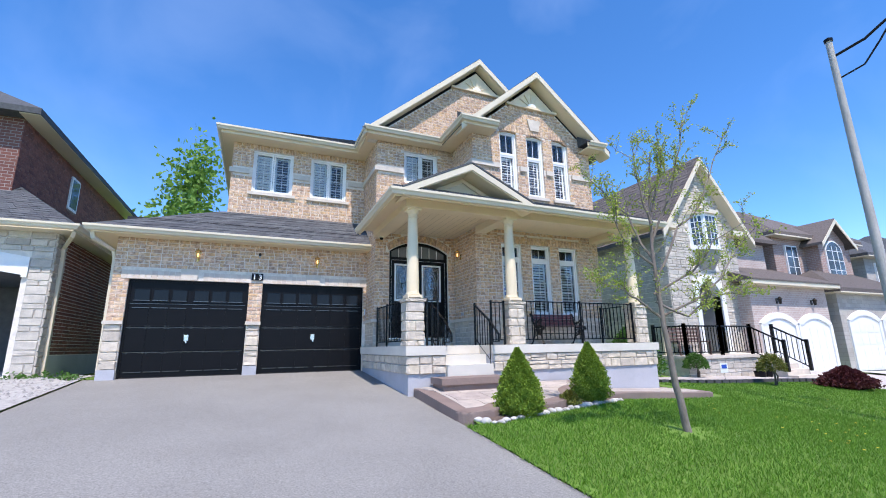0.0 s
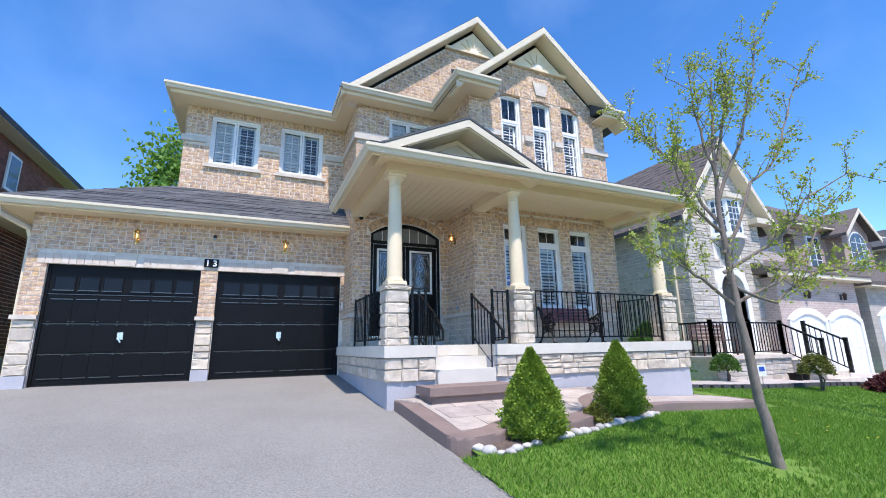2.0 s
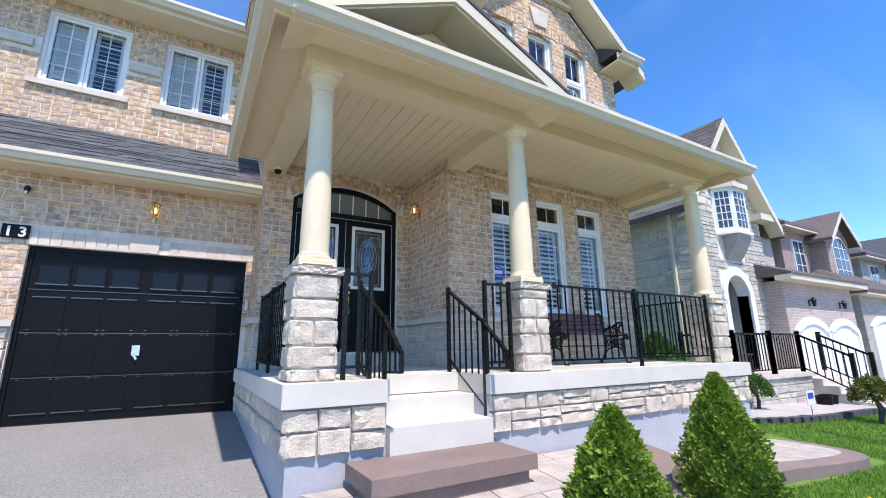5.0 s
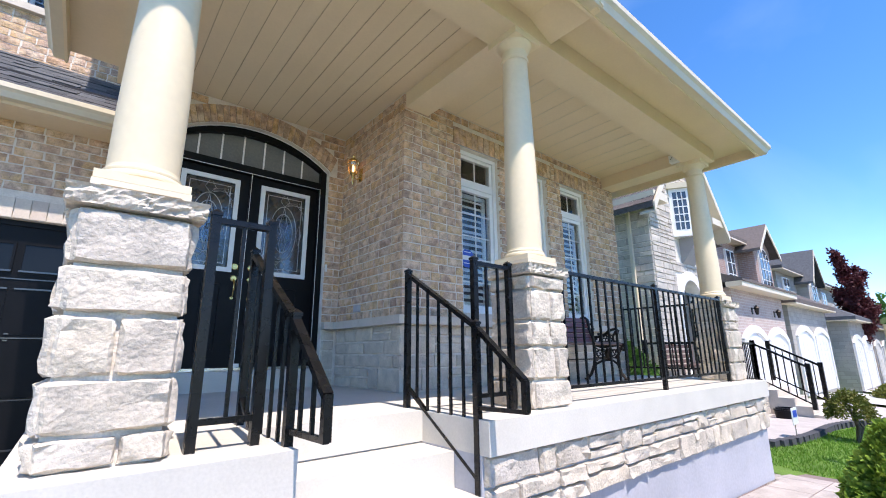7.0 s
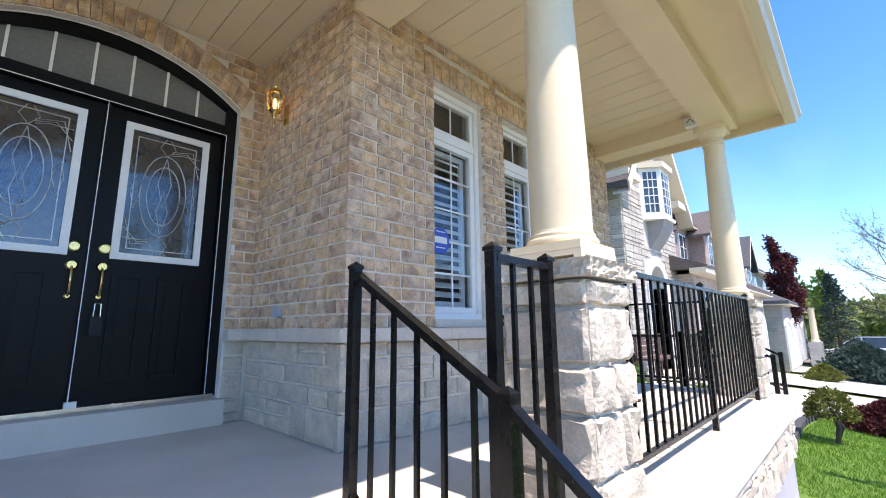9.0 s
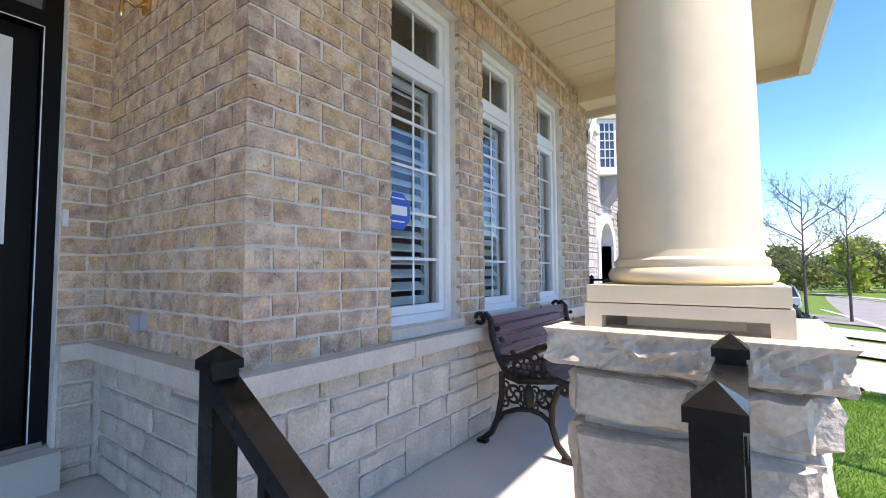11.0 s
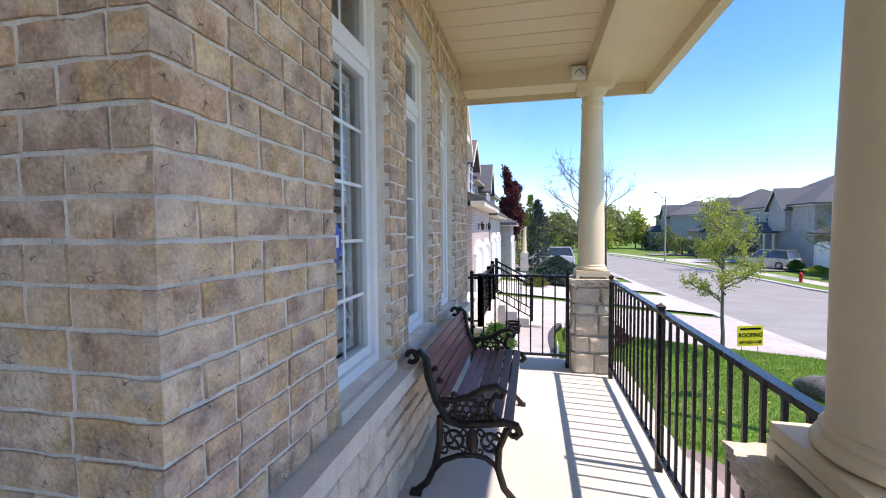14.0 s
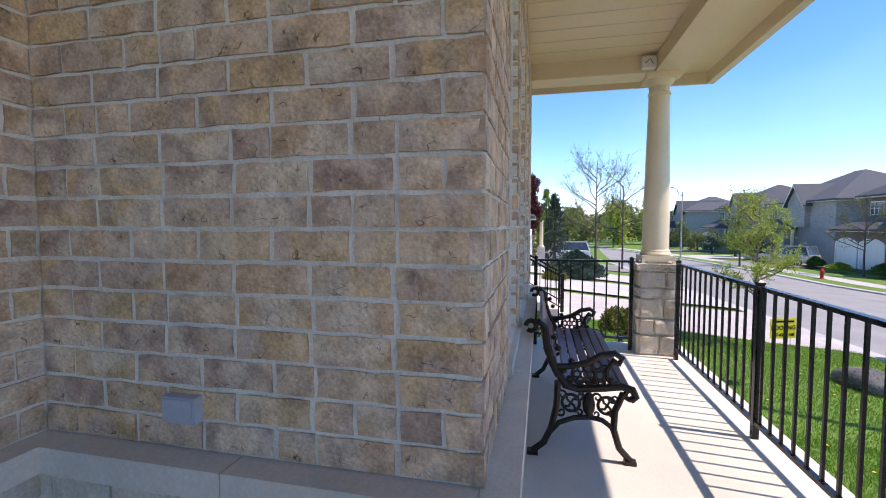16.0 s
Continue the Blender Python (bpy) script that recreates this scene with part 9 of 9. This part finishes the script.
def vehicle(name, m, L, W, H, paint, label, suv=False):
    """Local x forward, centred, wheels on z = 0."""
    th = group_thing(name, label, "car", "parked cars", loc=m.translation)
    h, belt_z = H, H * 0.58
    nose = L / 2
    low = [(-nose, 0.32), (-nose + 0.02, 0.62), (-nose + 0.05, belt_z), (-nose * 0.5, belt_z + 0.04), (nose * 0.42, belt_z - 0.01), (nose * 0.86, belt_z - 0.12), (nose * 0.98, 0.62), (nose, 0.4), (nose * 0.97, 0.24), (-nose * 0.97, 0.24)]
    b = bmn()
    rows = []
    for y, k in ((-W / 2, 0.97), (-W / 2 + 0.06, 1.0), (W / 2 - 0.06, 1.0), (W / 2, 0.97)):
        rows.append([b.verts.new((x * k, y, 0.24 + (z - 0.24) * (0.94 if k < 1 else 1.0))) for x, z in low])
    for r, s in zip(rows, rows[1:]):
        for i in range(len(low)):
            b.faces.new((r[i], r[(i + 1) % len(low)], s[(i + 1) % len(low)], s[i]))
    b.faces.new(rows[0][::-1])
    b.faces.new(rows[-1])
    body = put(th, m, "body", b, paint, smooth=True)
    back = -nose * 0.95 if suv else -nose * 0.72
    cab = [(back, belt_z), (back + (0.25 if suv else 0.55), h), (nose * 0.12, h), (nose * 0.52, belt_z - 0.02)]
    for nm, inset, mat, dz in (("cabin_glass", 0.10, PANEGLASS, 0.0), ("roof_panel", 0.17, paint, 0.0)):
        b = bmn()
        if nm == "cabin_glass":
            lo = [(x, s * (W / 2 - 0.05), z) for x, z in (cab[0], cab[3]) for s in (-1, 1)]
            a = [b.verts.new((cab[0][0], -W / 2 + 0.05, belt_z)), b.verts.new((cab[3][0], -W / 2 + 0.05, belt_z - 0.02)), b.verts.new((cab[3][0], W / 2 - 0.05, belt_z - 0.02)), b.verts.new((cab[0][0], W / 2 - 0.05, belt_z))]
            t = [b.verts.new((cab[1][0], -W / 2 + 0.2, h)), b.verts.new((cab[2][0], -W / 2 + 0.2, h)), b.verts.new((cab[2][0], W / 2 - 0.2, h)), b.verts.new((cab[1][0], W / 2 - 0.2, h))]
            for i in range(4):
                b.faces.new((a[i], a[(i + 1) % 4], t[(i + 1) % 4], t[i]))
            b.faces.new(t)
        else:
            box(b, cab[1][0] - 0.05, cab[2][0] + 0.05, -W / 2 + 0.19, W / 2 - 0.19, h - 0.02, h + 0.03)
            for s in (-1, 1):
                for (x0, z0), (x1, z1) in ((cab[0], cab[1]), (cab[3], cab[2]), ((-0.05, belt_z), (-0.1, h))):
                    bar(b, (x0, s * (W / 2 - 0.055), z0), (x1, s * (W / 2 - 0.195), z1), 0.07)
        put(th, m, nm, b, mat, bevel=0.015 if nm == "roof_panel" else 0)
    for x in (-nose * 0.62, nose * 0.64):
        for s in (-1, 1):
            wb = lathe(bmn(), [(0.2, -0.11), (0.33, -0.11), (0.345, -0.08), (0.345, 0.08), (0.33, 0.11), (0.2, 0.11)], 0, 0, 24)
            wb.transform(pose(x, s * (W / 2 - 0.1), 0.345, 90))
            wh = put(th, m, "wheel", wb, TYRE, smooth=True)
            rb = bmn()
            for k in range(10):
                a = 2 * math.pi * k / 10
                bar(rb, (0.03 * math.cos(a), 0.03 * math.sin(a), 0.1), (0.2 * math.cos(a), 0.2 * math.sin(a), 0.1), 0.03)
            lathe(rb, [(0.195, 0.06), (0.22, 0.115), (0.23, 0.115), (0.23, 0.06)], 0, 0, 24)
            rb.transform(pose(x, s * (W / 2 - 0.1), 0.345, 90 * (1 if s < 0 else -1)))
            put(wh, m, "rim", rb, CHROME)
    for s in (-1, 1):
        put(th, m, "headlight", box(bmn(), nose * 0.9, nose * 0.985, s * W * 0.36 - 0.16, s * W * 0.36 + 0.16, 0.62, 0.72), WHITE, bevel=0.02)
        put(th, m, "tail_light", box(bmn(), -nose - 0.01, -nose + 0.08, s * W * 0.38 - 0.15, s * W * 0.38 + 0.15, 0.66, 0.82), ORANGE, bevel=0.02)
    return th


DARKCAR = car_paint("black_car_paint", (0.006, 0.007, 0.01), 0.0)
SILVER = car_paint("silver_car_paint", (0.45, 0.46, 0.47), 0.6)
WHITECAR = car_paint("white_car_paint", (0.75, 0.75, 0.75), 0.0)
vehicle("car", pose(13.2, 0.35, ground_z(13.2, 0.2) + 0.06, 0, 0, 0), 4.5, 1.8, 1.48, DARKCAR, "dark blue-black sedan parked on the street")
vehicle("car", pose(50.0, -13.2, ground_z(40, -1) + 0.06, 0, 0, 35), 4.7, 1.85, 1.7, SILVER, "silver crossover on the driveway across the street", True)
vehicle("car", pose(43.0, 7.2, ground_z(34, 7) + 0.02, 0, 0, 90), 4.6, 1.85, 1.68, WHITECAR, "white crossover parked on a driveway", True)
vehicle("car", pose(45.6, 7.0, ground_z(34, 7) + 0.02, 0, 0, 90), 4.5, 1.8, 1.45, WHITECAR, "white sedan parked on a driveway")

# ---- plants along the street ----
YOUNGLEAF = leaf_material("young_maple_leaf", [(0.16, 0.30, 0.05), (0.22, 0.36, 0.07), (0.13, 0.25, 0.04)], 0.4)
def topiary(x, y, z, h, r, seed, leaf, label):
    th = group_thing("topiary", label, "shrub", "topiaries", loc=(x, y, z))
    rng = np.random.default_rng(seed)
    for k in range(3):
        part("stem", tube(bmn(), [(x + 0.03 * k, y, z - 0.05), (x + rng.normal() * 0.06, y + rng.normal() * 0.06, z + h * 0.3), (x + rng.normal() * 0.1, y, z + h * 0.6)], 0.02, 6), BARKDARK, th)
    n = 3200
    d = rng.normal(size=(n, 3))
    d /= np.linalg.norm(d, axis=1, keepdims=True)
    d[:, 2] = np.abs(d[:, 2]) * 1.0 - 0.25
    rr = rng.uniform(0.8, 1.05, (n, 1)) * (1 + 0.12 * np.sin(7 * np.arctan2(d[:, 1:2], d[:, 0:1]) + 5 * d[:, 2:3]))
    p = np.array([x, y, z + h * 0.55]) + d * rr * np.array([r, r, h * 0.45])
    lm = leaf_mesh("foliage", p, 0.03, leaf, th, seed, "", d)
    tagged(lm, kind="stuff")


topiary(11.9, 9.05, 0.25, 0.85, 0.3, 61, GREENLEAF, "round green topiary shrub on slim stems")
topiary(12.8, 7.5, ground_z(12.8, 7.5), 0.92, 0.3, 62, GOLDLEAF, "golden green topiary shrub on slim stems")
conifer("maroon_shrub", 14.8, 6.85, 0.55, 0.62, 63, MAROON, "low maroon barberry shrub on the lawn", n=4000, size=0.045)
conifer("leafy_bush", 10.6, 10.2, 1.5, 0.85, 64, GREENLEAF, "loose light green bush by the neighbouring deck", n=4500, size=0.06, z=0.3)
conifer("leafy_bush", 9.4, 9.6, 0.8, 0.4, 65, GREENLEAF, "light green bush beside the porch end", n=1800, size=0.05, z=0.3)
conifer("juniper", 29.2, 7.1, 1.5, 1.5, 66, SPRUCE, "wide dark blue-green juniper by the driveway", n=9000, size=0.09)
conifer("low_shrub", 29.2, 7.6, 0.7, 0.8, 67, GREENLEAF, "rounded green shrub by the house front", n=2500, size=0.07)
conifer("low_shrub", 26.5, 8.3, 0.6, 0.6, 68, GOLDLEAF, "yellow-green shrub by the house front", n=2000, size=0.06)


def random_limbs(rng, n, h0, h1, reach, lift):
    out = []
    for k in range(n):
        a = 2 * math.pi * (k + rng.uniform(0, 0.7)) / n * 2.4
        z = h0 + (h1 - h0) * k / n
        f = 1 - 0.55 * k / n
        out.append([(0, 0, z), (reach * f * 0.4 * math.cos(a), reach * f * 0.4 * math.sin(a), z + lift * 0.45), (reach * f * 0.75 * math.cos(a + 0.15), reach * f * 0.75 * math.sin(a + 0.15), z + lift * 0.85), (reach * f * math.cos(a + 0.2), reach * f * math.sin(a + 0.2), z + lift * 1.3)])
    return out


def street_tree(x, y, h, reach, seed, leaf, leaf_size, per, label, limbs=11, r0=0.07, twigs=9, z=None, bark=None, lift=0.7, h0=0.35):
    rng = np.random.default_rng(seed)
    z = ground_z(x, y) if z is None else z
    return twig_tree("street_tree", (x, y, z - 0.03), [(0, 0, 0), (0.03, 0.02, h * 0.3), (-0.03, 0.04, h * 0.6), (0.02, 0, h * 0.97)], random_limbs(rng, limbs, h * h0, h * 0.85, reach, lift), r0, seed, leaf, leaf_size, per, label, twigs=twigs, twig_len=reach * 0.42, group="street trees", bark=bark)


street_tree(15.1, 4.1, 3.7, 0.8, 71, SPRING, 0.028, 3, "young street tree with fresh yellow-green leaves", limbs=15, r0=0.05, twigs=12, lift=0.35, h0=0.32)
street_tree(38.0, 5.0, 8.4, 3.2, 72, HAZEL, 0.05, 1, "bare street tree with opening buds", limbs=14, r0=0.10, twigs=16, bark=BARKDARK, lift=1.3, h0=0.3)
street_tree(41.0, 2.6, 8.2, 3.2, 73, HAZEL, 0.05, 1, "bare street tree with opening buds", limbs=12, r0=0.09, twigs=13, bark=BARKDARK, lift=1.3, h0=0.3)
street_tree(40.5, -13.5, 5.4, 2.0, 74, HAZEL, 0.05, 1, "bare small tree across the street", limbs=12, r0=0.08, twigs=12, bark=BARKDARK, lift=0.8)
street_tree(24.2, -12.0, 4.4, 1.8, 75, HAZEL, 0.06, 2, "budding small tree across the street", limbs=12, r0=0.08, twigs=12, lift=0.8)
street_tree(47, -8.2, 5.0, 2.2, 76, HAZEL, 0.08, 2, "budding tree across the street", limbs=10, r0=0.09, twigs=9, bark=BARKDARK)
street_tree(34.6, 9.9, 6.4, 0.8, 77, MAROON, 0.10, 6, "narrow maroon-leaved tree by the row houses", limbs=20, r0=0.09, twigs=10, bark=BARKDARK, lift=1.4, h0=0.14)


def spruce(x, y, h, r, seed, leaf, label):
    z = ground_z(x, min(y, 11))
    th = group_thing("spruce_tree", label, "tree", "street trees", loc=(x, y, z))
    rng = np.random.default_rng(seed)
    part("trunk", lathe(bmn(), [(0.12, z - 0.1), (0.02, z + h)], x, y, 8), BARKDARK, th)
    pts, out = [], []
    wood = bmn()
    for k in range(34):
        s = k / 34
        zz = z + 0.3 + s * (h - 0.4)
        rr = r * (1 - s) * rng.uniform(0.8, 1.1) + 0.1
        for j in range(9):
            a = rng.uniform(0, 2 * math.pi)
            e = np.array([x + rr * math.cos(a), y + rr * math.sin(a), zz - rr * 0.2])
            c = np.array([x, y, zz])
            tube(wood, [c, (c + e) / 2, e], 0.014, 3, taper=0.004)
            for _ in range(16):
                q = c + (e - c) * rng.uniform(0.25, 1.0) + rng.normal(size=3) * 0.05
                pts.append(q)
                out.append([math.cos(a), math.sin(a), 0.1])
    tagged(part("branches", wood, BARKDARK, th), kind="stuff")
    tagged(leaf_mesh("needles", pts, 0.09, leaf, th, seed, "", np.array(out)), kind="stuff")


spruce(37.8, 8.0, 5.6, 1.5, 81, SPRUCE, "blue-green spruce by the driveways")
spruce(43.5, 8.6, 6.4, 1.6, 82, CEDAR, "tall green spruce farther along the street")


def leafy_tree(x, y, h, r, seed, leaf, label, n=3500, size=0.22, z=None, trunk=0.14, name="background_tree"):
    """A crown of many leaf clumps with gaps, on a trunk with limbs."""
    z = ground_z(min(max(x, -40), 40), y) if z is None else z
    th = group_thing(name, label, "tree", "background trees", loc=(x, y, z))
    rng = np.random.default_rng(seed)
    part("trunk", tube(bmn(), [(x, y, z - 0.2), (x + 0.1, y, z + h * 0.35), (x, y + 0.1, z + h * 0.75)], trunk, 8, taper=0.03), BARKDARK, th)
    wood = bmn()
    pts = []
    for k in range(16):
        a = rng.uniform(0, 2 * math.pi)
        s = rng.uniform(0.25, 0.95)
        rr = r * math.sin(math.pi * min(1, (s * 0.85 + 0.12))) * rng.uniform(0.6, 1.05)
        c = np.array([x + rr * math.cos(a), y + rr * math.sin(a), z + h * s])
        tube(wood, [(x, y, z + h * s * 0.6), tuple((np.array([x, y, z + h * s * 0.75]) + c) / 2), tuple(c)], 0.04, 5, taper=0.012)
        m_ = n // 16
        pts.append(c + rng.normal(size=(m_, 3)) * np.array([r * 0.26, r * 0.26, h * 0.085]))
    tagged(part("limbs", wood, BARKDARK, th), kind="stuff")
    tagged(leaf_mesh("leaves", np.concatenate(pts), size, leaf, th, seed), kind="stuff")


leafy_tree(-3.7, 26.5, 11.4, 1.9, 91, YOUNGLEAF, "fresh green tree behind the garage roof", n=4200, size=0.2, z=0.8)
tr = random.Random(9)
for k in range(26):
    x = tr.uniform(62, 120)
    y = tr.uniform(-14, 26) if x > 78 else tr.uniform(8, 26)
    leafy_tree(x, y, tr.uniform(4.5, 8.5), tr.uniform(2.0, 3.4), 100 + k, tr.choice((HAZEL, HAZEL, GREENLEAF, SPRING)), "soft spring-green tree far down the street", n=1300, size=0.42, z=-1.1)
for k in range(8):
    leafy_tree(54 + 6.0 * k, tr.uniform(-12.9, -12.2), tr.uniform(2.2, 4.5), tr.uniform(0.8, 1.6), 140 + k, tr.choice((HAZEL, GREENLEAF, SPRUCE)), "front garden tree across the street", n=1100, size=0.2, z=-1.0)
for k in range(5):
    conifer("low_shrub", 33 + 3.6 * k, -14.2 + tr.uniform(-0.4, 0.4), tr.uniform(0.5, 1.0), tr.uniform(0.5, 0.8), 160 + k, tr.choice((GREENLEAF, CEDAR)), "clipped green shrub across the street", n=900, size=0.09, z=-0.9)
# a low rise with hedges closes the view
hb = bmn()
hv = []
for i in range(61):
    a = radians(-75 + 150 * i / 60)
    hx_, hy2 = 150 * math.cos(a), 150 * math.sin(a)
    top = 3.0 + 2.2 * noise.noise(Vector((i * 0.35, 2, 0))) + 0.8 * noise.noise(Vector((i * 1.7, 5, 0)))
    hv.append([hb.verts.new((hx_, hy2, -2)), hb.verts.new((hx_ * 1.02, hy2 * 1.02, top)), hb.verts.new((hx_ * 1.2, hy2 * 1.2, top + 1.2))])
for a, c in zip(hv, hv[1:]):
    hb.faces.new((a[0], c[0], c[1], a[1]))
    hb.faces.new((a[1], c[1], c[2], a[2]))
WOODS = material("far_spring_woods", (0.20, 0.22, 0.13), 0.95, var=0.4, scale=0.25, fine=1.4, bump=0.0)
structure("backdrop_woods", hb, WOODS, "far wooded rise behind the street", "backdrop")
